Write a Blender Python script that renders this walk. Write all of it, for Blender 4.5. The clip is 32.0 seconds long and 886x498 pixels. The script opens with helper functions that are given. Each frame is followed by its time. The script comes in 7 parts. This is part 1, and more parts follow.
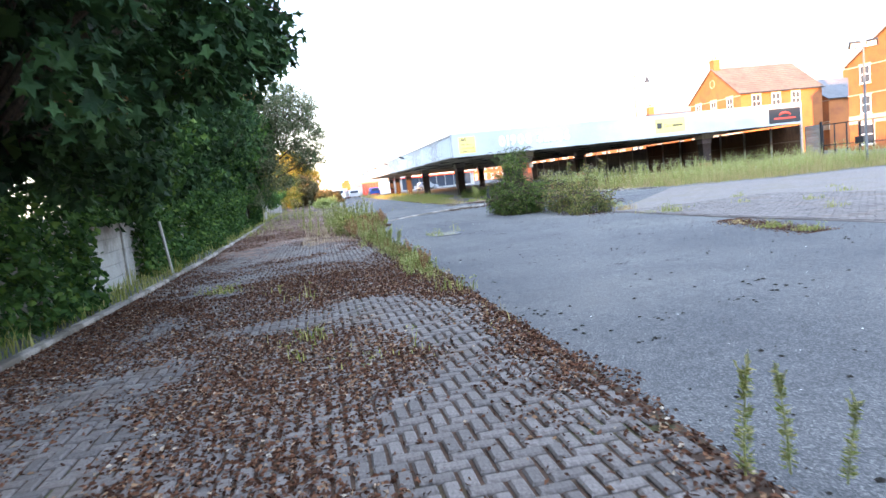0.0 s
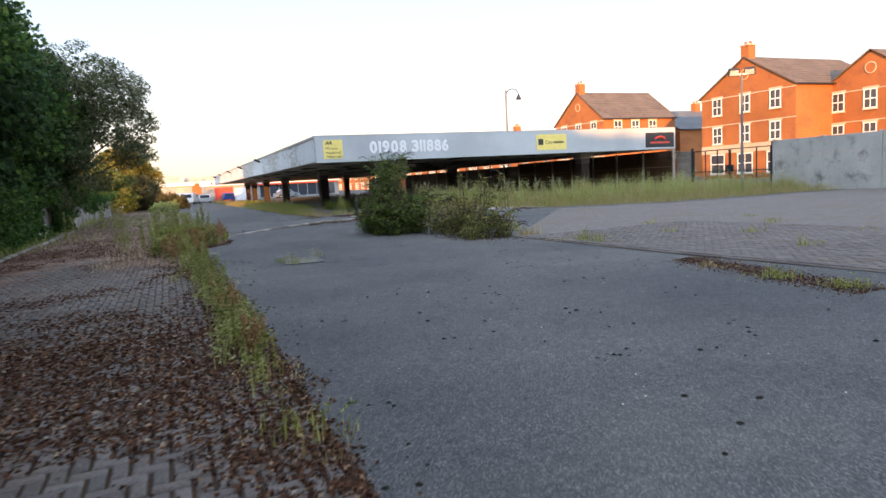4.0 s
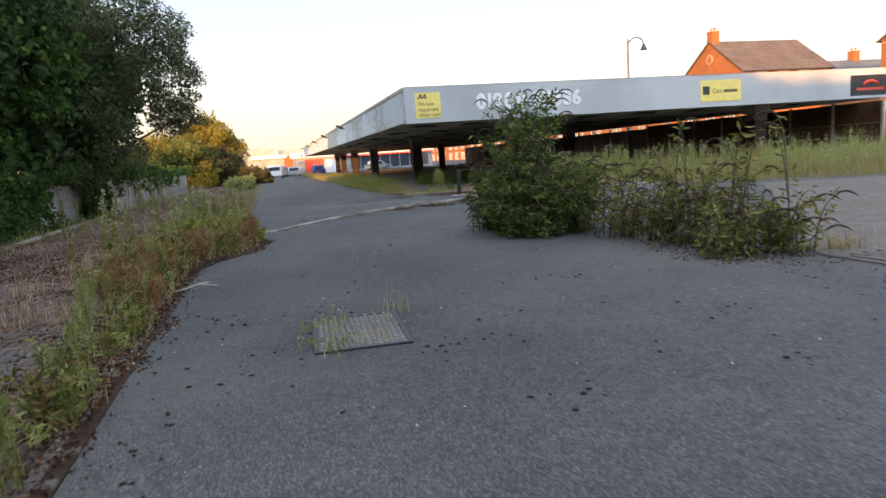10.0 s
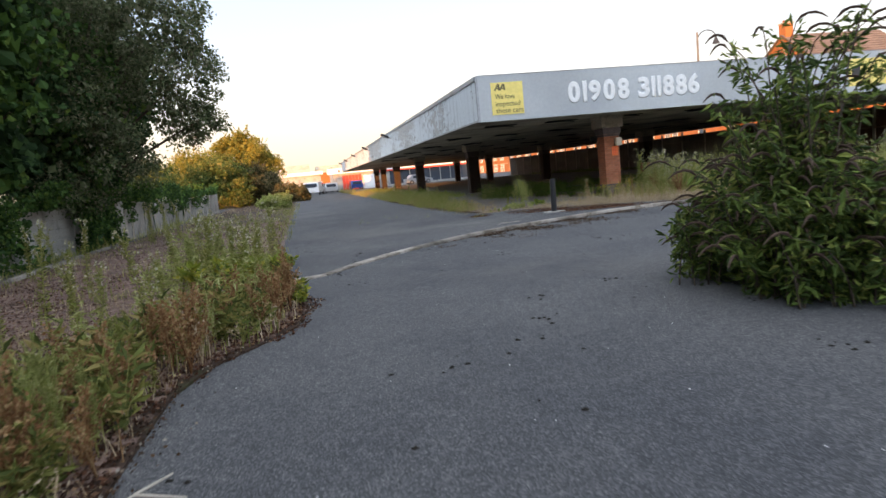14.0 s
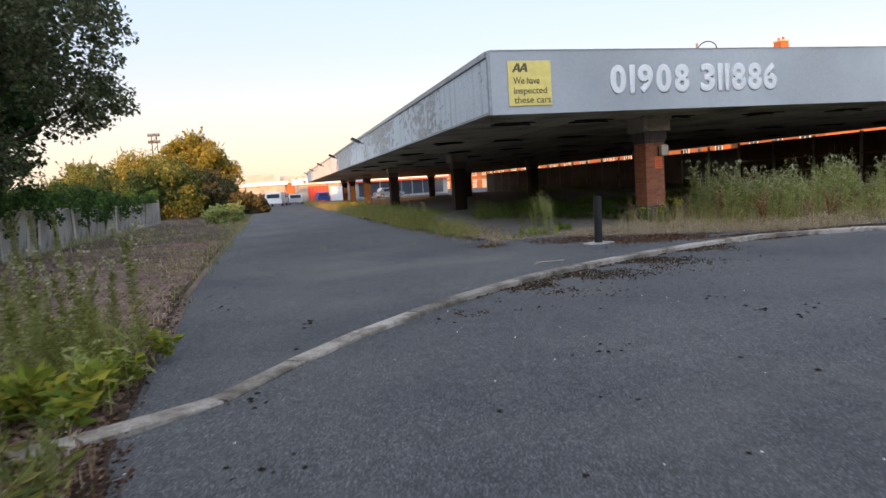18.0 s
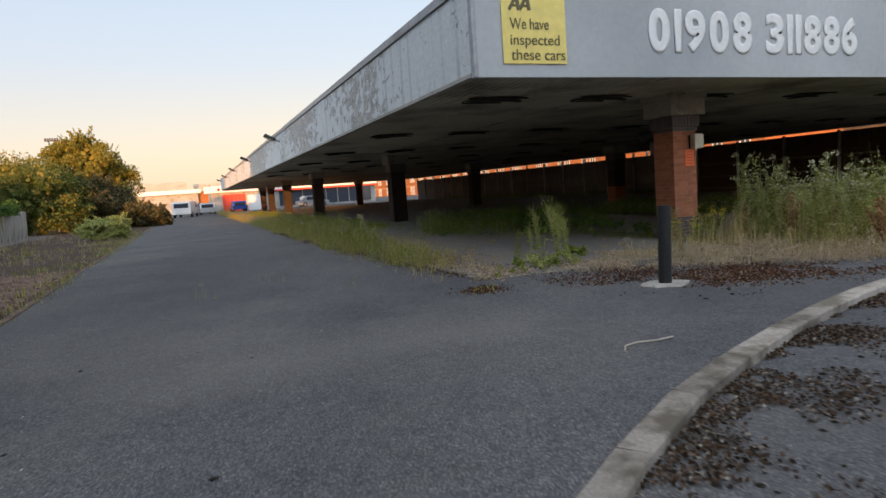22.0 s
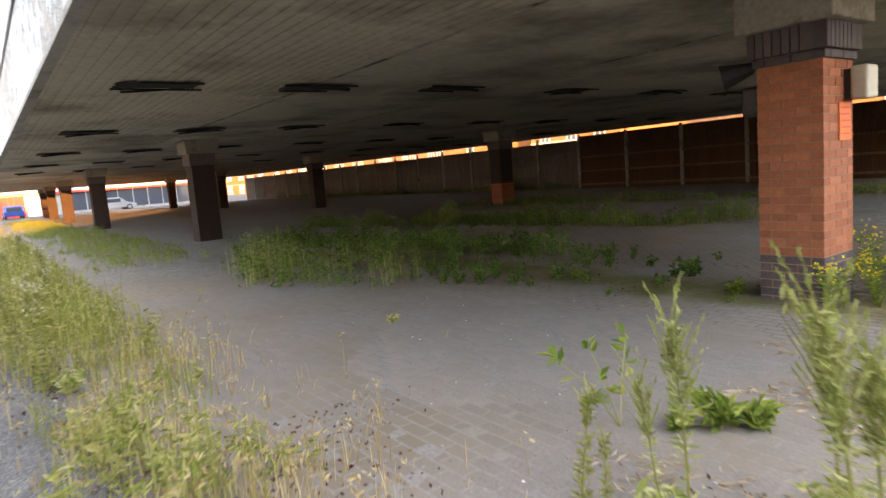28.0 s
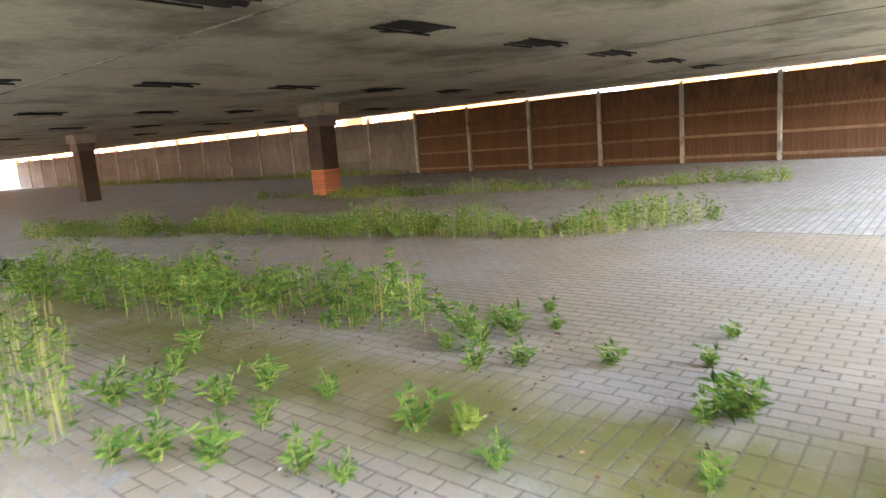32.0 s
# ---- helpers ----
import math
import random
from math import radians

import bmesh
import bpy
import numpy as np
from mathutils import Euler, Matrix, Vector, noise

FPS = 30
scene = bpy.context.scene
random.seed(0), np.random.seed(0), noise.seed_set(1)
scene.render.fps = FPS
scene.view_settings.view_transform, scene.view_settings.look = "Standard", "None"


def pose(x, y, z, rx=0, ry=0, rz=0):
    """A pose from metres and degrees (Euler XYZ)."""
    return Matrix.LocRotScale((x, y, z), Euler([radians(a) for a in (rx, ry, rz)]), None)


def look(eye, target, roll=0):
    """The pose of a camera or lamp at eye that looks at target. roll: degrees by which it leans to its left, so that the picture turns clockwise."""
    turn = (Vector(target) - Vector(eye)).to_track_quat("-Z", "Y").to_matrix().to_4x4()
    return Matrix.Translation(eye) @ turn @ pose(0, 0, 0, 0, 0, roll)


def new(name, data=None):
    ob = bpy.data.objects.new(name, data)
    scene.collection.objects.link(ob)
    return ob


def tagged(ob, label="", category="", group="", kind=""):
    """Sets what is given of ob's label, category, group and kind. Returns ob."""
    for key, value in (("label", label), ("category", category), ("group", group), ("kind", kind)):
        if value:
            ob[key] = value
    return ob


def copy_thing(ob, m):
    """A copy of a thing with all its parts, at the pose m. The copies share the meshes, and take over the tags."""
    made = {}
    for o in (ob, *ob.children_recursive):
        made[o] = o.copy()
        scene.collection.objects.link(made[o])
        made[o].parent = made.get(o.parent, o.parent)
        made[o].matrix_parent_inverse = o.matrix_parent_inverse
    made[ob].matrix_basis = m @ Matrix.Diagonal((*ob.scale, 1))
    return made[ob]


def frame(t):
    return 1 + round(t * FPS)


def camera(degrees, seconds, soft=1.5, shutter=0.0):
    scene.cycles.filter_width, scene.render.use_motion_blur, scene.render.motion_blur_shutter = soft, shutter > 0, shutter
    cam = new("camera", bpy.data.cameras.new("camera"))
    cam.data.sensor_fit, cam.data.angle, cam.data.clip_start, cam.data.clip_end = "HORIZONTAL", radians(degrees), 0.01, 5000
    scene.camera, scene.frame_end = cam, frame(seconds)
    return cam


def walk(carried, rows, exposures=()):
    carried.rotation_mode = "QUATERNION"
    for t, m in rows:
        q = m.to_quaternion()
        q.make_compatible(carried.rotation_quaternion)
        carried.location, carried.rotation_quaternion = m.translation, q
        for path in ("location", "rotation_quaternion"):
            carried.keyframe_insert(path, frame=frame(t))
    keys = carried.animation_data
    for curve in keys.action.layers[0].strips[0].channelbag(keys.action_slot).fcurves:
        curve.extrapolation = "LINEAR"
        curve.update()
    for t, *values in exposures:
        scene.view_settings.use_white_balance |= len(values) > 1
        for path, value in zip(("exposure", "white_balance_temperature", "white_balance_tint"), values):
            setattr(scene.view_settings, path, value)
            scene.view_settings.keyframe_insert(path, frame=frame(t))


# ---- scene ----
cam = camera(69.5, 32.0, 1.5, 0.5)
ROWS = [
    (0.0, 0.000, 0.000, 1.500, 83.78, 6.03, -11.24),
    (0.5, 0.069, 0.560, 1.485, 82.80, 5.74, -11.40),
    (1.0, 0.091, 1.129, 1.491, 82.50, 5.12, -13.05),
    (1.5, 0.127, 1.722, 1.493, 82.67, 4.87, -14.50),
    (2.0, 0.235, 2.331, 1.514, 82.76, 4.76, -14.89),
    (2.5, 0.310, 2.878, 1.495, 82.78, 4.39, -15.45),
    (3.0, 0.521, 3.447, 1.474, 82.89, 4.21, -16.97),
    (3.5, 0.724, 3.974, 1.478, 83.77, 3.47, -21.95),
    (5.5, 1.974, 6.464, 1.400, 83.64, 2.88, -24.41),
    (6.0, 2.116, 7.116, 1.392, 82.99, 2.31, -22.22),
    (6.5, 2.234, 7.843, 1.386, 81.92, 2.94, -20.08),
    (7.0, 2.317, 8.527, 1.377, 82.09, 2.87, -19.48),
    (7.5, 2.482, 9.227, 1.366, 81.77, 3.04, -19.47),
    (8.0, 2.594, 9.950, 1.359, 81.96, 3.07, -19.16),
    (8.5, 2.726, 10.683, 1.353, 81.58, 3.31, -18.40),
    (9.0, 2.808, 11.437, 1.358, 81.87, 3.46, -17.12),
    (9.5, 2.892, 12.169, 1.368, 81.54, 3.79, -16.17),
    (10.0, 2.951, 12.915, 1.382, 81.72, 3.98, -15.11),
    (10.5, 2.948, 13.584, 1.393, 81.85, 4.09, -14.32),
    (11.0, 2.963, 14.329, 1.394, 81.99, 4.27, -12.80),
    (11.5, 2.924, 15.037, 1.392, 82.11, 4.40, -12.02),
    (12.0, 2.927, 15.806, 1.380, 82.18, 4.64, -10.68),
    (12.5, 2.895, 16.481, 1.373, 82.59, 5.05, -10.71),
    (13.0, 2.900, 17.172, 1.364, 82.89, 5.28, -10.93),
    (13.5, 2.820, 17.869, 1.332, 82.96, 5.24, -11.51),
    (14.0, 2.842, 18.579, 1.314, 83.17, 5.39, -12.14),
    (14.5, 2.801, 19.299, 1.300, 83.37, 5.17, -12.52),
    (15.0, 2.882, 19.993, 1.287, 83.56, 4.94, -13.18),
    (15.5, 2.958, 20.710, 1.292, 83.58, 4.84, -13.80),
    (17.5, 3.357, 23.567, 1.254, 84.20, 4.21, -14.15),
    (18.0, 3.444, 24.203, 1.262, 84.28, 3.65, -14.96),
    (18.5, 3.600, 24.860, 1.272, 84.43, 3.46, -16.50),
    (19.0, 3.703, 25.462, 1.267, 84.53, 3.27, -18.65),
    (19.5, 3.884, 26.129, 1.268, 84.78, 3.42, -19.43),
    (20.0, 3.982, 26.845, 1.270, 84.93, 3.52, -19.96),
    (20.5, 4.120, 27.542, 1.237, 84.86, 3.59, -20.16),
    (21.0, 4.208, 28.208, 1.254, 84.87, 3.71, -20.55),
    (21.5, 4.307, 28.859, 1.254, 84.98, 3.91, -21.43),
    (22.0, 4.416, 29.543, 1.242, 84.53, 3.88, -21.67),
    (22.5, 4.523, 30.214, 1.268, 83.94, 3.73, -21.84),
    (23.0, 4.660, 30.861, 1.303, 83.87, 3.69, -22.65),
    (23.5, 4.786, 31.472, 1.311, 83.48, 3.68, -26.91),
    (24.0, 4.976, 32.097, 1.313, 83.77, 3.82, -28.77),
    (24.5, 5.137, 32.750, 1.292, 83.55, 3.89, -29.60),
    (25.0, 5.403, 33.357, 1.281, 83.61, 3.89, -30.20),
    (25.5, 5.695, 33.946, 1.288, 83.38, 3.87, -32.07),
    (26.0, 6.037, 34.491, 1.290, 83.43, 3.89, -34.41),
    (26.5, 6.343, 35.107, 1.294, 83.58, 4.06, -35.20),
    (28.5, 7.789, 37.534, 1.336, 82.60, 4.86, -37.43),
    (29.0, 8.109, 38.031, 1.313, 81.95, 4.58, -40.25),
    (29.5, 8.511, 38.484, 1.284, 81.40, 4.69, -43.29),
    (30.0, 8.877, 38.924, 1.264, 80.61, 3.61, -46.84),
    (30.5, 9.309, 39.310, 1.282, 80.83, 3.55, -50.12),
    (31.0, 9.827, 39.656, 1.305, 80.62, 4.19, -51.49),
    (31.5, 10.325, 40.012, 1.312, 80.53, 4.22, -51.96),
    (32.0, 10.860, 40.344, 1.301, 80.46, 4.34, -51.03),
]
EXPOSURES = [(0.0, 2.85, 6700, 16), (1.5, 2.52, 6700, 16), (3.0, 1.83, 7200, 17), (5.5, 1.43, 7550, 17), (8.0, 1.38, 7700, 17), (12.0, 1.52, 7950, 18), (15.0, 1.5, 7950, 18), (18.0, 1.25, 7750, 20), (20.0, 1.03, 7950, 18), (23.0, 1.06, 8400, 19),
             (25.0, 1.45, 9400, 21), (26.0, 1.86, 10300, 22), (28.5, 3.35, 8900, 23), (29.5, 4.15, 8500, 23), (31.0, 4.85, 8600, 23), (32.0, 5.62, 8700, 22)]
walk(cam, [(t, pose(x, y, z, rx, ry, rz)) for t, x, y, z, rx, ry, rz in ROWS], EXPOSURES)

# ---- light: low evening sun behind the trees, clear sky ----
SUN_AZ, SUN_EL = math.atan2(-0.50, -0.87), radians(6.0)
world = bpy.data.worlds.new("sky")
scene.world = world
world.use_nodes = True
wn = world.node_tree.nodes
sky = wn.new("ShaderNodeTexSky")
sky.sky_type, sky.sun_disc, sky.sun_elevation, sky.sun_rotation = "NISHITA", False, SUN_EL, SUN_AZ
sky.air_density, sky.dust_density, sky.ozone_density = 1.0, 1.0, 1.2
# thin bright haze over the whole sky
haze = wn.new("ShaderNodeMix")
haze.data_type = "RGBA"
haze.inputs[0].default_value = 0.82
direction = wn.new("ShaderNodeTexCoord").outputs["Generated"]
height = wn.new("ShaderNodeSeparateXYZ")
world.node_tree.links.new(direction, height.inputs[0])
veil = wn.new("ShaderNodeValToRGB")
stops = [(0.0, (0.70, 0.615, 0.49)), (0.07, (0.68, 0.665, 0.60)), (0.2, (0.48, 0.64, 0.81)), (0.42, (0.37, 0.605, 0.89)), (0.75, (0.52, 0.66, 0.80)), (1.0, (0.60, 0.74, 0.86))]
while len(veil.color_ramp.elements) < len(stops):
    veil.color_ramp.elements.new(0.5)
for e, (at, c) in zip(veil.color_ramp.elements, stops):
    e.position, e.color = at, (*c, 1)
world.node_tree.links.new(height.outputs[2], veil.inputs[0])
lift = wn.new("ShaderNodeMix")
lift.data_type, lift.blend_type = "RGBA", "MULTIPLY"
lift.inputs[0].default_value = 1.0
lift.inputs[7].default_value = (4.2, 4.2, 4.5, 1)
world.node_tree.links.new(veil.outputs[0], lift.inputs[6])
# the sunset side glows
dot = wn.new("ShaderNodeVectorMath")
dot.operation = "DOT_PRODUCT"
dot.inputs[1].default_value = (math.sin(SUN_AZ), math.cos(SUN_AZ), 0.12)
world.node_tree.links.new(direction, dot.inputs[0])
side = wn.new("ShaderNodeMapRange")
side.interpolation_type = "SMOOTHSTEP"
side.inputs[1].default_value, side.inputs[2].default_value, side.inputs[3].default_value, side.inputs[4].default_value = -0.15, 0.95, 1.0, 2.9
world.node_tree.links.new(dot.outputs["Value"], side.inputs[0])
glow = wn.new("ShaderNodeMix")
glow.data_type, glow.blend_type = "RGBA", "MULTIPLY"
glow.inputs[0].default_value = 1.0
world.node_tree.links.new(lift.outputs[2], glow.inputs[6])
world.node_tree.links.new(side.outputs[0], glow.inputs[7])
world.node_tree.links.new(glow.outputs[2], haze.inputs[7])
world.node_tree.links.new(sky.outputs[0], haze.inputs[6])
world.node_tree.links.new(haze.outputs[2], wn["Background"].inputs[0])
wn["Background"].inputs[1].default_value = 0.15
sun = new("sun", bpy.data.lights.new("sun", "SUN"))
sun.data.energy, sun.data.angle, sun.data.color = 3.6, radians(0.6), (1.0, 0.52, 0.19)
sun.matrix_world = look((0, 0, 50), (-50 * math.sin(SUN_AZ) * math.cos(SUN_EL), -50 * math.cos(SUN_AZ) * math.cos(SUN_EL), 50 - 50 * math.sin(SUN_EL)))


# ---- materials ----
def nodes_of(name):
    m = bpy.data.materials.new(name)
    m.use_nodes = True
    nt = m.node_tree
    return m, nt, nt.nodes["Principled BSDF"], nt.links


def noise_node(nt, coord, scale, detail=4.0, rough=0.55):
    n = nt.nodes.new("ShaderNodeTexNoise")
    n.inputs["Scale"].default_value, n.inputs["Detail"].default_value, n.inputs["Roughness"].default_value = scale, detail, rough
    nt.links.new(coord, n.inputs["Vector"])
    return n.outputs["Fac"]


def ramp(nt, fac, stops):
    r = nt.nodes.new("ShaderNodeValToRGB")
    while len(r.color_ramp.elements) < len(stops):
        r.color_ramp.elements.new(0.5)
    for e, (p, c) in zip(r.color_ramp.elements, stops):
        e.position, e.color = p, (*c, 1)
    nt.links.new(fac, r.inputs[0])
    return r.outputs[0]


def mixed(nt, fac, a, b, mode="MIX"):
    n = nt.nodes.new("ShaderNodeMix")
    n.data_type, n.blend_type = "RGBA", mode
    for value, socket in ((fac, n.inputs[0]), (a, n.inputs[6]), (b, n.inputs[7])):
        if isinstance(value, (int, float)):
            socket.default_value = value
        elif isinstance(value, tuple):
            socket.default_value = (*value, 1)
        else:
            nt.links.new(value, socket)
    return n.outputs[2]


def surface(name, dark, light, grain=40.0, patch=1.2, rough=0.85, bump=0.3, patch_colour=None, patch_at=(0.5, 0.65), vary=0.0, metal=0.0, island=0.0, bump_scale=None, stretch=None, moss_at=None):
    """Grain between two colours, large soft patches of a third, and fine relief."""
    m, nt, p, links = nodes_of(name)
    co = nt.nodes.new("ShaderNodeTexCoord").outputs["Object"]
    if stretch:
        mp = nt.nodes.new("ShaderNodeMapping")
        mp.inputs["Scale"].default_value = stretch
        links.new(co, mp.inputs[0])
        co = mp.outputs[0]
    col = ramp(nt, noise_node(nt, co, grain), [(0.3, dark), (0.7, light)])
    if patch_colour:
        f = ramp(nt, noise_node(nt, co, patch, 5.0, 0.65), [(patch_at[0], (0, 0, 0)), (patch_at[1], (1, 1, 1))])
        col = mixed(nt, f, col, patch_colour)
    broad = ramp(nt, noise_node(nt, co, patch * 0.37, 3.0), [(0.25, (0.78, 0.78, 0.78)), (0.75, (1.15, 1.15, 1.15))])
    col = mixed(nt, 1.0, col, broad, "MULTIPLY")
    if moss_at:
        place = nt.nodes.new("ShaderNodeNewGeometry").outputs["Position"]
        sep = nt.nodes.new("ShaderNodeSeparateXYZ")
        links.new(place, sep.inputs[0])
        total = None
        for mx, width in moss_at:
            off = nt.nodes.new("ShaderNodeMath")
            off.operation = "SUBTRACT"
            links.new(sep.outputs[0], off.inputs[0])
            off.inputs[1].default_value = mx
            absn = nt.nodes.new("ShaderNodeMath")
            absn.operation = "ABSOLUTE"
            links.new(off.outputs[0], absn.inputs[0])
            wob = nt.nodes.new("ShaderNodeMath")
            wob.operation = "MULTIPLY_ADD"
            links.new(noise_node(nt, place, 1.4, 4.0), wob.inputs[0])
            wob.inputs[1].default_value = width * 1.25
            links.new(absn.outputs[0], wob.inputs[2])
            band = ramp(nt, wob.outputs[0], [(width * 1.0, (1, 1, 1)), (width * 2.0, (0, 0, 0))])
            total = band if total is None else mixed(nt, 1.0, total, band, "LIGHTEN")
        broken = ramp(nt, noise_node(nt, place, 2.4, 6.0, 0.7), [(0.28, (0.3, 0.3, 0.3)), (0.5, (0.97, 0.97, 0.97))])
        tone = ramp(nt, noise_node(nt, place, 0.9, 3.0), [(0.36, (0.15, 0.118, 0.05)), (0.54, (0.095, 0.092, 0.02))])
        col = mixed(nt, mixed(nt, 1.0, total, broken, "MULTIPLY"), col, tone)
    if vary or island:
        src = nt.nodes.new("ShaderNodeNewGeometry").outputs["Random Per Island"] if island else nt.nodes.new("ShaderNodeObjectInfo").outputs["Random"]
        v = vary or island
        col = mixed(nt, 1.0, col, ramp(nt, src, [(0.0, (1 - v,) * 3), (0.5, (1.0, 1.0 - 0.1 * v, 1.0 - 0.15 * v)), (1.0, (1 + v,) * 3)]), "MULTIPLY")
    links.new(col, p.inputs["Base Color"])
    p.inputs["Roughness"].default_value, p.inputs["Metallic"].default_value = rough, metal
    p.inputs["Specular IOR Level"].default_value = 0.3
    if bump:
        b = nt.nodes.new("ShaderNodeBump")
        b.inputs["Strength"].default_value, b.inputs["Distance"].default_value = bump, 0.01
        links.new(noise_node(nt, co, bump_scale or grain, 3.0), b.inputs["Height"])
        links.new(b.outputs[0], p.inputs["Normal"])
    return m


def plain(name, colour, rough=0.5, metal=0.0, emit=None, strength=0.0):
    m, nt, p, links = nodes_of(name)
    co = nt.nodes.new("ShaderNodeTexCoord").outputs["Object"]
    f = noise_node(nt, co, 6.0, 5.0, 0.7)
    links.new(ramp(nt, f, [(0.3, tuple(c * 0.86 for c in colour)), (0.7, tuple(min(1, c * 1.08) for c in colour))]), p.inputs["Base Color"])
    p.inputs["Roughness"].default_value, p.inputs["Metallic"].default_value = rough, metal
    if emit:
        p.inputs["Emission Color"].default_value, p.inputs["Emission Strength"].default_value = (*emit, 1), strength
    return m


def leafy(name, stops, glow=0.3, rough=0.55):
    """Leaves: colours by random island, thin and slightly see-through."""
    m, nt, p, links = nodes_of(name)
    col = ramp(nt, nt.nodes.new("ShaderNodeNewGeometry").outputs["Random Per Island"], stops)
    links.new(col, p.inputs["Base Color"])
    p.inputs["Roughness"].default_value = rough + 0.1
    p.inputs["Specular IOR Level"].default_value = 0.12
    tr = nt.nodes.new("ShaderNodeBsdfTranslucent")
    links.new(col, tr.inputs[0])
    mx = nt.nodes.new("ShaderNodeMixShader")
    mx.inputs[0].default_value = glow
    links.new(p.outputs[0], mx.inputs[1])
    links.new(tr.outputs[0], mx.inputs[2])
    links.new(mx.outputs[0], nt.nodes["Material Output"].inputs["Surface"])
    return m


def asphalt_material():
    m, nt, p, links = nodes_of("asphalt")
    co = nt.nodes.new("ShaderNodeTexCoord").outputs["Object"]
    vo = nt.nodes.new("ShaderNodeTexVoronoi")
    vo.inputs["Scale"].default_value = 108.0
    links.new(co, vo.inputs["Vector"])
    chips = ramp(nt, vo.outputs["Color"], [(0.2, (0.048, 0.05, 0.053)), (0.62, (0.086, 0.088, 0.092)), (0.95, (0.195, 0.194, 0.192))])
    big = ramp(nt, noise_node(nt, co, 0.35, 5.0, 0.6), [(0.3, (0.72, 0.73, 0.76)), (0.7, (1.25, 1.22, 1.18))])
    mid = ramp(nt, noise_node(nt, co, 9.0, 6.0, 0.7), [(0.25, (0.8, 0.8, 0.8)), (0.75, (1.2, 1.2, 1.2))])
    dusty = ramp(nt, noise_node(nt, co, 0.16, 6.0, 0.6), [(0.52, (0, 0, 0)), (0.75, (0.5, 0.5, 0.5))])
    col = mixed(nt, 1.0, mixed(nt, 1.0, chips, big, "MULTIPLY"), mid, "MULTIPLY")
    col = mixed(nt, dusty, col, (0.19, 0.175, 0.155))
    links.new(col, p.inputs["Base Color"])
    p.inputs["Roughness"].default_value, p.inputs["Specular IOR Level"].default_value = 0.9, 0.25
    b = nt.nodes.new("ShaderNodeBump")
    b.inputs["Strength"].default_value, b.inputs["Distance"].default_value = 0.4, 0.008
    links.new(vo.outputs["Distance"], b.inputs["Height"])
    links.new(b.outputs[0], p.inputs["Normal"])
    return m


def block_material(name, dark, light, moss, amount):
    """Far paving, where single blocks no longer show: staggered rows of blocks with dark joints."""
    m, nt, p, links = nodes_of(name)
    co = nt.nodes.new("ShaderNodeTexCoord").outputs["Object"]
    br = nt.nodes.new("ShaderNodeTexBrick")
    br.inputs["Scale"].default_value = 1.0
    br.inputs["Brick Width"].default_value, br.inputs["Row Height"].default_value = 0.2, 0.1
    br.inputs["Mortar Size"].default_value = 0.006
    for key, c in (("Color1", dark), ("Color2", light), ("Mortar", tuple(0.35 * v for v in dark))):
        br.inputs[key].default_value = (*c, 1)
    links.new(co, br.inputs["Vector"])
    f = ramp(nt, noise_node(nt, co, 0.55, 6.0, 0.65), [(0.5 - amount, (0, 0, 0)), (0.72 - amount, (1, 1, 1))])
    col = mixed(nt, f, br.outputs[0], moss)
    broad = ramp(nt, noise_node(nt, co, 5.0, 6.0, 0.7), [(0.25, (0.75, 0.75, 0.75)), (0.75, (1.2, 1.2, 1.2))])
    links.new(mixed(nt, 1.0, col, broad, "MULTIPLY"), p.inputs["Base Color"])
    p.inputs["Roughness"].default_value = 0.85
    return m


ASPHALT = asphalt_material()
PAVER = surface("paver", (0.085, 0.072, 0.067), (0.165, 0.146, 0.138), 60, 1.1, 0.8, 0.35, (0.115, 0.085, 0.065), (0.5, 0.72), vary=0.22)
PAVER_STUFF = surface("paver_joined", (0.085, 0.072, 0.067), (0.165, 0.146, 0.138), 60, 1.1, 0.8, 0.35, (0.115, 0.085, 0.065), (0.5, 0.72), island=0.22)
PAVER_GREY = surface("paver_grey", (0.165, 0.145, 0.13), (0.245, 0.218, 0.196), 60, 0.5, 0.8, 0.3, (0.205, 0.163, 0.122), (0.42, 0.6), vary=0.06, moss_at=((13.2, 0.66),))
PAVER_GREY_STUFF = surface("paver_grey_joined", (0.165, 0.145, 0.13), (0.245, 0.218, 0.196), 60, 0.5, 0.8, 0.3, (0.205, 0.163, 0.122), (0.42, 0.6), island=0.06, moss_at=((13.2, 0.66),))
PAVER_RED = surface("paver_reddish", (0.11, 0.07, 0.055), (0.20, 0.13, 0.105), 60, 1.1, 0.85, 0.35, (0.12, 0.11, 0.05), (0.5, 0.72), vary=0.25)
PAVER_RED_STUFF = surface("paver_reddish_joined", (0.15, 0.095, 0.074), (0.25, 0.163, 0.13), 60, 1.1, 0.85, 0.35, (0.085, 0.05, 0.035), (0.48, 0.68), island=0.25)
JOINT = surface("joint_grit", (0.065, 0.055, 0.042), (0.135, 0.113, 0.087), 30, 1.0, 0.95, 0.5, (0.09, 0.085, 0.03), (0.5, 0.66))
SILT = surface("joint_silt", (0.155, 0.142, 0.132), (0.235, 0.216, 0.2), 40, 0.6, 0.95, 0.4, (0.21, 0.175, 0.13), (0.48, 0.66))
BED = surface("joint_sand", (0.03, 0.018, 0.012), (0.075, 0.042, 0.028), 30, 1.0, 0.95, 0.5, (0.05, 0.055, 0.02), (0.55, 0.7))
LOT = block_material("paving_far", (0.125, 0.105, 0.095), (0.18, 0.152, 0.138), (0.125, 0.10, 0.07), 0.03)
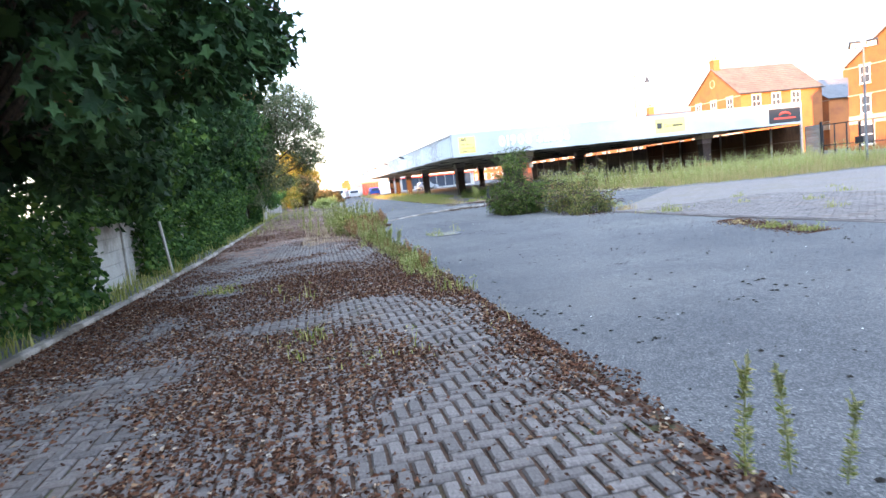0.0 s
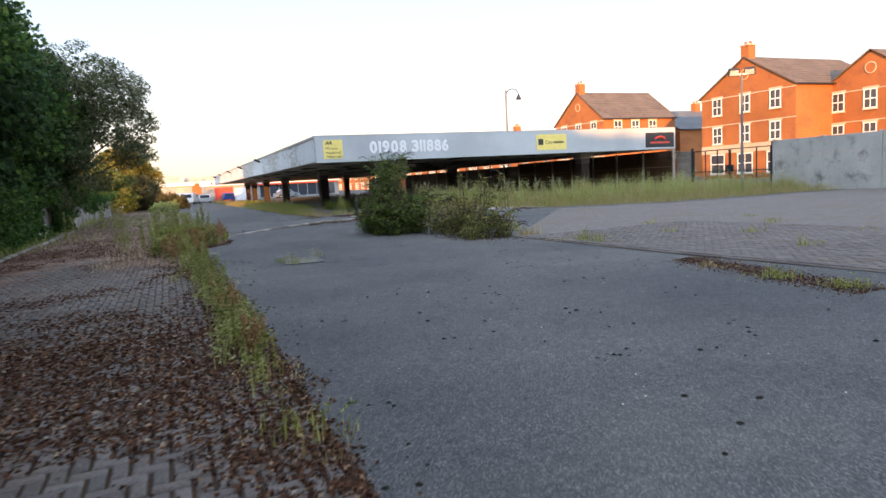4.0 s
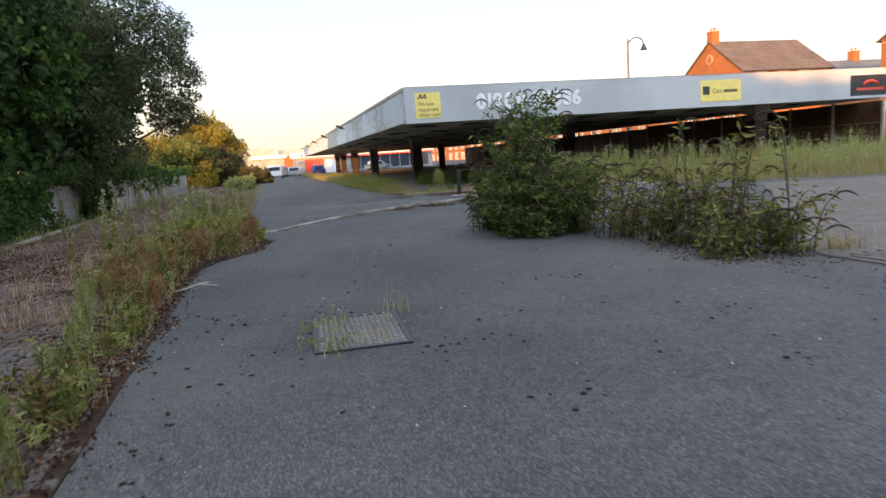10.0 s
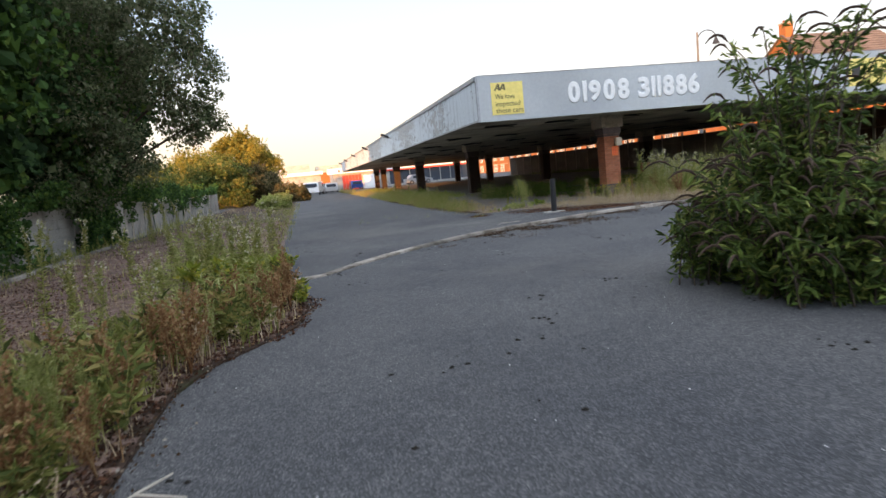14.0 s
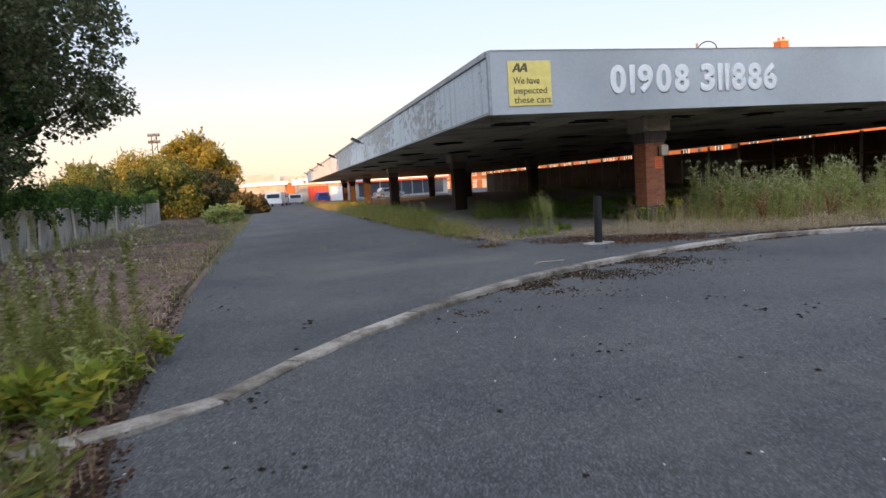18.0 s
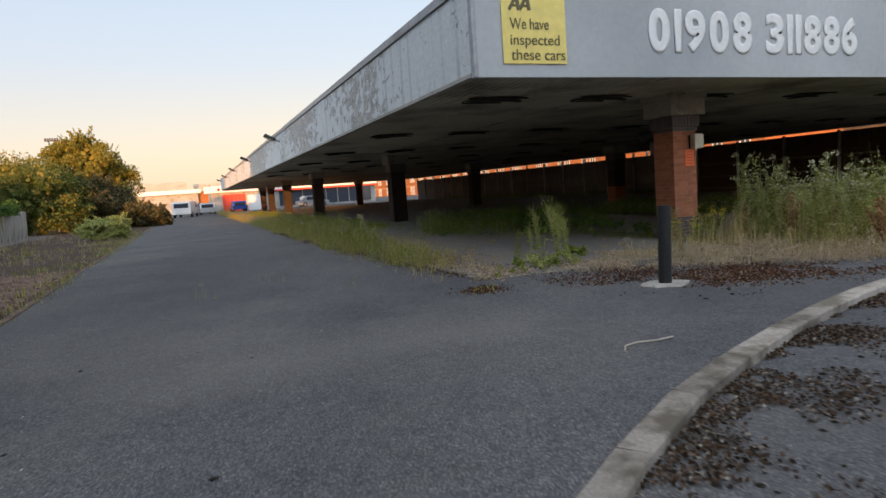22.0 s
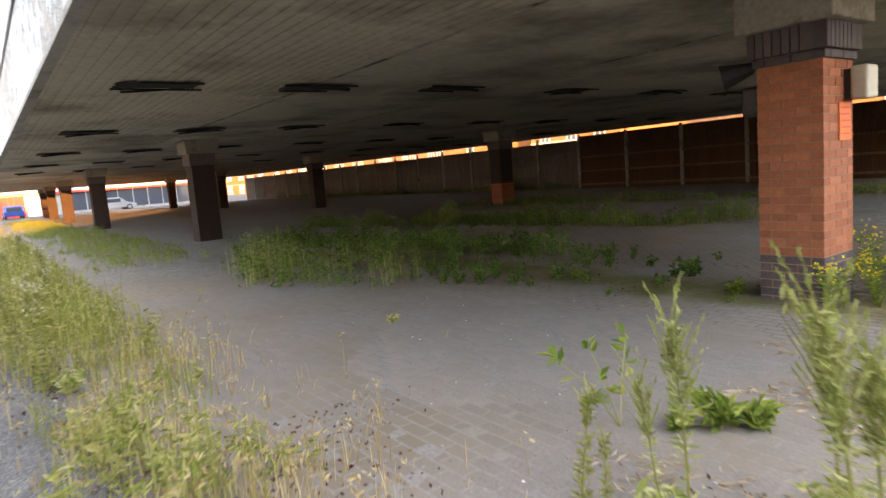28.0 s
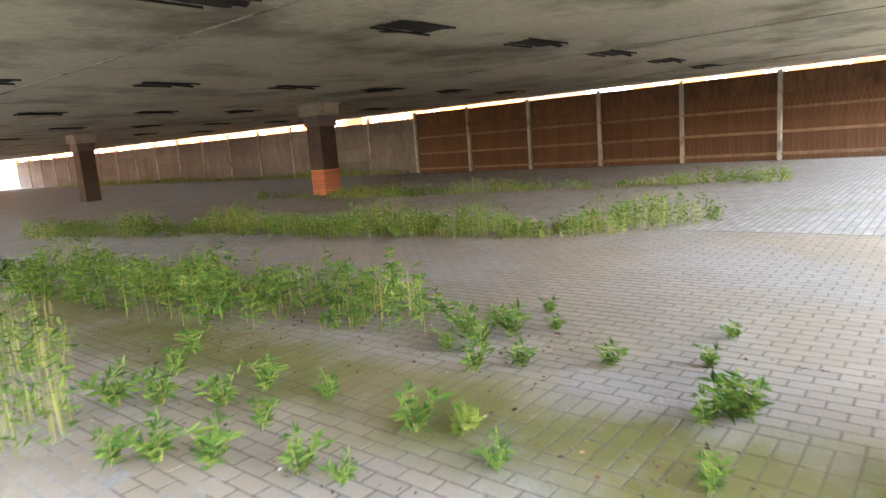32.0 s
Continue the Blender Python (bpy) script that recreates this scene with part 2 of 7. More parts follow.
LOT_UNDER = block_material("paving_far_grey", (0.195, 0.176, 0.158), (0.255, 0.23, 0.208), (0.14, 0.13, 0.055), -0.04)
KERB = surface("kerb_concrete", (0.25, 0.22, 0.19), (0.40, 0.36, 0.315), 45, 2.0, 0.9, 0.5, (0.13, 0.11, 0.085), (0.45, 0.6), vary=0.32)
CONCRETE = surface("concrete", (0.30, 0.285, 0.255), (0.42, 0.40, 0.36), 25, 1.3, 0.9, 0.3, (0.15, 0.14, 0.12), (0.52, 0.72))
POST = surface("post_concrete", (0.30, 0.275, 0.24), (0.44, 0.41, 0.36), 25, 1.3, 0.9, 0.3, (0.10, 0.09, 0.08), (0.52, 0.72))
CAP = surface("cap_concrete", (0.32, 0.28, 0.23), (0.44, 0.39, 0.32), 20, 1.6, 0.9, 0.25, (0.07, 0.06, 0.05), (0.5, 0.66))
# black for the painted shade of the ceiling holes, and for bars and strips
HOLE_SHADE_AND_BARS = surface("hole_shade_and_bars", (0.012, 0.011, 0.010), (0.035, 0.032, 0.028), 30, 2.0, 0.9, 0.3)
SOFFIT = surface("soffit_boards", (0.45, 0.405, 0.315), (0.565, 0.515, 0.42), 10, 0.5, 0.85, 0.2, (0.22, 0.192, 0.145), (0.48, 0.68))
FASCIA = surface("fascia_grey_paint", (0.415, 0.43, 0.425), (0.46, 0.475, 0.47), 14, 0.6, 0.55, 0.04, (0.38, 0.40, 0.412), (0.45, 0.8))
FLASHING = surface("flashing_metal", (0.26, 0.27, 0.275), (0.38, 0.39, 0.39), 12, 0.9, 0.5, 0.05, (0.2, 0.2, 0.19), (0.5, 0.7), metal=0.3)
BRICK = surface("brick_red", (0.33, 0.105, 0.055), (0.49, 0.17, 0.085), 70, 1.5, 0.85, 0.35, (0.22, 0.09, 0.055), (0.55, 0.75), vary=0.2)
# near-black brick for the far pillars' shafts
BRICK_BLACKISH = surface("brick_blackish", (0.035, 0.024, 0.020), (0.075, 0.05, 0.04), 70, 1.5, 0.9, 0.3, (0.02, 0.017, 0.016), (0.5, 0.7))
BRICK_DARK = surface("brick_blue", (0.08, 0.062, 0.064), (0.14, 0.11, 0.11), 70, 1.5, 0.75, 0.35, (0.13, 0.12, 0.10), (0.55, 0.75), vary=0.2)
MORTAR = surface("mortar", (0.30, 0.155, 0.10), (0.42, 0.23, 0.15), 80, 3.0, 0.95, 0.3)
SIGN_YELLOW = plain("sign_yellow", (0.80, 0.62, 0.17), 0.45)
SIGN_BLACK = plain("sign_black", (0.02, 0.02, 0.02), 0.4)
SIGN_WHITE = plain("sign_white", (0.72, 0.71, 0.68), 0.5)
SIGN_RED = plain("sign_red", (0.65, 0.06, 0.03), 0.45)
TWIG = plain("bleached_wood", (0.42, 0.37, 0.30), 0.8)
CREAM = plain("cream_plastic", (0.56, 0.50, 0.37), 0.5)
ORANGE = plain("notice_orange", (0.95, 0.17, 0.03), 0.5)
INK = plain("ink_brown", (0.12, 0.09, 0.03), 0.5)
BLACK_PAINT = surface("black_paint", (0.012, 0.012, 0.013), (0.028, 0.028, 0.03), 30, 4.0, 0.45, 0.1, (0.10, 0.10, 0.10), (0.72, 0.76))
STEEL = surface("galvanised_steel", (0.28, 0.29, 0.29), (0.42, 0.43, 0.43), 15, 2.0, 0.5, 0.1, metal=0.6)
DULL_STEEL = surface("dull_steel", (0.09, 0.09, 0.09), (0.16, 0.16, 0.155), 15, 2.0, 0.6, 0.1)
IRON = surface("cast_iron", (0.075, 0.072, 0.068), (0.15, 0.142, 0.13), 30, 3.0, 0.7, 0.3, (0.14, 0.085, 0.05), (0.5, 0.65))
STUD = surface("worn_studs", (0.16, 0.155, 0.145), (0.27, 0.26, 0.245), 30, 3.0, 0.55, 0.2, metal=0.2)
DARK_METAL = plain("dark_metal", (0.03, 0.03, 0.032), 0.5, 0.3)
LAMP_GLASS = plain("lamp_glass", (0.45, 0.45, 0.43), 0.15)
WOOD_FENCE = surface("fence_boards", (0.075, 0.036, 0.019), (0.15, 0.074, 0.038), 5, 1.0, 0.85, 0.3, (0.065, 0.033, 0.02), (0.5, 0.7), vary=0.1, stretch=(3, 3, 0.6))
GREY_FENCE = surface("grey_boards", (0.11, 0.10, 0.09), (0.19, 0.174, 0.158), 5, 1.0, 0.85, 0.2, (0.11, 0.097, 0.085), (0.5, 0.7), vary=0.15, stretch=(3, 3, 0.6))
PALE_FENCE = surface("weathered_boards", (0.19, 0.165, 0.14), (0.30, 0.265, 0.23), 5, 1.0, 0.85, 0.2, (0.16, 0.13, 0.10), (0.5, 0.7), vary=0.15, stretch=(3, 0.6, 3))
RAIL = surface("fence_rail", (0.135, 0.088, 0.056), (0.235, 0.155, 0.105), 5, 1.0, 0.85, 0.2, vary=0.1)
HOUSE_BRICK = surface("house_brick", (0.28, 0.095, 0.03), (0.39, 0.145, 0.05), 12, 0.6, 0.85, 0.1, (0.25, 0.09, 0.04), (0.5, 0.7))
ROOF = surface("roof_tiles", (0.115, 0.085, 0.07), (0.165, 0.125, 0.10), 6, 0.8, 0.85, 0.3, (0.10, 0.078, 0.066), (0.5, 0.7))
SLATE = surface("roof_slates", (0.10, 0.105, 0.115), (0.15, 0.155, 0.165), 6, 0.8, 0.7, 0.3)
STONE = surface("cast_stone", (0.46, 0.36, 0.25), (0.58, 0.47, 0.34), 12, 1.0, 0.8, 0.1)
WINDOW_WHITE = plain("window_white", (0.75, 0.73, 0.70), 0.4)
GLASS = plain("window_glass", (0.05, 0.06, 0.075), 0.08)
BARK = surface("bark", (0.05, 0.038, 0.028), (0.12, 0.09, 0.065), 14, 2.0, 0.95, 0.6, stretch=(3, 3, 0.7))
LITTER = leafy("dead_leaves", [(0.0, (0.03, 0.014, 0.009)), (0.45, (0.075, 0.033, 0.02)), (0.82, (0.145, 0.066, 0.038)), (0.96, (0.28, 0.17, 0.10)), (1.0, (0.40, 0.34, 0.27))], 0.1, 0.8)
LITTER_DARK = leafy("dark_litter", [(0.0, (0.028, 0.018, 0.012)), (0.5, (0.06, 0.036, 0.023)), (0.88, (0.125, 0.075, 0.046)), (1.0, (0.35, 0.32, 0.27))], 0.05, 0.85)
MOSS = surface("moss_clump", (0.008, 0.007, 0.006), (0.022, 0.018, 0.012), 60, 3.0, 0.95, 0.6)
LEAF = leafy("leaves_green", [(0.0, (0.023, 0.052, 0.018)), (0.5, (0.044, 0.098, 0.025)), (0.85, (0.075, 0.149, 0.032)), (1.0, (0.127, 0.196, 0.040))], 0.25)
LEAF_DARK = leafy("leaves_dark", [(0.0, (0.015, 0.035, 0.015)), (0.6, (0.031, 0.068, 0.024)), (1.0, (0.055, 0.110, 0.033))], 0.18)
# darker copy of the hedge green, with the shade put into the colour
LEAF_SHADED = leafy("leaves_shaded", [(0.0, (0.009, 0.021, 0.01)), (0.6, (0.018, 0.042, 0.015)), (0.93, (0.036, 0.075, 0.022)), (1.0, (0.09, 0.14, 0.035))], 0.15)
LEAF_PURPLE = leafy("leaves_grey_green", [(0.0, (0.05, 0.07, 0.032)), (0.6, (0.11, 0.14, 0.065)), (1.0, (0.20, 0.19, 0.125))], 0.35)
LEAF_GOLD = leafy("leaves_olive", [(0.0, (0.11, 0.12, 0.028)), (0.5, (0.25, 0.23, 0.05)), (1.0, (0.42, 0.33, 0.08))], 0.45)
LEAF_BUD = leafy("leaves_buddleia", [(0.0, (0.035, 0.06, 0.018)), (0.5, (0.08, 0.125, 0.03)), (0.86, (0.15, 0.205, 0.045)), (1.0, (0.27, 0.29, 0.08))], 0.28)
LEAF_DRY = leafy("leaves_half_dry", [(0.0, (0.065, 0.085, 0.024)), (0.4, (0.145, 0.165, 0.042)), (0.75, (0.24, 0.225, 0.065)), (1.0, (0.35, 0.265, 0.10))], 0.3)
FLOWER_DRY = surface("dry_flower", (0.035, 0.021, 0.014), (0.09, 0.055, 0.038), 40, 3, 0.9, 0.3)
GRASS = leafy("grass_green", [(0.0, (0.13, 0.17, 0.035)), (0.4, (0.22, 0.24, 0.058)), (0.75, (0.35, 0.33, 0.105)), (1.0, (0.48, 0.42, 0.19))], 0.4)
STRAW = leafy("grass_straw", [(0.0, (0.242, 0.165, 0.066)), (0.5, (0.396, 0.286, 0.132)), (1.0, (0.550, 0.429, 0.231))], 0.3)
RUST = leafy("dock_rust", [(0.0, (0.168, 0.072, 0.030)), (0.6, (0.300, 0.156, 0.072)), (1.0, (0.396, 0.264, 0.132))], 0.25)
WEED = leafy("weed_leaf", [(0.0, (0.10, 0.16, 0.03)), (0.5, (0.19, 0.26, 0.05)), (0.85, (0.29, 0.34, 0.075)), (1.0, (0.40, 0.38, 0.13))], 0.4)
WEED_DARK = leafy("weed_leaf_dark", [(0.0, (0.035, 0.085, 0.018)), (0.55, (0.085, 0.18, 0.034)), (0.9, (0.16, 0.26, 0.05)), (1.0, (0.28, 0.34, 0.08))], 0.3)
STALK = leafy("weed_stalk", [(0.0, (0.17, 0.19, 0.05)), (0.6, (0.32, 0.32, 0.10)), (1.0, (0.48, 0.44, 0.20))], 0.35)
LIME = leafy("leaf_lime", [(0.0, (0.11, 0.17, 0.025)), (0.55, (0.22, 0.26, 0.04)), (0.85, (0.36, 0.33, 0.05)), (1.0, (0.5, 0.42, 0.07))], 0.35)
SEED = leafy("seed_fluff", [(0.0, (0.30, 0.28, 0.16)), (0.6, (0.46, 0.42, 0.27)), (1.0, (0.60, 0.56, 0.42))], 0.4)
YELLOW_FLOWER = plain("petal_yellow", (0.80, 0.58, 0.02), 0.6)
HAY = leafy("bleached_hay", [(0.0, (0.25, 0.17, 0.10)), (0.5, (0.43, 0.32, 0.205)), (1.0, (0.60, 0.48, 0.34))], 0.25)
PLUME = leafy("pale_plume", [(0.0, (0.20, 0.24, 0.06)), (0.5, (0.34, 0.37, 0.12)), (1.0, (0.52, 0.50, 0.24))], 0.4)
LEAF_OLIVE = leafy("leaves_mixed_olive", [(0.0, (0.05, 0.075, 0.022)), (0.45, (0.10, 0.14, 0.035)), (0.8, (0.19, 0.19, 0.05)), (1.0, (0.30, 0.24, 0.08))], 0.35)
LEAF_BROWN = leafy("leaves_brownish", [(0.0, (0.045, 0.05, 0.022)), (0.5, (0.11, 0.105, 0.045)), (1.0, (0.22, 0.16, 0.085))], 0.35)


# ---- shapes ----
def mesh_of(name, bm, mat):
    me = bpy.data.meshes.new(name)
    bm.normal_update()
    bm.to_mesh(me)
    bm.free()
    me.materials.append(mat)
    return me


def part(name, bm, material, parent=None, label=""):
    """One bmesh as one mesh object under a thing or a part."""
    ob = new(name, mesh_of(name, bm, material))
    if parent:
        ob.parent = parent
    return tagged(ob, label)


def thing(name, x, y, z, rz, label, category, group="", kind=""):
    """An Empty for a thing; what stands near the ground follows the slope of the yard."""
    ob = new(name)
    ob.matrix_basis = pose(x, y, z + (float(fall(y)) if z < 1 else 0.0), 0, 0, rz)
    return tagged(ob, label, category, group, kind)


def sweep(bm, pts, radii, sides=5):
    """One connected tapering tube along pts."""
    pts = [Vector(p) for p in pts]
    rings = []
    for i, p in enumerate(pts):
        d = (pts[min(i + 1, len(pts) - 1)] - pts[max(i - 1, 0)]).normalized()
        u = d.orthogonal().normalized() if i == 0 else (u - d * u.dot(d)).normalized()
        w = d.cross(u)
        r = radii[i] if isinstance(radii, (list, tuple)) else radii
        rings.append([bm.verts.new(p + (u * math.cos(a) + w * math.sin(a)) * r) for a in [2 * math.pi * k / sides for k in range(sides)]])
    for a, b in zip(rings, rings[1:]):
        for k in range(sides):
            bm.faces.new((a[k], a[(k + 1) % sides], b[(k + 1) % sides], b[k]))
    bm.faces.new(rings[0][::-1])
    bm.faces.new(rings[-1])
    return bm


def box(bm, x0, y0, z0, x1, y1, z1, bevel=0.0):
    r = bmesh.ops.create_cube(bm, size=1.0, matrix=Matrix.LocRotScale(((x0 + x1) / 2, (y0 + y1) / 2, (z0 + z1) / 2), None, (x1 - x0, y1 - y0, z1 - z0)))
    if bevel:
        edges = list({e for v in r["verts"] for e in v.link_edges})
        bmesh.ops.bevel(bm, geom=edges, offset=bevel, segments=2, affect="EDGES", profile=0.5)
    return bm


def boxed(*a, **k):
    return box(bmesh.new(), *a, **k)


def tube(bm, a, b, ra, rb, sides=10):
    a, b = Vector(a), Vector(b)
    q = (b - a).to_track_quat("Z", "Y")
    m = Matrix.LocRotScale((a + b) / 2, q, None)
    bmesh.ops.create_cone(bm, cap_ends=True, segments=sides, radius1=ra, radius2=rb, depth=(b - a).length, matrix=m)
    return bm


def fall(y):
    """The yard's gentle slope: its level at y, against which all that stands on it is set."""
    return np.interp(y, [-10, 7, 13, 19, 33, 37, 200], [0.03, 0.03, -0.06, -0.12, -0.12, -0.08, -0.08])


def raw(name, verts, faces, mat, parent=None, label="", smooth=False):
    """A mesh from numpy arrays: verts (n,3), faces (m,k). With no parent it follows the slope of the yard."""
    verts, faces = np.array(verts, np.float32), np.asarray(faces, np.int32)
    if parent is None:
        verts[:, 2] += fall(verts[:, 1])
    me = bpy.data.meshes.new(name)
    m, k = faces.shape
    me.vertices.add(len(verts))
    me.vertices.foreach_set("co", verts.ravel())
    me.loops.add(m * k)
    me.loops.foreach_set("vertex_index", faces.ravel())
    me.polygons.add(m)
    me.polygons.foreach_set("loop_start", np.arange(m, dtype=np.int32) * k)
    me.update(calc_edges=True)
    me.polygons.foreach_set("use_smooth", np.full(m, smooth, bool))
    me.materials.append(mat)
    ob = new(name, me)
    if parent:
        ob.parent = parent
    return tagged(ob, label)




def leaves_at(pts, size, rng, out=None, droop=0.3, slim=0.55):
    """Folded leaves at pts: verts and faces (two triangles a leaf). out: main direction of each leaf's tip."""
    n = len(pts)
    d = rng.normal(size=(n, 3))
    if out is not None:
        d = d * 0.7 + out
    d[:, 2] -= droop
    d /= np.linalg.norm(d, axis=1)[:, None] + 1e-9
    side = np.cross(d, rng.normal(size=(n, 3)))
    side /= np.linalg.norm(side, axis=1)[:, None] + 1e-9
    up = np.cross(side, d)
    s = size * rng.uniform(0.6, 1.35, n)[:, None]
    base, tip = pts - d * s * 0.5, pts + d * s * 0.5
    l = pts + side * s * slim * 0.5 + up * s * 0.12
    r = pts - side * s * slim * 0.5 + up * s * 0.12
    v = np.stack([base, l, tip, r], 1).reshape(-1, 3)
    i = np.arange(n)[:, None] * 4
    f = np.concatenate([i + [0, 1, 2], i + [0, 2, 3]], 1).reshape(-1, 3)
    return v, f


def lobed_leaves(pts, size, rng, out):
    """Five-lobed leaves on short stalks, gently cupped, a fan of triangles each."""
    n = len(pts)
    d = rng.normal(size=(n, 3)) * 0.8 + out
    d[:, 2] -= 0.7
    d /= np.linalg.norm(d, axis=1)[:, None]
    side = np.cross(d, rng.normal(size=(n, 3)) * 0.5 + [0.5, 0, 1.0])
    side /= np.linalg.norm(side, axis=1)[:, None]
    up = np.cross(side, d)
    s = size * rng.uniform(0.6, 1.25, n)[:, None]
    lobes = [(0.0, -0.42, 0.0)]
    for ang, r in ((-150, 0.36), (-118, 0.2), (-72, 0.52), (-40, 0.26), (0, 0.6), (40, 0.26), (72, 0.52), (118, 0.2), (150, 0.36)):
        lobes.append((r * math.sin(math.radians(ang)), r * math.cos(math.radians(ang)), 0.1 * r))
    rim = [pts + side * s * a + d * s * b + up * s * c for a, b, c in lobes]
    v = np.stack([pts - up * s * 0.04] + rim, 1).reshape(-1, 3)
    m = len(lobes)
    i = np.arange(n)[:, None] * (m + 1)
    f = np.concatenate([i + [0, 1 + k, 1 + (k + 1) % m] for k in range(m)], 1).reshape(-1, 3)
    return v, f


def clump_points(rng, clumps, count):
    """Points on and near the shells of ellipsoid clumps (x, y, z, rx, ry, rz), and the way out at each."""
    w = np.array([c[3] * c[4] + c[4] * c[5] + c[3] * c[5] for c in clumps])
    pick = rng.choice(len(clumps), count, p=w / w.sum())
    c = np.array(clumps)[pick]
    u = rng.normal(size=(count, 3))
    u /= np.linalg.norm(u, axis=1)[:, None]
    r = 1 - np.abs(rng.normal(0, 0.22, count))[:, None] + 0.12 * rng.normal(size=(count, 1))
    return c[:, :3] + u * r * c[:, 3:], u


def blades(rng, xy, z, height, width, lean=0.25, seg=2):
    """Grass blades: tapering, bent strips of triangles."""
    n = len(xy)
    h = height * rng.uniform(0.45, 1.2, n) if np.isscalar(height) else height
    a = rng.uniform(0, 2 * np.pi, n)
    d = np.stack([np.cos(a), np.sin(a), 0 * a], 1)
    w = np.stack([-np.sin(a), np.cos(a), 0 * a], 1) * width * rng.uniform(0.6, 1.3, n)[:, None]
    root = np.column_stack([xy, np.broadcast_to(z, n)])
    bend = (np.abs(rng.normal(0, lean, n)) * h)[:, None]
    mid = root + d * bend * 0.3 + np.column_stack([0 * h, 0 * h, h * 0.55])
    tip = root + d * bend + np.column_stack([0 * h, 0 * h, h * 0.96])
    v = np.stack([root - w / 2, root + w / 2, mid - w / 2.6, mid + w / 2.6, tip], 1).reshape(-1, 3)
    i = np.arange(n)[:, None] * 5
    f = np.concatenate([i + [0, 1, 3], i + [0, 3, 2], i + [2, 3, 4]], 1).reshape(-1, 3)
    return v, f


def joined(items):
    vs, fs, n = [], [], 0
    for v, f in items:
        vs.append(v)
        fs.append(f + n)
        n += len(v)
    return np.concatenate(vs), np.concatenate(fs)


# ---- the ground ----
KERB_LINE = [(1.35, 27.95), (1.9, 28.08), (2.4, 28.28), (2.7, 28.47), (3.02, 28.82), (3.42, 29.4), (3.9, 29.95), (4.25, 30.33), (4.62, 30.66), (5.1, 31.08), (5.7, 31.56), (6.25, 31.95), (6.9, 32.38), (7.68, 32.78), (8.7, 33.23), (9.85, 33.66), (11.1, 34.02), (12.3, 34.22), (14.0, 33.95), (16.0, 32.8), (17.4, 30.6)]


WEST_Y = [-12, 8, 12, 15, 18, 22, 23.4, 24.1, 24.6, 25.2, 26.2, 27.0, 28.0, 30.4, 34, 46, 62, 100]
WEST_X = [1.75, 1.78, 1.87, 1.82, 1.76, 1.70, 1.72, 1.92, 2.25, 2.60, 2.72, 2.62, 2.45, 2.30, 2.08, 1.97, 1.95, 1.6]


def west_edge(y):
    """Where the old paving meets the asphalt."""
    return np.interp(y, WEST_Y, WEST_X)


def kerb_y(x):
    xs, ys = zip(*KERB_LINE)
    return np.interp(x, xs, ys)


def ground_z(x, y):
    """Height of the asphalt: a low shelf behind the curved kerb, level elsewhere."""
    x, y = np.asarray(x, float), np.asarray(y, float)
    step = np.clip((y - kerb_y(x) + 0.02) / 0.08, 0, 1) * (x < 17.0)
    rise = 0.06 * np.clip((x - 3.2) / 2.5, 0, 1) * np.clip((18.5 - x) / 2, 0, 1)
    fade = 1 - np.clip((y - 34.2) / 1.4, 0, 1)
    apron = 0.033 * np.clip((y - 36.0) / 1.2, 0, 1) * np.clip((x - 5.0) / 2.2, 0, 1) * np.clip((33.5 - x) / 0.5, 0, 1)
    return step * rise * fade + apron + 0.006 * np.sin(x * 0.9) * np.cos(y * 0.7)


def grid_sheet(name, xs, ys, mat, height):
    gx, gy = np.meshgrid(xs, ys)
    v = np.column_stack([gx.ravel(), gy.ravel(), height(gx.ravel(), gy.ravel())])
    n = len(xs)
    i = (np.arange(len(ys) - 1)[:, None] * n + np.arange(n - 1)).ravel()
    return raw(name, v, np.column_stack([i, i + 1, i + n + 1, i + n]), mat, smooth=True)


xs = np.concatenate([[-2000, -600, -150, -60, -25, -12], np.arange(-6, 20, 0.25), np.arange(20, 36, 1.0), [45, 80, 200, 600, 2000]])
ys = np.concatenate([[-2000, -600, -150, -60, -25, -12], np.arange(-6, 27.5, 0.5), np.arange(27.5, 35, 0.1), np.arange(35, 60, 0.5), [70, 85, 110, 150, 250, 600, 2500]])
tagged(grid_sheet("ground", xs, ys, ASPHALT, ground_z), "worn dark grey asphalt with pale chippings", "ground", kind="structure")


def bed(name, rows, z, mat, label):
    """A slab that follows the slope: rows of (y, west x, east x), from south to north."""
    v, f = [], []
    for y, x0, x1 in rows:
        top = z + float(fall(y))
        v += [(x0, y, top), (x1, y, top), (x1, y, top - z - 0.05), (x0, y, top - z - 0.05)]
    for i in range(0, 4 * len(rows) - 4, 4):
        f += [(i + k, i + (k + 1) % 4, i + 4 + (k + 1) % 4, i + 4 + k) for k in range(4)]
    f += [(3, 2, 1, 0), tuple(len(v) - 4 + k for k in range(4))]
    me = bpy.data.meshes.new(name)
    me.from_pydata(v, [], f)
    bm = bmesh.new()
    bm.from_mesh(me)
    bmesh.ops.recalc_face_normals(bm, faces=bm.faces[:])
    return tagged(part(name, bm, mat), label, "paving", kind="structure")


def spread(knots, step=1.0):
    """Rows between the knots (y, west x, east x), a step apart."""
    ys_ = sorted({k[0] for k in knots} | set(np.arange(knots[0][0], knots[-1][0], step).tolist()))
    return [(y, float(np.interp(y, [k[0] for k in knots], [k[1] for k in knots])), float(np.interp(y, [k[0] for k in knots], [k[2] for k in knots]))) for y in ys_]


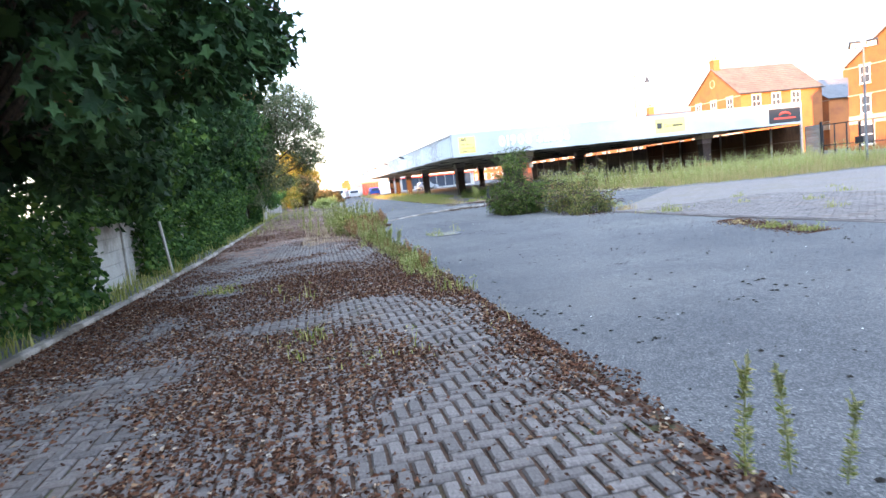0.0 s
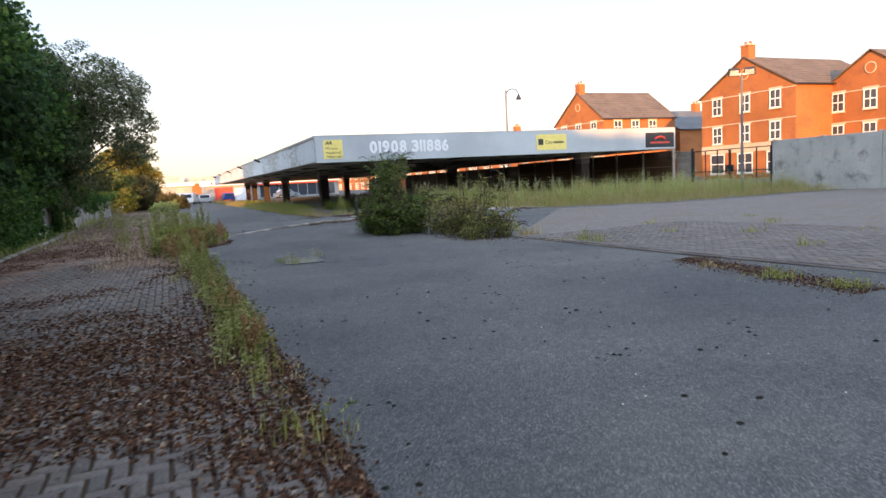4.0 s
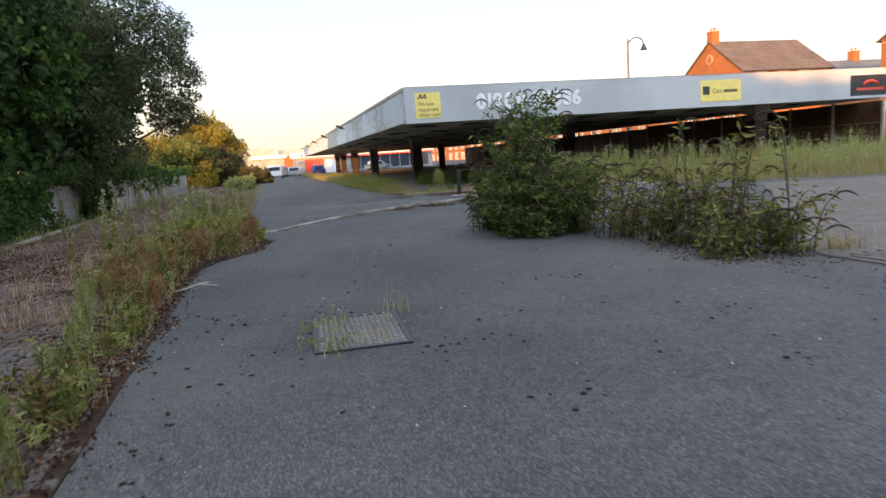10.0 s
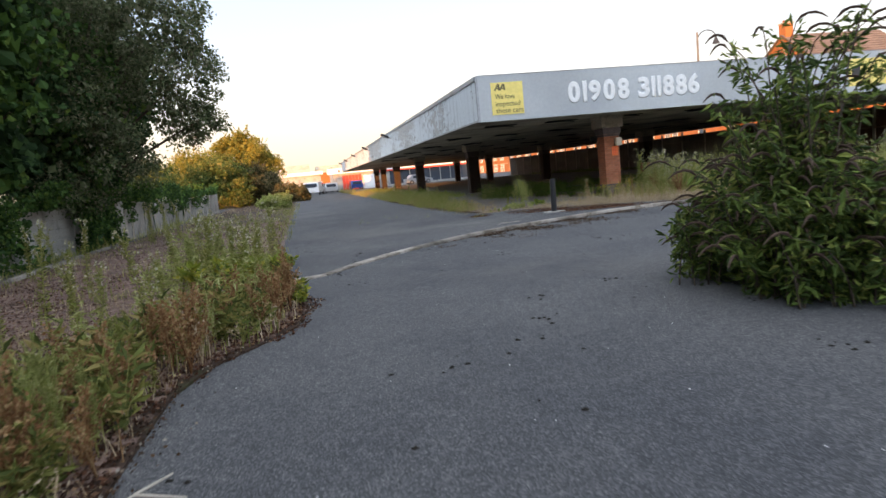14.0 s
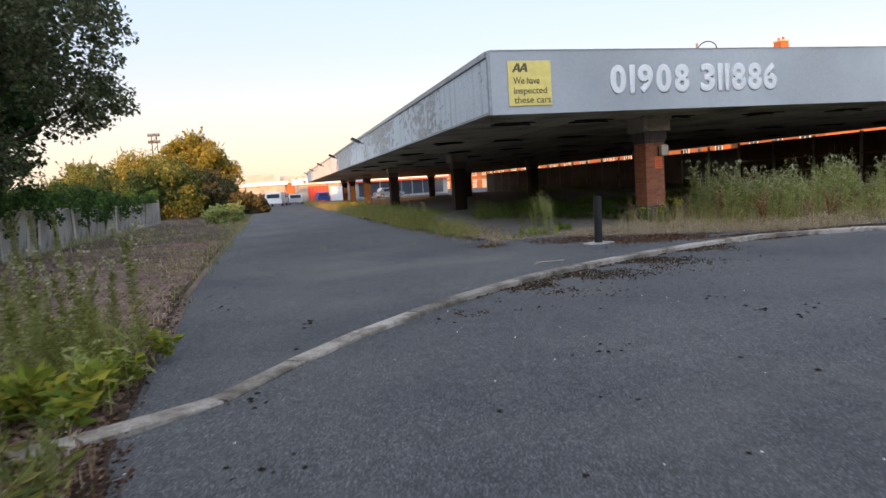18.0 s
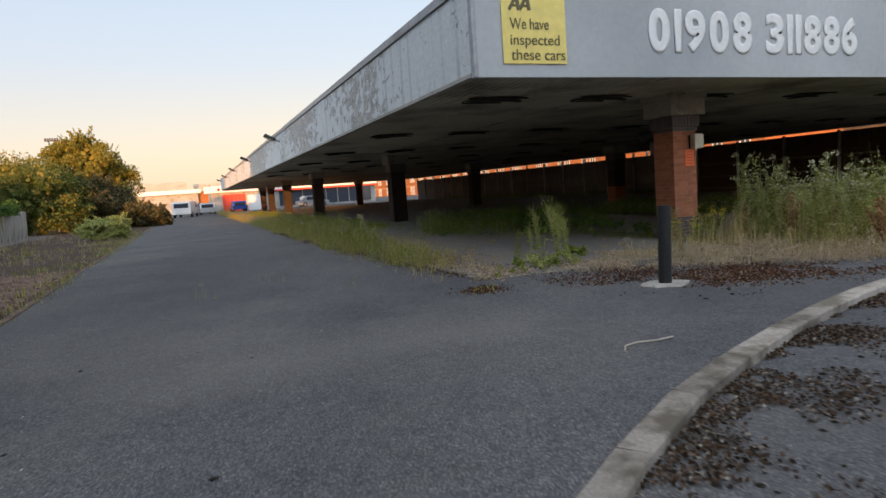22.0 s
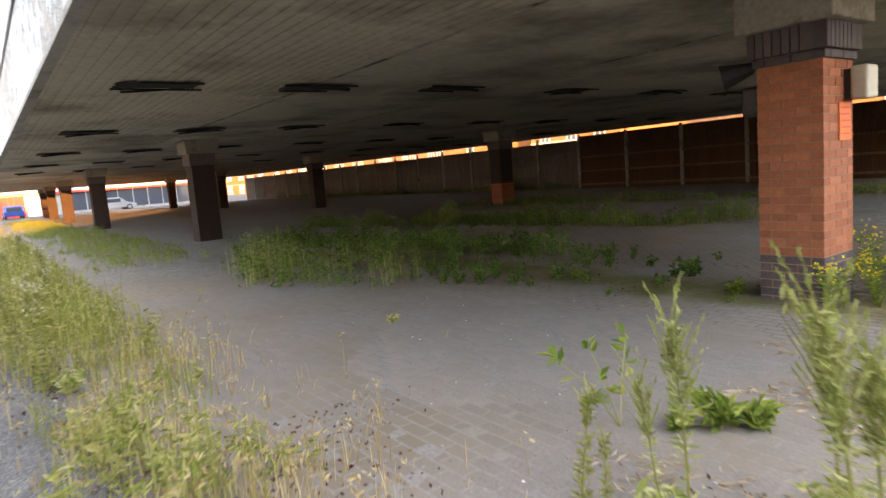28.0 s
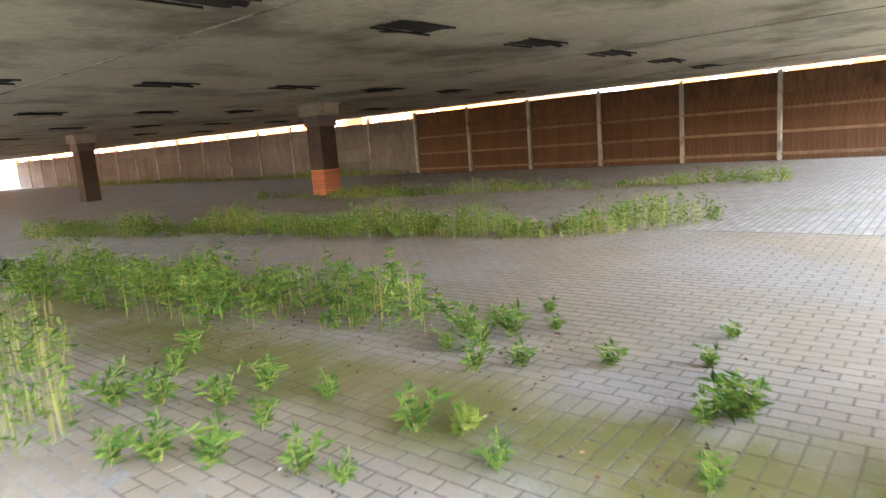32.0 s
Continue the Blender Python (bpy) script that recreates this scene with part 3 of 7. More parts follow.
# ---- paving beds ----
FLOOR_Z = -0.04
paving_west = bed("paving_west", spread([(y, -3.25, x) for y, x in zip(WEST_Y, WEST_X)]), 0.018, BED, "brown block paving covered in dead leaves and moss")
paving_lot = bed("paving_lot", spread([(-12, 9.3, 33), (19.2, 9.3, 33), (26.0, 14.75, 33), (26.7, 15.3, 21.8), (29.3, 17.4, 17.6)]), 0.018, LOT, "weathered red-brown block paving of a car lot")
paving_canopy = bed("paving_canopy", [(37.3, 8.12, 32.6), (41, 7.88, 32.6), (52, 7.6, 32.6), (112, 7.4, 32.6)], 0.040, LOT_UNDER, "pale grey-brown block paving under the canopy")

part("joint_bed", boxed(7.95, 37.42, FLOOR_Z - 0.02, 19.0, 48.4, FLOOR_Z + 0.0012), JOINT, paving_canopy, "dark sand between the blocks")
# blown silt fills the joints along the open edge, with a ragged border
silt_rng = random.Random(41)
silt_edge = [(12.0 + silt_rng.uniform(-0.35, 0.35), 37.5 + 0.25 * k) for k in range(44)]
bm = bmesh.new()
silt_face = bm.faces.new([bm.verts.new((x, y, FLOOR_Z + 0.0031)) for x, y in [(8.0, 48.3), (8.0, 37.45)] + silt_edge])
silt_out = bmesh.ops.extrude_face_region(bm, geom=[silt_face])
bmesh.ops.translate(bm, verts=[v for v in silt_out["geom"] if isinstance(v, bmesh.types.BMVert)], vec=(0, 0, -0.003))
bmesh.ops.recalc_face_normals(bm, faces=bm.faces[:])
part("joint_silt", bm, SILT, paving_canopy, "pale silt filling the joints")

# ---- kerbs ----
kerb = tagged(new("kerb"), "curved row of pale weathered concrete kerb stones", "kerb", kind="structure")


def kerb_run(points, length, width, top, parent, depth=0.12, mat=None):
    """Kerb stones laid end to end along a line, top(x, y) giving their height."""
    rng = random.Random(4)
    pts = [Vector((x, y, 0)) for x, y in points]
    cum = [0.0]
    for a, b in zip(pts, pts[1:]):
        cum.append(cum[-1] + (b - a).length)

    def along(s):
        k = max(i for i in range(len(cum) - 1) if cum[i] <= s + 1e-6)
        f = (s - cum[k]) / (cum[k + 1] - cum[k])
        return pts[k].lerp(pts[k + 1], min(f, 1))

    s = 0.0
    while s < cum[-1] - 0.15:
        e = min(s + length, cum[-1])
        a, b = along(s + 0.004), along(e - 0.004)
        d = (b - a).normalized()
        side = Vector((-d.y, d.x, 0)) * width / 2
        za, zb = top(a.x, a.y) + float(fall(a.y)) + rng.uniform(-0.004, 0.004), top(b.x, b.y) + float(fall(b.y)) + rng.uniform(-0.004, 0.004)
        bm = bmesh.new()
        c = 0.012
        ring = []
        for p, z in ((a, za), (b, zb)):
            ring.append([bm.verts.new((q.x, q.y, zz)) for q, zz in ((p - side, z - depth), (p - side, z - c), (p - side + side.normalized() * c, z), (p + side - side.normalized() * c, z), (p + side, z - c), (p + side, z - depth))])
        for i in range(5):
            bm.faces.new((ring[0][i], ring[0][i + 1], ring[1][i + 1], ring[1][i]))
        bm.faces.new(ring[0])
        bm.faces.new(ring[1][::-1])
        bmesh.ops.recalc_face_normals(bm, faces=bm.faces[:])
        part("kerb_stone", bm, mat or KERB, parent)
        s = e


kerb_run(KERB_LINE, 0.92, 0.18, lambda x, y: 0.02 + 0.045 * float(np.clip((3.0 - x) / 0.6, 0, 1)) + 0.06 * float(np.clip((x - 3.2) / 2.5, 0, 1)), kerb)
edging = tagged(new("edging_west"), "low concrete edging along the overgrown fence", "kerb", kind="structure")
kerb_run([(-3.33, -6), (-3.33, 40)], 0.92, 0.14, lambda x, y: 0.10, edging, 0.2)
edging_e = tagged(new("edging_east"), "flush concrete edging between paving and asphalt", "kerb", kind="structure")
kerb_run([(9.26, 4), (9.26, 19.1)], 0.92, 0.07, lambda x, y: 0.03, edging_e, mat=PAVER)
edging_r = tagged(new("edging_drive"), "flush row of reddish paving blocks edging the drive", "kerb", kind="structure")
kerb_run([(2.33, 30.6), (2.12, 34), (2.01, 46), (1.99, 60)], 0.46, 0.1, lambda x, y: 0.022, edging_r, mat=PAVER_RED)
edging_c = tagged(new("edging_canopy"), "flush pale concrete edging round the canopy's paving", "kerb", kind="structure")
kerb_run([(7.5, 60), (7.67, 48), (7.86, 41.0), (8.1, 37.34)], 0.92, 0.11, lambda x, y: 0.045, edging_c, mat=PAVER)
kerb_run([(8.1, 37.26), (9.4, 37.26), (10.7, 36.6)], 0.92, 0.10, lambda x, y: 0.034, edging_c, mat=PAVER_RED)

# ---- canopy ----
CX0, CX1, CY0, CY1, SOFFIT_Z, TOP_Z = 8.2, 32.1, 37.6, 112.0, 2.73, 4.08
canopy = tagged(new("canopy"), "long flat-roofed concrete canopy with a grey fascia and brick pillars", "canopy", kind="structure")
part("roof", boxed(CX0 + 0.12, CY0 + 0.12, SOFFIT_Z + 0.05, CX1 - 0.12, CY1 - 0.12, TOP_Z - 0.12), FLASHING, canopy)
part("soffit", boxed(CX0 + 0.1, CY0 + 0.1, SOFFIT_Z, CX1 - 0.1, CY1 - 0.1, SOFFIT_Z + 0.046), SOFFIT, canopy, "stained pale soffit boards")
n_panel = 8
for i in range(n_panel):
    a = CX0 + (CX1 - CX0) * i / n_panel
    b = CX0 + (CX1 - CX0) * (i + 1) / n_panel
    part("fascia_panel", boxed(a, CY0, SOFFIT_Z - 0.02, b, CY0 + 0.095, TOP_Z), FASCIA, canopy, "grey painted sheet panel")


def peeling_material():
    m, nt, p, links = nodes_of("peeling_paint")
    co = nt.nodes.new("ShaderNodeTexCoord").outputs["Object"]
    mp = nt.nodes.new("ShaderNodeMapping")
    mp.inputs["Scale"].default_value = (1, 1.1, 1.7)
    links.new(co, mp.inputs[0])
    base = ramp(nt, noise_node(nt, mp.outputs[0], 9.0, 5.0, 0.65), [(0.3, (0.50, 0.53, 0.53)), (0.7, (0.64, 0.675, 0.67))])
    sepn = nt.nodes.new("ShaderNodeSeparateXYZ")
    links.new(co, sepn.inputs[0])
    worn = ramp(nt, noise_node(nt, co, 0.16, 2.0), [(0.35, (0, 0, 0)), (0.65, (0.20, 0.20, 0.20))])
    flake = nt.nodes.new("ShaderNodeMath")
    flake.operation = "ADD"
    links.new(noise_node(nt, mp.outputs[0], 2.3, 10.0, 0.78), flake.inputs[0])
    links.new(worn, flake.inputs[1])
    bare = ramp(nt, flake.outputs[0], [(0.655, (0, 0, 0)), (0.67, (1, 1, 1))])
    col = mixed(nt, bare, base, (0.45, 0.425, 0.38))
    edge = ramp(nt, flake.outputs[0], [(0.635, (0, 0, 0)), (0.656, (1, 1, 1)), (0.674, (0, 0, 0))])
    col = mixed(nt, edge, col, (0.035, 0.03, 0.026))
    curl = ramp(nt, noise_node(nt, mp.outputs[0], 5.5, 7.0, 0.75), [(0.64, (0, 0, 0)), (0.67, (0.8, 0.8, 0.8))])
    col = mixed(nt, curl, col, (0.20, 0.17, 0.14))
    mp2 = nt.nodes.new("ShaderNodeMapping")
    mp2.inputs["Scale"].default_value = (1, 2.4, 0.18)
    links.new(co, mp2.inputs[0])
    runs = ramp(nt, noise_node(nt, mp2.outputs[0], 1.6, 5.0, 0.6), [(0.52, (0, 0, 0)), (0.75, (0.7, 0.7, 0.7))])
    col = mixed(nt, runs, col, (0.20, 0.185, 0.16))
    links.new(col, p.inputs["Base Color"])
    p.inputs["Roughness"].default_value = 0.8
    b = nt.nodes.new("ShaderNodeBump")
    b.inputs["Strength"].default_value, b.inputs["Distance"].default_value = 0.7, 0.02
    links.new(bare, b.inputs["Height"])
    links.new(b.outputs[0], p.inputs["Normal"])
    return m


PEEL = peeling_material()
for i in range(10):
    a, b = CY0 + 0.1 + 7.43 * i, CY0 + 0.1 + 7.43 * (i + 1)
    part("fascia_side_panel", boxed(CX0, a + 0.003, SOFFIT_Z + 0.052, CX0 + 0.096, b - 0.003, TOP_Z - 0.13, bevel=0.004), PEEL, canopy, "flaking whitish paint over old lettering")
part("side_flashing", boxed(CX0 - 0.035, CY0 + 0.1, TOP_Z - 0.126, CX0 + 0.1, CY1, TOP_Z + 0.01, bevel=0.006), FLASHING, canopy, "grey metal roof-edge trim")
part("side_drip", boxed(CX0 - 0.02, CY0 + 0.1, SOFFIT_Z - 0.004, CX0 + 0.1, CY1, SOFFIT_Z + 0.05), CONCRETE, canopy)
part("corner_strip", boxed(CX0 - 0.012, CY0 - 0.012, SOFFIT_Z - 0.022, CX0 + 0.05, CY0 + 0.1, TOP_Z + 0.005, bevel=0.004), FLASHING, canopy, "bent metal corner trim")
part("front_flashing", boxed(CX0 + 0.05, CY0 - 0.012, TOP_Z + 0.002, CX1, CY0 + 0.12, TOP_Z + 0.022), FLASHING, canopy)
part("fascia_east", boxed(CX1 - 0.1, CY0 + 0.1, SOFFIT_Z - 0.02, CX1, CY1, TOP_Z), FASCIA, canopy)
part("fascia_north", boxed(CX0 + 0.1, CY1 - 0.1, SOFFIT_Z - 0.02, CX1 - 0.1, CY1, TOP_Z), FASCIA, canopy)
for k in range(22):
    x = CX0 + 0.14 + k * 0.145
    part("soffit_rib", boxed(x, CY0 + 0.1, SOFFIT_Z - 0.011, x + 0.085, 66, SOFFIT_Z - 0.001), SOFFIT, canopy)
for x in (11.6, 15.0, 22.3, 29.0):
    part("soffit_joint", boxed(x, CY0 + 0.1, SOFFIT_Z - 0.012, x + 0.05, CY1 - 0.1, SOFFIT_Z - 0.002), CAP, canopy)

# added slab closing the gap, so sky light misses the fence and floor
part("east_light_block", boxed(CX1 + 0.002, 40.5, SOFFIT_Z + 0.02, 33.3, CY1, SOFFIT_Z + 0.09), FLASHING, canopy, "added flat slab that keeps sky light off the fence")

# ---- brick pillars ----
BRICK_ME, STRIP = {}, 0.1025


def brick_mesh(lx, ly, lz, mat):
    key = (round(lx, 3), round(ly, 3), round(lz, 3), mat.name)
    if key not in BRICK_ME:
        BRICK_ME[key] = mesh_of("brick", boxed(-lx / 2, -ly / 2, -lz / 2, lx / 2, ly / 2, lz / 2, bevel=0.003), mat)
    return BRICK_ME[key]


def brick_course(pillar, z, h, width, odd, mat, soldier=False):
    """One course round a square pillar: bricks on each face in stretcher bond."""
    w = width / 2
    for side in range(4):
        turn = Matrix.Rotation(side * math.pi / 2, 4, "Z")
        x = -w
        run = width - STRIP
        if soldier:
            lens = [0.065] * 6 + [run - 0.01 * 6 - 0.065 * 6]
        else:
            lens = [0.215, 0.215] if odd else [0.1025, 0.215]
            lens.append(run - sum(lens) - 0.01 * len(lens))
        for l in lens:
            if l < 0.02:
                continue
            ob = new("brick", brick_mesh(l, STRIP, h - 0.01, mat))
            ob.parent = pillar
            ob.matrix_basis = turn @ pose(x + l / 2, -w + STRIP / 2, z + h / 2 - 0.005)
            x += l + 0.01


def cap_part(pillar, width, z0):
    bm = bmesh.new()
    w, o = width / 2 + 0.13, width / 2 + 0.16
    box(bm, -w, -w, z0, w, w, z0 + 0.32, bevel=0.015)
    box(bm, -o, -o, z0 + 0.321, o, o, SOFFIT_Z + 0.05, bevel=0.01)
    part("cap", bm, CAP, pillar, "sooty concrete pad")


def near_pillar(x, y):
    w = 0.553
    p = thing("brick_pillar", x, y, 0.04, 0, "red brick pillar with a dark brick plinth and sooty concrete cap", "pillar", "canopy pillars")
    part("core", boxed(-w / 2 + 0.005, -w / 2 + 0.005, 0, w / 2 - 0.005, w / 2 - 0.005, 2.38), MORTAR, p, "mortar joints")
    z = -0.04
    for c in range(6):
        brick_course(p, z, 0.075, w, c % 2, BRICK_DARK)
        z += 0.075
    for c in range(22):
        brick_course(p, z, 0.075, w, c % 2, BRICK)
        z += 0.075
    brick_course(p, z, 0.075, w + 0.05, 0, BRICK_DARK)
    brick_course(p, z + 0.075, 0.225, w + 0.11, 0, BRICK_DARK, soldier=True)
    cap_part(p, w, z + 0.295)
    return p


near_pillar(13.43, 39.70)


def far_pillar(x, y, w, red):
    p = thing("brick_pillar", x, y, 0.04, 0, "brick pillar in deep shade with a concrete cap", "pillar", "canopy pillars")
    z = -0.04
    # near-black courses, the lowest eleven red where red is set
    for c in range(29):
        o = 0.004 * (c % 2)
        part("course", boxed(-w / 2 + o, -w / 2 + o, z, w / 2 - o, w / 2 - o, z + 0.067, bevel=0.004), BRICK if red and c < 11 else BRICK_BLACKISH, p)
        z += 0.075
    part("core", boxed(-w / 2 + 0.012, -w / 2 + 0.012, -0.03, w / 2 - 0.012, w / 2 - 0.012, 2.4), BRICK_BLACKISH, p)
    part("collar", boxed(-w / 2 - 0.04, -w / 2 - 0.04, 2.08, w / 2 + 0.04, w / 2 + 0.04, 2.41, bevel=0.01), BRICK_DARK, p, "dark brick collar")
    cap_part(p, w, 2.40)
    return p


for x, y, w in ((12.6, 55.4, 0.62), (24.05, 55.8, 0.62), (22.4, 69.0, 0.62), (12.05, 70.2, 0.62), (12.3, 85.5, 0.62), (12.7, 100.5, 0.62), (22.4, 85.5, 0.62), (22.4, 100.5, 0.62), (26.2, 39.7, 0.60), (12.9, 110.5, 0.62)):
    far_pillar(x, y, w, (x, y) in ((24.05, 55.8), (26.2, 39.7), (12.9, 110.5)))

# ---- lettering and signs on the fascia ----


def lettering(name, text, x, y, z, height, mat, parent, rz=0.0, width=None, weight=0.0, align="LEFT"):
    """Raised letters with the built-in font, standing upright and facing -y before the turn rz."""
    cu = bpy.data.curves.new(name, "FONT")
    cu.body, cu.size, cu.extrude, cu.align_x = text, 1.0, 0.006, align
    cu.bevel_depth, cu.bevel_resolution = weight, 0
    tmp = bpy.data.objects.new(name, cu)
    scene.collection.objects.link(tmp)
    bpy.context.view_layer.update()
    me = bpy.data.meshes.new_from_object(tmp.evaluated_get(bpy.context.evaluated_depsgraph_get()))
    bpy.data.objects.remove(tmp)
    co = np.empty(len(me.vertices) * 3, np.float32)
    me.vertices.foreach_get("co", co)
    co = co.reshape(-1, 3)
    lo, hi = co.min(0), co.max(0)
    sy = height / (hi[1] - lo[1])
    sx = width / (hi[0] - lo[0]) if width else sy
    co[:, 0], co[:, 1], co[:, 2] = (co[:, 0] - lo[0]) * sx, (co[:, 1] - lo[1]) * sy, np.clip(co[:, 2], -0.004, 0.004)
    me.vertices.foreach_set("co", co.ravel())
    me.materials.clear()
    me.materials.append(mat)
    ob = new(name, me)
    ob.parent = parent
    ob.matrix_basis = pose(x, y, z, 90, 0, rz)
    return ob


phone = thing("phone_number", 11.13, CY0 - 0.004, 3.08, 0, "large white phone number on the grey fascia", "sign")
for ch, at in zip("01908311886", (0.0, 0.46, 0.70, 1.19, 1.68, 2.39, 2.83, 3.03, 3.26, 3.72, 4.17)):
    wide = 0.14 if ch == "1" else 0.41
    ob = lettering("digit", "6" if ch == "9" else ch, at + (0.04 if ch == "1" else 0), -0.008, 0, 0.66, SIGN_WHITE, phone, width=wide, weight=0.05)
    if ch == "9":
        ob.matrix_basis = pose(at + wide, -0.008, 0.66, 90, 180, 0)

board = thing("inspection_sign", 8.64, CY0 - 0.01, 2.86, 0, "square yellow inspection notice on the grey fascia", "sign")
part("panel", boxed(0, -0.012, 0.03, 1.02, 0.0, 1.0, bevel=0.003), SIGN_YELLOW, board)
for i in range(2):
    bm = bmesh.new()
    for a, b, r in (((0.0, 0.0), (0.115, 0.185), 0.024), ((0.125, 0.185), (0.15, 0.0), 0.03), ((0.045, 0.06), (0.14, 0.06), 0.018)):
        tube(bm, (a[0], 0, a[1]), (b[0], 0, b[1]), r, r, 4)
    part("emblem", bm, INK, board, "bold slanted dark emblem").matrix_basis = pose(0.12 + 0.165 * i, -0.014, 0.76) @ Matrix.Diagonal((1, 0.25, 1, 1))
for text, z in (("We have", 0.50), ("inspected", 0.28), ("these cars", 0.08)):
    lettering("line_of_text", text, 0.12, -0.018, z - (0.04 if "p" in text else 0), 0.19 if "p" in text else 0.15, INK, board, width=0.085 * len(text) + 0.02)

cars = thing("cars_sign", 21.45, CY0 - 0.01, 2.93, 0, "yellow sign with a black emblem on the fascia", "sign")
part("panel", boxed(0, -0.012, 0, 2.1, 0.0, 0.92, bevel=0.003), SIGN_YELLOW, cars)
part("emblem", boxed(0.12, -0.018, 0.3, 0.46, -0.013, 0.66), SIGN_BLACK, cars, "black square emblem")
lettering("line_of_text", "Cars", 0.62, -0.018, 0.36, 0.2, INK, cars, width=0.48)
part("line_of_text", boxed(1.18, -0.017, 0.38, 1.9, -0.013, 0.5), INK, cars, "small unreadable print")

dark = thing("dealer_sign", 29.62, CY0 - 0.01, 2.84, 0, "dark sign with a red emblem at the canopy's end", "sign")
part("panel", boxed(0, -0.012, 0, 2.35, 0.0, 0.94, bevel=0.003), DARK_METAL, dark)
bm = sweep(bmesh.new(), [(1.17 - 0.42 * math.cos(math.pi * i / 8), -0.02, 0.46 + 0.2 * math.sin(math.pi * i / 8)) for i in range(9)], [0.03, 0.06, 0.07, 0.075, 0.08, 0.075, 0.07, 0.06, 0.03], 6)
part("emblem", bm, SIGN_RED, dark, "red arched emblem")
part("line_of_text", boxed(0.35, -0.017, 0.24, 2.0, -0.013, 0.36), SIGN_RED, dark)

# ---- floodlights on the fascia ----
def fascia_flood():
    t = thing("floodlight", CX0, 57.2, 3.62, 0, "grey floodlight on a short arm above the fascia", "floodlight", "fascia floodlights")
    part("bracket", tube(bmesh.new(), (0.02, 0, 0), (-0.30, -0.05, 0.10), 0.03, 0.03, 8), STEEL, t)
    bm = boxed(-0.24, -0.25, -0.06, 0.24, 0.25, 0.06, bevel=0.03)
    h = part("housing", bm, DARK_METAL, t, "dark lamp housing")
    h.matrix_basis = pose(-0.42, -0.06, 0.18, 0, 28, 0)
    part("lens", boxed(-0.2, -0.21, -0.068, 0.2, 0.21, -0.062), LAMP_GLASS, h, "pale glass")
    return t


flood = fascia_flood()
for y in (70.5, 83.0, 95.5, 107.0):
    copy_thing(flood, pose(CX0, y, 3.62))

# ---- things on the near pillar ----
bx = thing("junction_box", 13.62, 39.40, 1.80, 0, "pale grey electrical box on the brick pillar", "electrical box")
part("case", boxed(-0.11, -0.17, -0.13, 0.11, -0.03, 0.15, bevel=0.025), CREAM, bx)
part("back", boxed(-0.09, -0.03, -0.12, 0.09, 0.022, 0.13), DARK_METAL, bx)
nt_ = thing("notice", 13.53, 39.415, 1.50, 0, "bright orange notice fixed to the brick pillar", "notice")
part("sheet", boxed(-0.11, -0.004, -0.16, 0.11, 0.004, 0.16), ORANGE, nt_)
for i in range(5):
    part("line_of_text", boxed(-0.085, -0.0065, -0.115 + i * 0.055, 0.085, -0.0045, -0.10 + i * 0.055), SIGN_RED, nt_)
sp = thing("loudspeaker", 13.22, 40.02, 2.04, 0, "black cone loudspeaker on the pillar", "loudspeaker")
part("horn", tube(bmesh.new(), (0.0, 0.02, 0), (-0.12, 0.25, -0.06), 0.05, 0.12, 16), BLACK_PAINT, sp)
part("bracket", boxed(-0.03, -0.06, -0.03, 0.03, 0.03, 0.03), DARK_METAL, sp)
wb = thing("wall_lamp", 13.25, 40.03, 1.74, 0, "black box lamp on the pillar's side", "lamp")
part("case", boxed(-0.08, -0.06, -0.13, 0.08, 0.10, 0.13, bevel=0.025), BLACK_PAINT, wb)

# ---- broken ceiling lights ----
def ceiling_light(tilt):
    """A light with its panel gone: a ragged black sheet as the hole's shade, a thin frame, one torn strip sagging."""
    t = thing("ceiling_light", 0, 0, SOFFIT_Z, 0, "broken ceiling light, a ragged dark opening in the soffit", "ceiling light", "canopy lights")
    rg = random.Random(12)
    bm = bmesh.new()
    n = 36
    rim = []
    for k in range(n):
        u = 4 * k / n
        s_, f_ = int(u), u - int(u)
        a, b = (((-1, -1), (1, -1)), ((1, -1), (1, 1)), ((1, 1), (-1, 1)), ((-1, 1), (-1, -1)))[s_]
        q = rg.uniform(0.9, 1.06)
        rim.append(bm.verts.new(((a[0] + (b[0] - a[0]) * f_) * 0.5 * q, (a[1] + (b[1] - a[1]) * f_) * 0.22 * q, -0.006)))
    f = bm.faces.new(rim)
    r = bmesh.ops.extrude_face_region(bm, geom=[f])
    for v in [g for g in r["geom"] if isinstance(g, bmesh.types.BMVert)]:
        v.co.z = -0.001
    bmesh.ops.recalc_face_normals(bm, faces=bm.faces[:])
    # flat sheet below the soffit, its black stands in for shade inside a hole
    part("opening", bm, HOLE_SHADE_AND_BARS, t, "thin black sheet painted as the hole's shade")
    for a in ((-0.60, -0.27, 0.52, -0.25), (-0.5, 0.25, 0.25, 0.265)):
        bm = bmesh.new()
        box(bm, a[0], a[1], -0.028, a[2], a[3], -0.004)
        part("frame_bar", bm, HOLE_SHADE_AND_BARS, t, "bent dark frame bar")
    d = part("torn_panel", boxed(-0.42, 0.0, -0.006, 0.36, 0.07, 0.0), HOLE_SHADE_AND_BARS, t, "sagging torn strip")
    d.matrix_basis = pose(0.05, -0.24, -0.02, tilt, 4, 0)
    return t


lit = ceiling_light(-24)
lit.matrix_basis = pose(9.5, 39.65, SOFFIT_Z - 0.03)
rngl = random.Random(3)
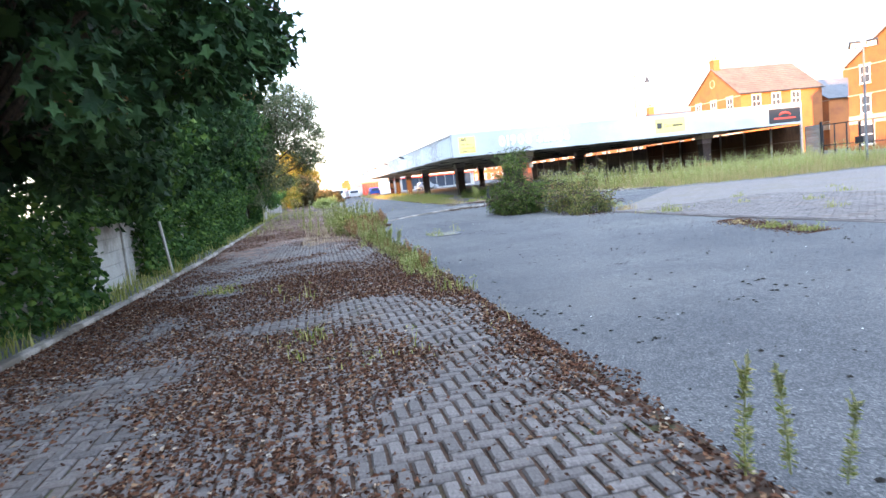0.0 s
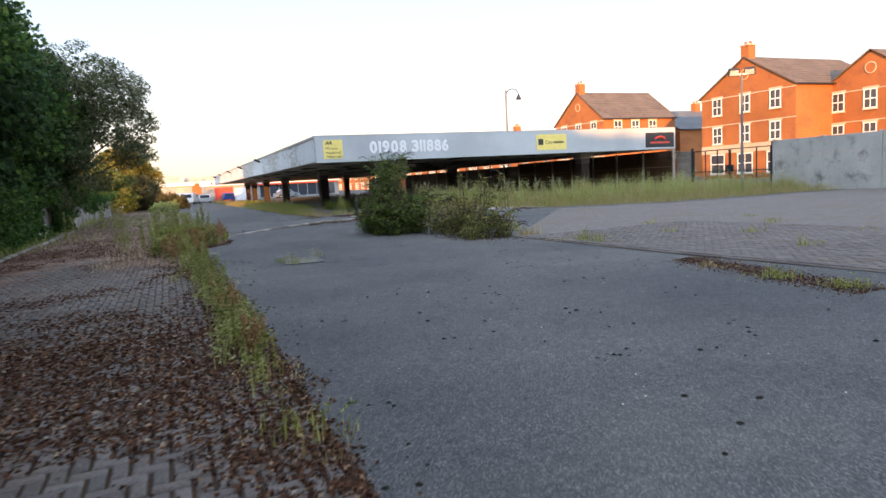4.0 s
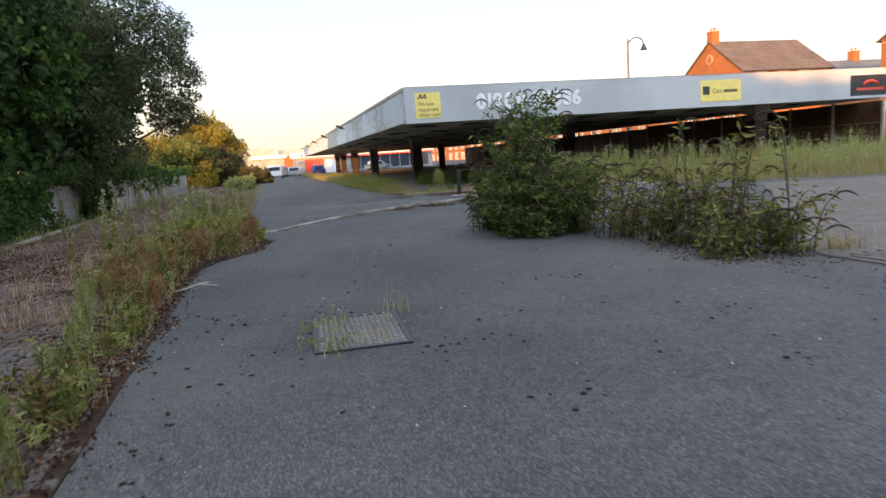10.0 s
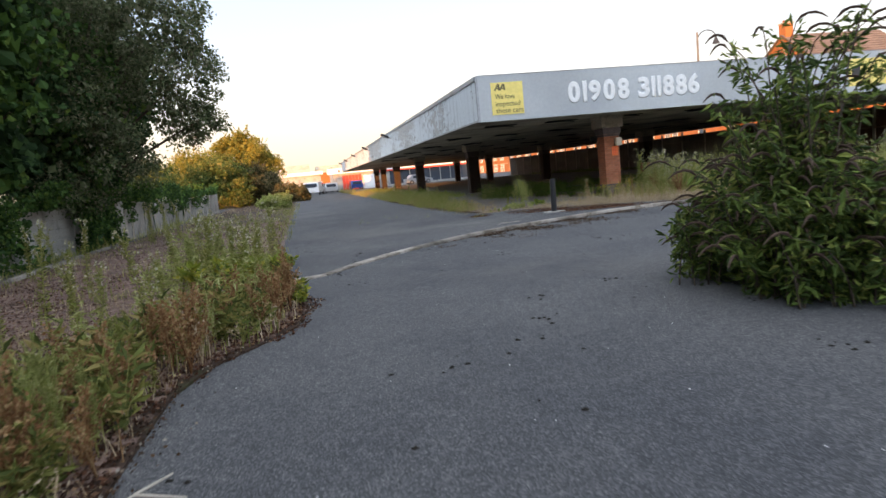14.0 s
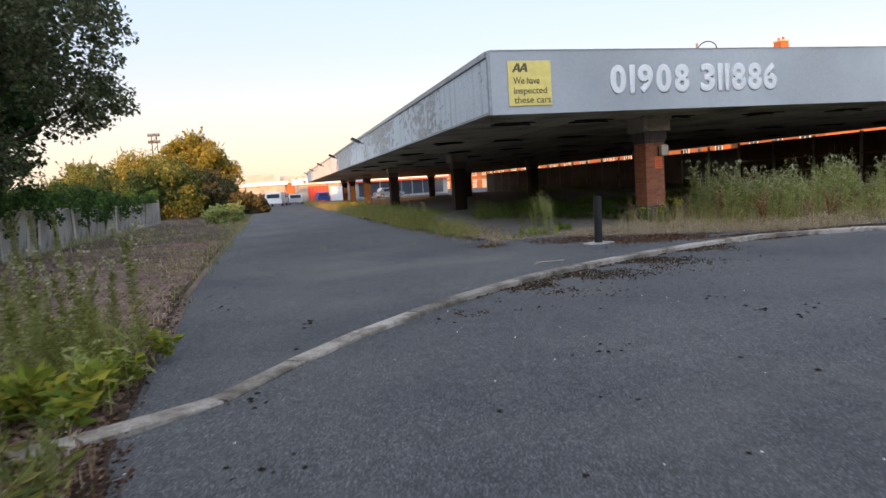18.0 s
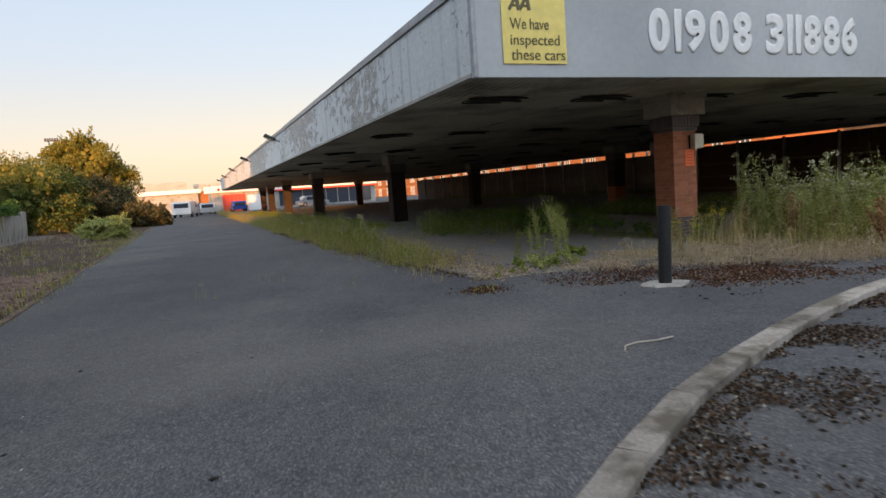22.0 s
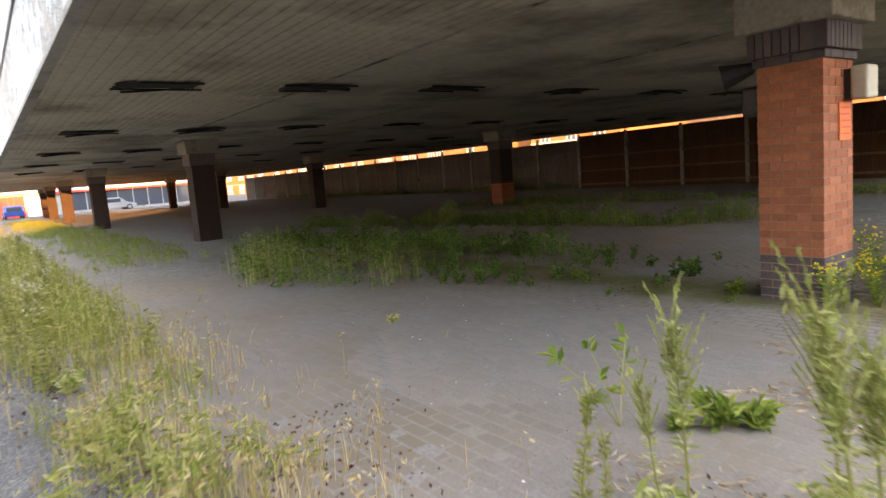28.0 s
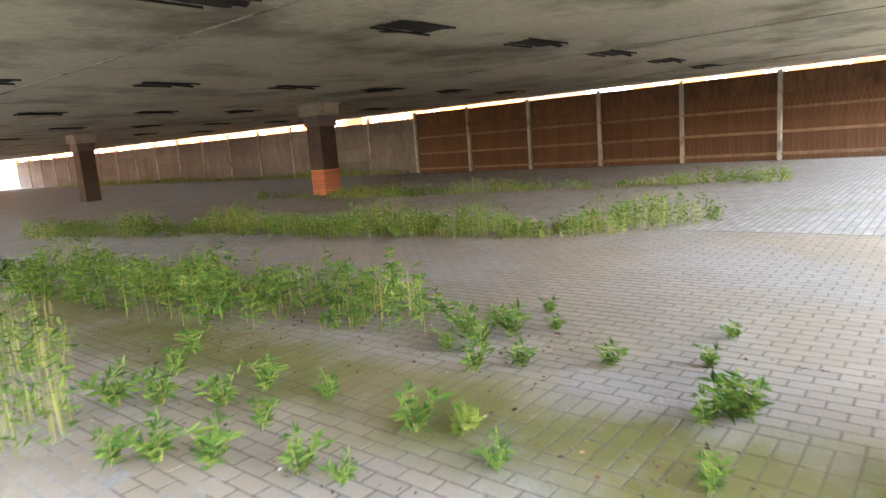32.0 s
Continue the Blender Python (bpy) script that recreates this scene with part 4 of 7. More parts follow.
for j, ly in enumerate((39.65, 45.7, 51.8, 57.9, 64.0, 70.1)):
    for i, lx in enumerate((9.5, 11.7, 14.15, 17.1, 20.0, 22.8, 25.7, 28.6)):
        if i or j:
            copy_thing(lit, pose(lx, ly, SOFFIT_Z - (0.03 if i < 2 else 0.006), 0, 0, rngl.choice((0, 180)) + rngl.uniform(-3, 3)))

# ---- bollard ----
bo = thing("bollard", 9.62, 35.64, 0.012, 0, "scratched black steel bollard on a crumbling concrete pad", "bollard")
bm = bmesh.new()
tube(bm, (0, 0, 0.0), (0.01, -0.005, 0.94), 0.078, 0.078, 28)
bmesh.ops.bevel(bm, geom=[e for e in bm.edges if all(v.co.z > 0.9 for v in e.verts)], offset=0.008, segments=2, affect="EDGES")
part("post", bm, BLACK_PAINT, bo)
bm = bmesh.new()
rg = random.Random(9)
rim = [bm.verts.new((0.30 * math.cos(a) * rg.uniform(0.75, 1.1), 0.24 * math.sin(a) * rg.uniform(0.75, 1.1), 0.018)) for a in [i * math.pi / 11 for i in range(22)]]
f = bm.faces.new(rim)
r = bmesh.ops.extrude_face_region(bm, geom=[f])
for v in [g for g in r["geom"] if isinstance(g, bmesh.types.BMVert)]:
    v.co = (v.co.x * 1.12, v.co.y * 1.12, -0.02)
bmesh.ops.recalc_face_normals(bm, faces=bm.faces[:])
part("pad", bm, CONCRETE, bo, "rough concrete pad")

# ---- drain cover ----
dr = thing("drain_cover", 3.57, 18.48, 0.006, -3, "rusty studded drain cover with weeds in its frame", "drain cover")
part("plate", boxed(-0.36, -0.53, 0, 0.36, 0.53, 0.008), IRON, dr)
bm = bmesh.new()
for i in range(15):
    for j in range(22):
        if (i + j) % 2 == 0:
            u, w = -0.336 + i * 0.048, -0.504 + j * 0.048
            bmesh.ops.create_cone(bm, cap_ends=True, segments=6, radius1=0.021, radius2=0.015, depth=0.012, matrix=pose(u, w, 0.014))
tagged(part("studs", bm, STUD, dr, "worn raised studs"), kind="stuff")
bm = bmesh.new()
for a in ((-0.4, -0.57, 0.4, -0.53), (-0.4, 0.53, 0.4, 0.57), (-0.4, -0.53, -0.36, 0.53), (0.36, -0.53, 0.4, 0.53)):
    box(bm, *a[:2], -0.002, *a[2:], 0.016)
part("frame", bm, DARK_METAL, dr)

# ---- east boundary: boarded fence, gate, panels ----
fence = tagged(new("fence_east"), "tall brown boarded fence with pale concrete posts", "fence", kind="structure")
ys_p = [38.9 + 3.0 * i for i in range(25)]
board_me = {}
for i, y in enumerate(ys_p):
    part("post", boxed(33.04, y - 0.06, -0.15, 33.18, y + 0.06, 2.70, bevel=0.01), POST, fence, "concrete post")
    if i == len(ys_p) - 1:
        break
    brown = y < 59
    mat = WOOD_FENCE if brown else GREY_FENCE
    top = 2.1 if brown else 2.35
    if brown:
        part("top_panel", boxed(33.165, y + 0.04, 1.9, 33.19, y + 2.96, 2.63), WOOD_FENCE, fence, "weathered brown sheet")
        if mat.name not in board_me:
            board_me[mat.name] = [mesh_of("board", boxed(0, 0, 0, 0.022, 0.142, 2.1 + 0.012 * k, bevel=0.003), mat) for k in range(3)]
        for k in range(20):
            ob = new("board", board_me[mat.name][k % 3])
            ob.parent = fence
            ob.matrix_basis = pose(33.14 + 0.003 * (k % 2), y + 0.07 + k * 0.1433, -0.1)
    else:
        for k in range(4):
            part("panel", boxed(33.10 + 0.012 * (k % 2), y + 0.065, (0.05 if k else -0.1) + k * 0.6, 33.15, y + 2.935, 0.649 + k * 0.6, bevel=0.004), GREY_FENCE, fence, "grey concrete slab")
    for z in (0.1, 0.78, 1.5):
        if brown:
            part("rail", boxed(33.02, y + 0.065, z, 33.138, y + 2.935, z + 0.085, bevel=0.004), RAIL, fence)
south = tagged(new("fence_south"), "grey panel fence beside the metal gate", "fence", kind="structure")
for i in range(8):
    y = 30.9 - 3.0 * i
    part("post", boxed(33.0, y - 0.06, -0.2, 33.14, y + 0.06, 2.75, bevel=0.01), CONCRETE, south)
    for k in range(3):
        part("panel", boxed(33.05, y - 2.935, (0.05 if k else -0.15) + k * 0.88, 33.11, y - 0.065, 0.925 + k * 0.88, bevel=0.01), CONCRETE, south)
stub = thing("fence_panel", 33.08, 37.9, 0, 0, "weathered timber fence panel beside the gate", "fence")
for k in range(17):
    part("board", boxed(-0.012 - 0.004 * (k % 2), -0.74, 0.04 + k * 0.148, 0.012, 0.60, 0.182 + k * 0.148, bevel=0.003), PALE_FENCE, stub)
for y in (-0.72, 0.5):
    part("batten", boxed(-0.07, y, 0.02, -0.017, y + 0.08, 2.56, bevel=0.004), PALE_FENCE, stub)
gate = thing("metal_gate", 33.08, 34.05, 0, 0, "tall black metal gate with a latch", "gate")
for y in (-3.05, 3.05):
    part("post", boxed(-0.06, y - 0.06, 0, 0.06, y + 0.06, 2.75, bevel=0.006), BLACK_PAINT, gate)
for s in (-1, 1):
    leaf = part("gate_leaf", boxed(-0.025, min(0.05 * s, 2.95 * s), 2.48, 0.025, max(0.05 * s, 2.95 * s), 2.54), BLACK_PAINT, gate)
    for z in (0.25, 1.15):
        part("bar", boxed(-0.025, min(0.05 * s, 2.95 * s), z, 0.025, max(0.05 * s, 2.95 * s), z + 0.06), BLACK_PAINT, leaf)
    for y in (0.05, 0.98, 1.95, 2.92):
        part("upright", boxed(-0.024, s * y - 0.03, 0.12, 0.024, s * y + 0.03, 2.478), BLACK_PAINT, leaf)
part("latch", boxed(-0.06, -0.32, 1.1, -0.026, 0.32, 1.55, bevel=0.01), BLACK_PAINT, gate, "square latch plate")

# ---- floodlight pole and street lamp ----
pole = thing("floodlight_pole", 29.45, 29.9, 0, 0, "grey pole with two floodlights in the car lot", "floodlight pole")
part("pole", tube(bmesh.new(), (0, 0, 0), (0, 0, 6.35), 0.085, 0.05, 12), DULL_STEEL, pole)
part("crossbar", boxed(-0.5, -0.03, 6.25, 0.5, 0.03, 6.32), STEEL, pole).matrix_basis = pose(0, 0, 0, 0, 0, -40)
for s in (-1, 1):
    h = part("lamp_head", boxed(-0.27, -0.11, -0.19, 0.27, 0.11, 0.19, bevel=0.03), DARK_METAL, pole, "dark lamp head")
    h.matrix_basis = pose(0.30 * s, -0.26 * s, 6.42, 28, 0, -40 - 14 * s)
    part("lens", boxed(-0.22, -0.118, -0.14, 0.22, -0.112, 0.14), LAMP_GLASS, h, "pale glass")
lamp = thing("street_lamp", 37.65, 70.0, 0, 0, "tall street lamp with a curved arm and bell shade", "street lamp")
part("pole", tube(bmesh.new(), (0, 0, 0), (0, 0, 11.4), 0.12, 0.09, 10), DULL_STEEL, lamp)
bm = bmesh.new()
arc = [(0.75 - 0.75 * math.cos(a), 0, 10.7 + 0.75 * math.sin(a)) for a in [math.pi * i / 10 for i in range(11)]]
for a, b in zip(arc, arc[1:]):
    tube(bm, a, b, 0.045, 0.045, 8)
part("arm", bm, DARK_METAL, lamp).matrix_basis = pose(0, 0, 0, 0, 0, -45)
part("shade", tube(bmesh.new(), (1.06, -1.06, 10.2), (1.06, -1.06, 10.75), 0.32, 0.08, 14), DARK_METAL, lamp, "bell-shaped shade")


# ---- houses ----
def window(house, x, y, z, w, h, rz, name="window"):
    """A sash window with stone lintel and sill; faces -y before the turn."""
    wn_ = part(name, boxed(-w / 2, -0.03, -h / 2, w / 2, 0.02, h / 2), GLASS, house, "dark reflecting panes")
    wn_.matrix_basis = pose(x, y, z, 0, 0, rz)
    bm = bmesh.new()
    for a in ((-w / 2 - 0.02, -h / 2, -w / 2 + 0.09, h / 2), (w / 2 - 0.09, -h / 2, w / 2 + 0.02, h / 2), (-w / 2 + 0.09, h / 2 - 0.1, w / 2 - 0.09, h / 2), (-w / 2 + 0.09, -h / 2, w / 2 - 0.09, -h / 2 + 0.1), (-w / 2 + 0.09, -0.05, w / 2 - 0.09, 0.05), (-0.03, -h / 2 + 0.1, 0.03, -0.05), (-0.03, 0.05, 0.03, h / 2 - 0.1)):
        box(bm, a[0], -0.07, a[1], a[2], -0.031, a[3])
    part("frame", bm, WINDOW_WHITE, wn_)
    part("sill", boxed(-w / 2 - 0.08, -0.14, -h / 2 - 0.12, w / 2 + 0.08, 0.02, -h / 2 - 0.005), STONE, wn_)
    part("lintel", boxed(-w / 2 - 0.1, -0.08, h / 2 + 0.005, w / 2 + 0.1, 0.02, h / 2 + 0.2), STONE, wn_)


def gabled_house(x, y, width, depth, eave, apex, label, chimney=True, roof=ROOF, floors=3, cols=3, stack=0.0):
    """A brick house whose gable faces -x at x, its ridge running along +x."""
    h = thing("house", x, y, 0, 0, label, "house")
    w = width / 2
    bm = bmesh.new()
    prof = [(-w, 0), (w, 0), (w, eave), (0, apex - 0.1), (-w, eave)]
    f0 = bm.faces.new([bm.verts.new((0, a, b)) for a, b in prof])
    r = bmesh.ops.extrude_face_region(bm, geom=[f0])
    for v in [g for g in r["geom"] if isinstance(g, bmesh.types.BMVert)]:
        v.co.x = depth
    bmesh.ops.recalc_face_normals(bm, faces=bm.faces[:])
    part("wall", bm, HOUSE_BRICK, h, "orange-red brick wall")
    slope = math.hypot(w + 0.3, (apex - eave) * (w + 0.3) / w)
    for s in (-1, 1):
        bm = bmesh.new()
        rows = 14
        prof = [(0.0, 0.0)]
        for k in range(rows):
            prof += [(-slope * k / rows, 0.07), (-slope * (k + 1) / rows, 0.10)]
        prof += [(-slope, 0.0)]
        f0 = bm.faces.new([bm.verts.new((-0.25, a, b)) for a, b in prof])
        r = bmesh.ops.extrude_face_region(bm, geom=[f0])
        for v in [g for g in r["geom"] if isinstance(g, bmesh.types.BMVert)]:
            v.co.x = depth + 0.25
        bmesh.ops.recalc_face_normals(bm, faces=bm.faces[:])
        rf = part("roof", bm, roof, h, "tiled roof slope")
        ang = math.degrees(math.atan2(apex - eave, w))
        rf.matrix_basis = pose(0, 0, apex, 0, 0, 0) @ (Matrix.Identity(4) if s < 0 else Matrix.Translation((depth, 0, 0)) @ Matrix.Rotation(math.pi, 4, "Z")) @ pose(0, 0, 0, ang, 0, 0)
    for z in (eave - 0.35, eave - 3.2):
        part("string_course", boxed(-0.06, -w - 0.05, z, 0.0, w + 0.05, z + 0.09), STONE, h, "pale stone band")
    for k in range(cols):
        yy = (k - (cols - 1) / 2) * width * 0.31
        window(h, -0.03, yy, eave - 1.2, 1.25, 1.8, -90)
        if floors > 1:
            window(h, -0.03, yy, eave - 4.25, 1.25, 1.8, -90)
        if floors > 2:
            window(h, -0.03, yy, eave - 7.3, 1.9, 2.1, -90)
    bm = bmesh.new()
    bmesh.ops.create_cone(bm, cap_ends=True, segments=18, radius1=0.5, radius2=0.5, depth=0.1, matrix=pose(-0.04, 0, (eave + apex) / 2, 0, 90, 0))
    part("roundel", bm, HOUSE_BRICK, h, "round brick plaque")
    ring = [(-0.09, 0.5 * math.cos(k * math.pi / 10), (eave + apex) / 2 + 0.5 * math.sin(k * math.pi / 10)) for k in range(21)]
    part("roundel_rim", sweep(bmesh.new(), ring, [0.05] * 21, 4), STONE, h)
    if chimney:
        c = part("chimney", boxed(stack - 0.05, -0.5, apex - 0.9, stack + 0.9, 0.5, apex + 1.15, bevel=0.03), HOUSE_BRICK, h)
        part("chimney_cap", boxed(stack - 0.13, -0.58, apex + 1.151, stack + 0.98, 0.58, apex + 1.28), STONE, c)
        for s in (-0.28, 0.28):
            part("chimney_pot", tube(bmesh.new(), (stack + 0.42, s, apex + 1.28), (stack + 0.42, s, apex + 1.6), 0.14, 0.11, 10), HOUSE_BRICK, c)
    part("gutter", boxed(-0.2, -w - 0.36, eave - 0.18, depth, -w - 0.22, eave - 0.05), DARK_METAL, h)
    if floors > 2:
        part("shop_band", boxed(-0.09, -w, 2.75, 0.0, w, 3.6), STONE, h, "pale stone band over the ground floor")
    return h


gabled_house(56.4, 53.5, 11.6, 14.0, 8.9, 12.3, "orange-lit brick house with a gable, chimney and white sash windows")
ha = gabled_house(54.5, 79.8, 11.2, 12.0, 8.5, 12.5, "brick house with a brown tiled roof and chimney beyond the canopy")
for xx in (56.7, 59.6, 62.5):
    window(ha, xx - 54.5, -5.63, 7.3, 1.3, 1.7, 0)
gabled_house(61.5, 44.0, 10.0, 14.0, 8.1, 11.3, "lower brick wing with a dark roof and skylights", chimney=False, cols=3)
gabled_house(69.3, 82.2, 12.0, 14.0, 7.0, 10.1, "brick house with a slate roof and chimney", roof=SLATE, stack=8.5)
for i in range(7):
    gabled_house(56.5, 101.0 + i * 21.0, 20.5, 10.0, 5.4, 8.8, "row house of orange brick beyond the fence", chimney=i % 2 == 0, cols=6, floors=2)

# ---- distant showroom, sheds, vehicles ----
show = thing("showroom", 7.4, 126.0, 0, 0, "low car showroom with a white sign band and red doors", "showroom")
part("wall", boxed(0, 0, 0, 24.0, 14, 4.1), CONCRETE, show, "cream wall")
part("sign_band", boxed(-0.9, -0.5, 2.75, 24.2, 0.3, 3.7, bevel=0.03), WINDOW_WHITE, show, "white sign band")
part("red_stripe", boxed(7.0, -0.52, 2.5, 24.2, -0.3, 2.745), SIGN_RED, show, "red stripe")
part("lettering_bar", boxed(1.6, -0.53, 3.0, 4.3, -0.501, 3.4), SIGN_BLACK, show, "dark block lettering")
part("round_emblem", tube(bmesh.new(), (1.05, -0.53, 3.2), (1.05, -0.501, 3.2), 0.22, 0.22, 6), SIGN_RED, show, "red emblem")
for i in range(6):
    part("red_door", boxed(1.5 + i * 0.53, -0.08, 0, 2.0 + i * 0.53, -0.002, 2.45), SIGN_RED, show, "red folding door leaf")
part("porch", boxed(4.9, -1.4, 0, 7.2, -0.002, 2.2, bevel=0.03), WINDOW_WHITE, show, "cream porch lit by the sun")
for i in range(8):
    part("shop_window", boxed(9.4 + i * 1.75, -0.06, 0.3, 11.0 + i * 1.75, -0.002, 2.5), GLASS, show)
shed = thing("shed", -14.0, 150.0, 0, 0, "long low white building with a pale roof", "building")
part("wall", boxed(0, 0, 0, 20, 8, 3.3), CONCRETE, shed)
part("roof", boxed(-0.5, -0.5, 3.3, 20.5, 8.5, 4.0, bevel=0.05), WINDOW_WHITE, shed, "pale flat roof")
for x, y, r_, hgt in ((-6, 185, 7, 6.5), (6, 190, 7, 6.0), (-22, 190, 8, 7.0)):
    gabled_house(x, y, 2 * r_, 10, 4.2, hgt, "distant brick house with a pale tiled roof", chimney=False, floors=1, cols=2, roof=STONE)


def vehicle(name, x, y, rz, length, width, height, mat, label, van=False):
    t = thing(name, x, y, 0.0, rz, label, "van" if van else "car")
    bm = bmesh.new()
    l, w = length / 2, width / 2
    if van:
        prof = [(-l, 0.35), (l, 0.35), (l, 0.95), (l * 0.86, 1.15), (l * 0.66, height * 0.96), (l * 0.5, height), (-l * 0.98, height), (-l, height * 0.95)]
    else:
        prof = [(-l, 0.3), (l, 0.3), (l, 0.72), (l * 0.55, 0.9), (l * 0.18, height), (-l * 0.55, height), (-l * 0.86, 0.95), (-l, 0.85)]
    f0 = bm.faces.new([bm.verts.new((a, -w, b)) for a, b in prof])
    r = bmesh.ops.extrude_face_region(bm, geom=[f0])
    for v in [g for g in r["geom"] if isinstance(g, bmesh.types.BMVert)]:
        v.co.y = w
    bmesh.ops.recalc_face_normals(bm, faces=bm.faces[:])
    bmesh.ops.bevel(bm, geom=bm.edges[:], offset=0.06, segments=2, affect="EDGES")
    part("body", bm, mat, t)
    for s in (-1, 1):
        part("side_window", boxed(l * 0.1 if van else -l * 0.5, s * w - 0.004, height * 0.62, l * 0.6 if van else l * 0.2, s * w + 0.006, height * 0.9), GLASS, t)
        for k in (-0.62, 0.62):
            wh = part("wheel", tube(bmesh.new(), (l * k, s * (w - 0.2), 0.33), (l * k, s * (w + 0.01), 0.33), 0.33, 0.33, 18), DARK_METAL, t, "black tyre")
            part("rim", tube(bmesh.new(), (l * k, s * (w + 0.011), 0.33), (l * k, s * (w + 0.02), 0.33), 0.2, 0.2, 14), STEEL, wh)
    part("rear_window", boxed(-l - 0.01, -w * 0.75, height * 0.6, -l * 0.93, w * 0.75, height * 0.88), GLASS, t)
    return t


BLUE_CAR = plain("car_blue", (0.03, 0.07, 0.25), 0.25)
SILVER = plain("car_silver", (0.45, 0.46, 0.47), 0.3, 0.4)
WHITE_VAN = plain("van_white", (0.75, 0.75, 0.73), 0.35)
vehicle("van", 4.0, 108.0, 80, 5.2, 2.0, 1.75, WHITE_VAN, "white van parked at the end of the drive", True)
vehicle("car", 6.5, 114.0, 88, 4.3, 1.8, 1.45, SILVER, "silver car parked by the showroom")
vehicle("car", 6.1, 121.0, 88, 4.4, 1.8, 1.45, DARK_METAL, "dark car parked behind the silver one")
vehicle("car", 10.6, 121.0, 92, 4.3, 1.8, 1.45, BLUE_CAR, "blue car parked before the red doors")
vehicle("car", 20.5, 120.0, 10, 4.4, 1.8, 1.5, SILVER, "grey car parked before the showroom windows")


def pylon(x, y, h):
    t = thing("floodlight_mast", x, y, 0, 0, "tall stadium floodlight mast on the skyline", "floodlight mast")
    for s in (-1, 1):
        part("leg", tube(bmesh.new(), (s * 1.2, 0, 0), (s * 0.8, 0, h), 0.22, 0.16, 6), DARK_METAL, t)
    for k in range(8):
        z = h * k / 8
        part("brace", tube(bmesh.new(), (-1.1, 0, z), (1.0, 0, z + h / 8), 0.1, 0.1, 4), DARK_METAL, t)
    rack = part("rack", boxed(-2.0, -0.2, h - 0.2, 2.0, 0.2, h + 0.1), DARK_METAL, t)
    part("rack", boxed(-2.0, -0.2, h - 2.6, 2.0, 0.2, h - 2.3), DARK_METAL, t)
    for k in range(6):
        for z in (h + 0.1, h - 2.3):
            part("lamp_head", boxed(-1.95 + k * 0.68, -0.4, z + 0.02, -1.5 + k * 0.68, 0.3, z + 0.7), DARK_METAL, rack)


pylon(-34.9, 270, 25.0)
pylon(-55.5, 270, 15.5)

# ---- west fence of concrete posts and slabs ----
west = tagged(new("fence_west"), "weathered concrete slab fence half buried in ivy", "fence", kind="structure")
west.matrix_basis = pose(0, 0, -0.12)
for i in range(23):
    y = -8.0 + 2.3 * i
    part("post", boxed(-4.36, y - 0.06, 0, -4.22, y + 0.06, 1.72, bevel=0.015), CONCRETE, west, "concrete post")
    for k in range(6 if i < 22 else 0):
        part("slab", boxed(-4.33, y + 0.065, 0.05 + k * 0.27, -4.27, y + 2.235, 0.315 + k * 0.27, bevel=0.008), CONCRETE, west, "concrete slab")
# upright slabs, some leaning, with gaps between them
slab_rng = random.Random(17)
y = 43.0
while y < 69.0:
    wide = 0.98 if y > 65 else slab_rng.uniform(0.55, 0.95)
    tall = 1.62 if y > 65 else slab_rng.uniform(1.2, 1.55)
    bm = bmesh.new()
    top = [(0.0, -0.1), (wide, -0.1), (wide, tall - 0.06), (wide * 0.86, tall), (wide * 0.12, tall - slab_rng.uniform(0.0, 0.05)), (0.0, tall - 0.09)]
    face = bm.faces.new([bm.verts.new((0.035, a, b)) for a, b in top])
    made = bmesh.ops.extrude_face_region(bm, geom=[face])
    for v in [g for g in made["geom"] if isinstance(g, bmesh.types.BMVert)]:
        v.co.x = -0.035
    bmesh.ops.recalc_face_normals(bm, faces=bm.faces[:])
    part("slab", bm, POST, west, "pale upright concrete slab").matrix_basis = pose(-3.78 + slab_rng.uniform(-0.04, 0.04), y, 0.0, slab_rng.uniform(-4, 4) if y < 65 else 0, slab_rng.uniform(-3, 5), 0)
    y += wide + (0.03 if y > 65 else slab_rng.uniform(0.06, 0.3))
pipe = thing("pipe", -3.6, 15.95, 0.02, 0, "leaning pale plastic pipe among the ivy", "pipe")
part("tube", tube(bmesh.new(), (0.06, 0, 0), (-0.08, 0.0, 1.3), 0.035, 0.035, 12), CONCRETE, pipe)

# ---- unseen plain buildings behind, added to close the place and block the low sun ----
for i, (x0, x1, hgt) in enumerate(((-60, -34, 12.0), (-34, -14, 11.0), (-14, 4, 11.8), (4, 22, 10.6), (22, 44, 11.6))):
    b = thing("building", (x0 + x1) / 2, -34.0, 0, 0, "unseen plain brick block added to keep low sun off the yard", "building")
    w = (x1 - x0) / 2
    part("wall", boxed(-w, -4, 0, w, 4, hgt - 0.4), HOUSE_BRICK, b)
    part("roof", boxed(-w - 0.2, -4.2, hgt - 0.4, w + 0.2, 4.2, hgt), SLATE, b)


# ---- trees ----
def limb(bm, rng, a, d, length, r, level):
    """A branching, tapering limb."""
    p = Vector(a)
    for k in range(3):
        q = p + d * length / 3
        tube(bm, p, q, r * (1 - 0.22 * k), r * (1 - 0.22 * (k + 1)), 6 if level else 8)
        if level < 2 and k:
            for _ in range(2):
                e = (d + Vector([rng.uniform(-0.9, 0.9) for _ in range(3)])).normalized()
                limb(bm, rng, q, e, length * 0.6, r * 0.5, level + 1)
        p = q
        d = (d + Vector([rng.uniform(-0.25, 0.25) for _ in range(3)])).normalized()


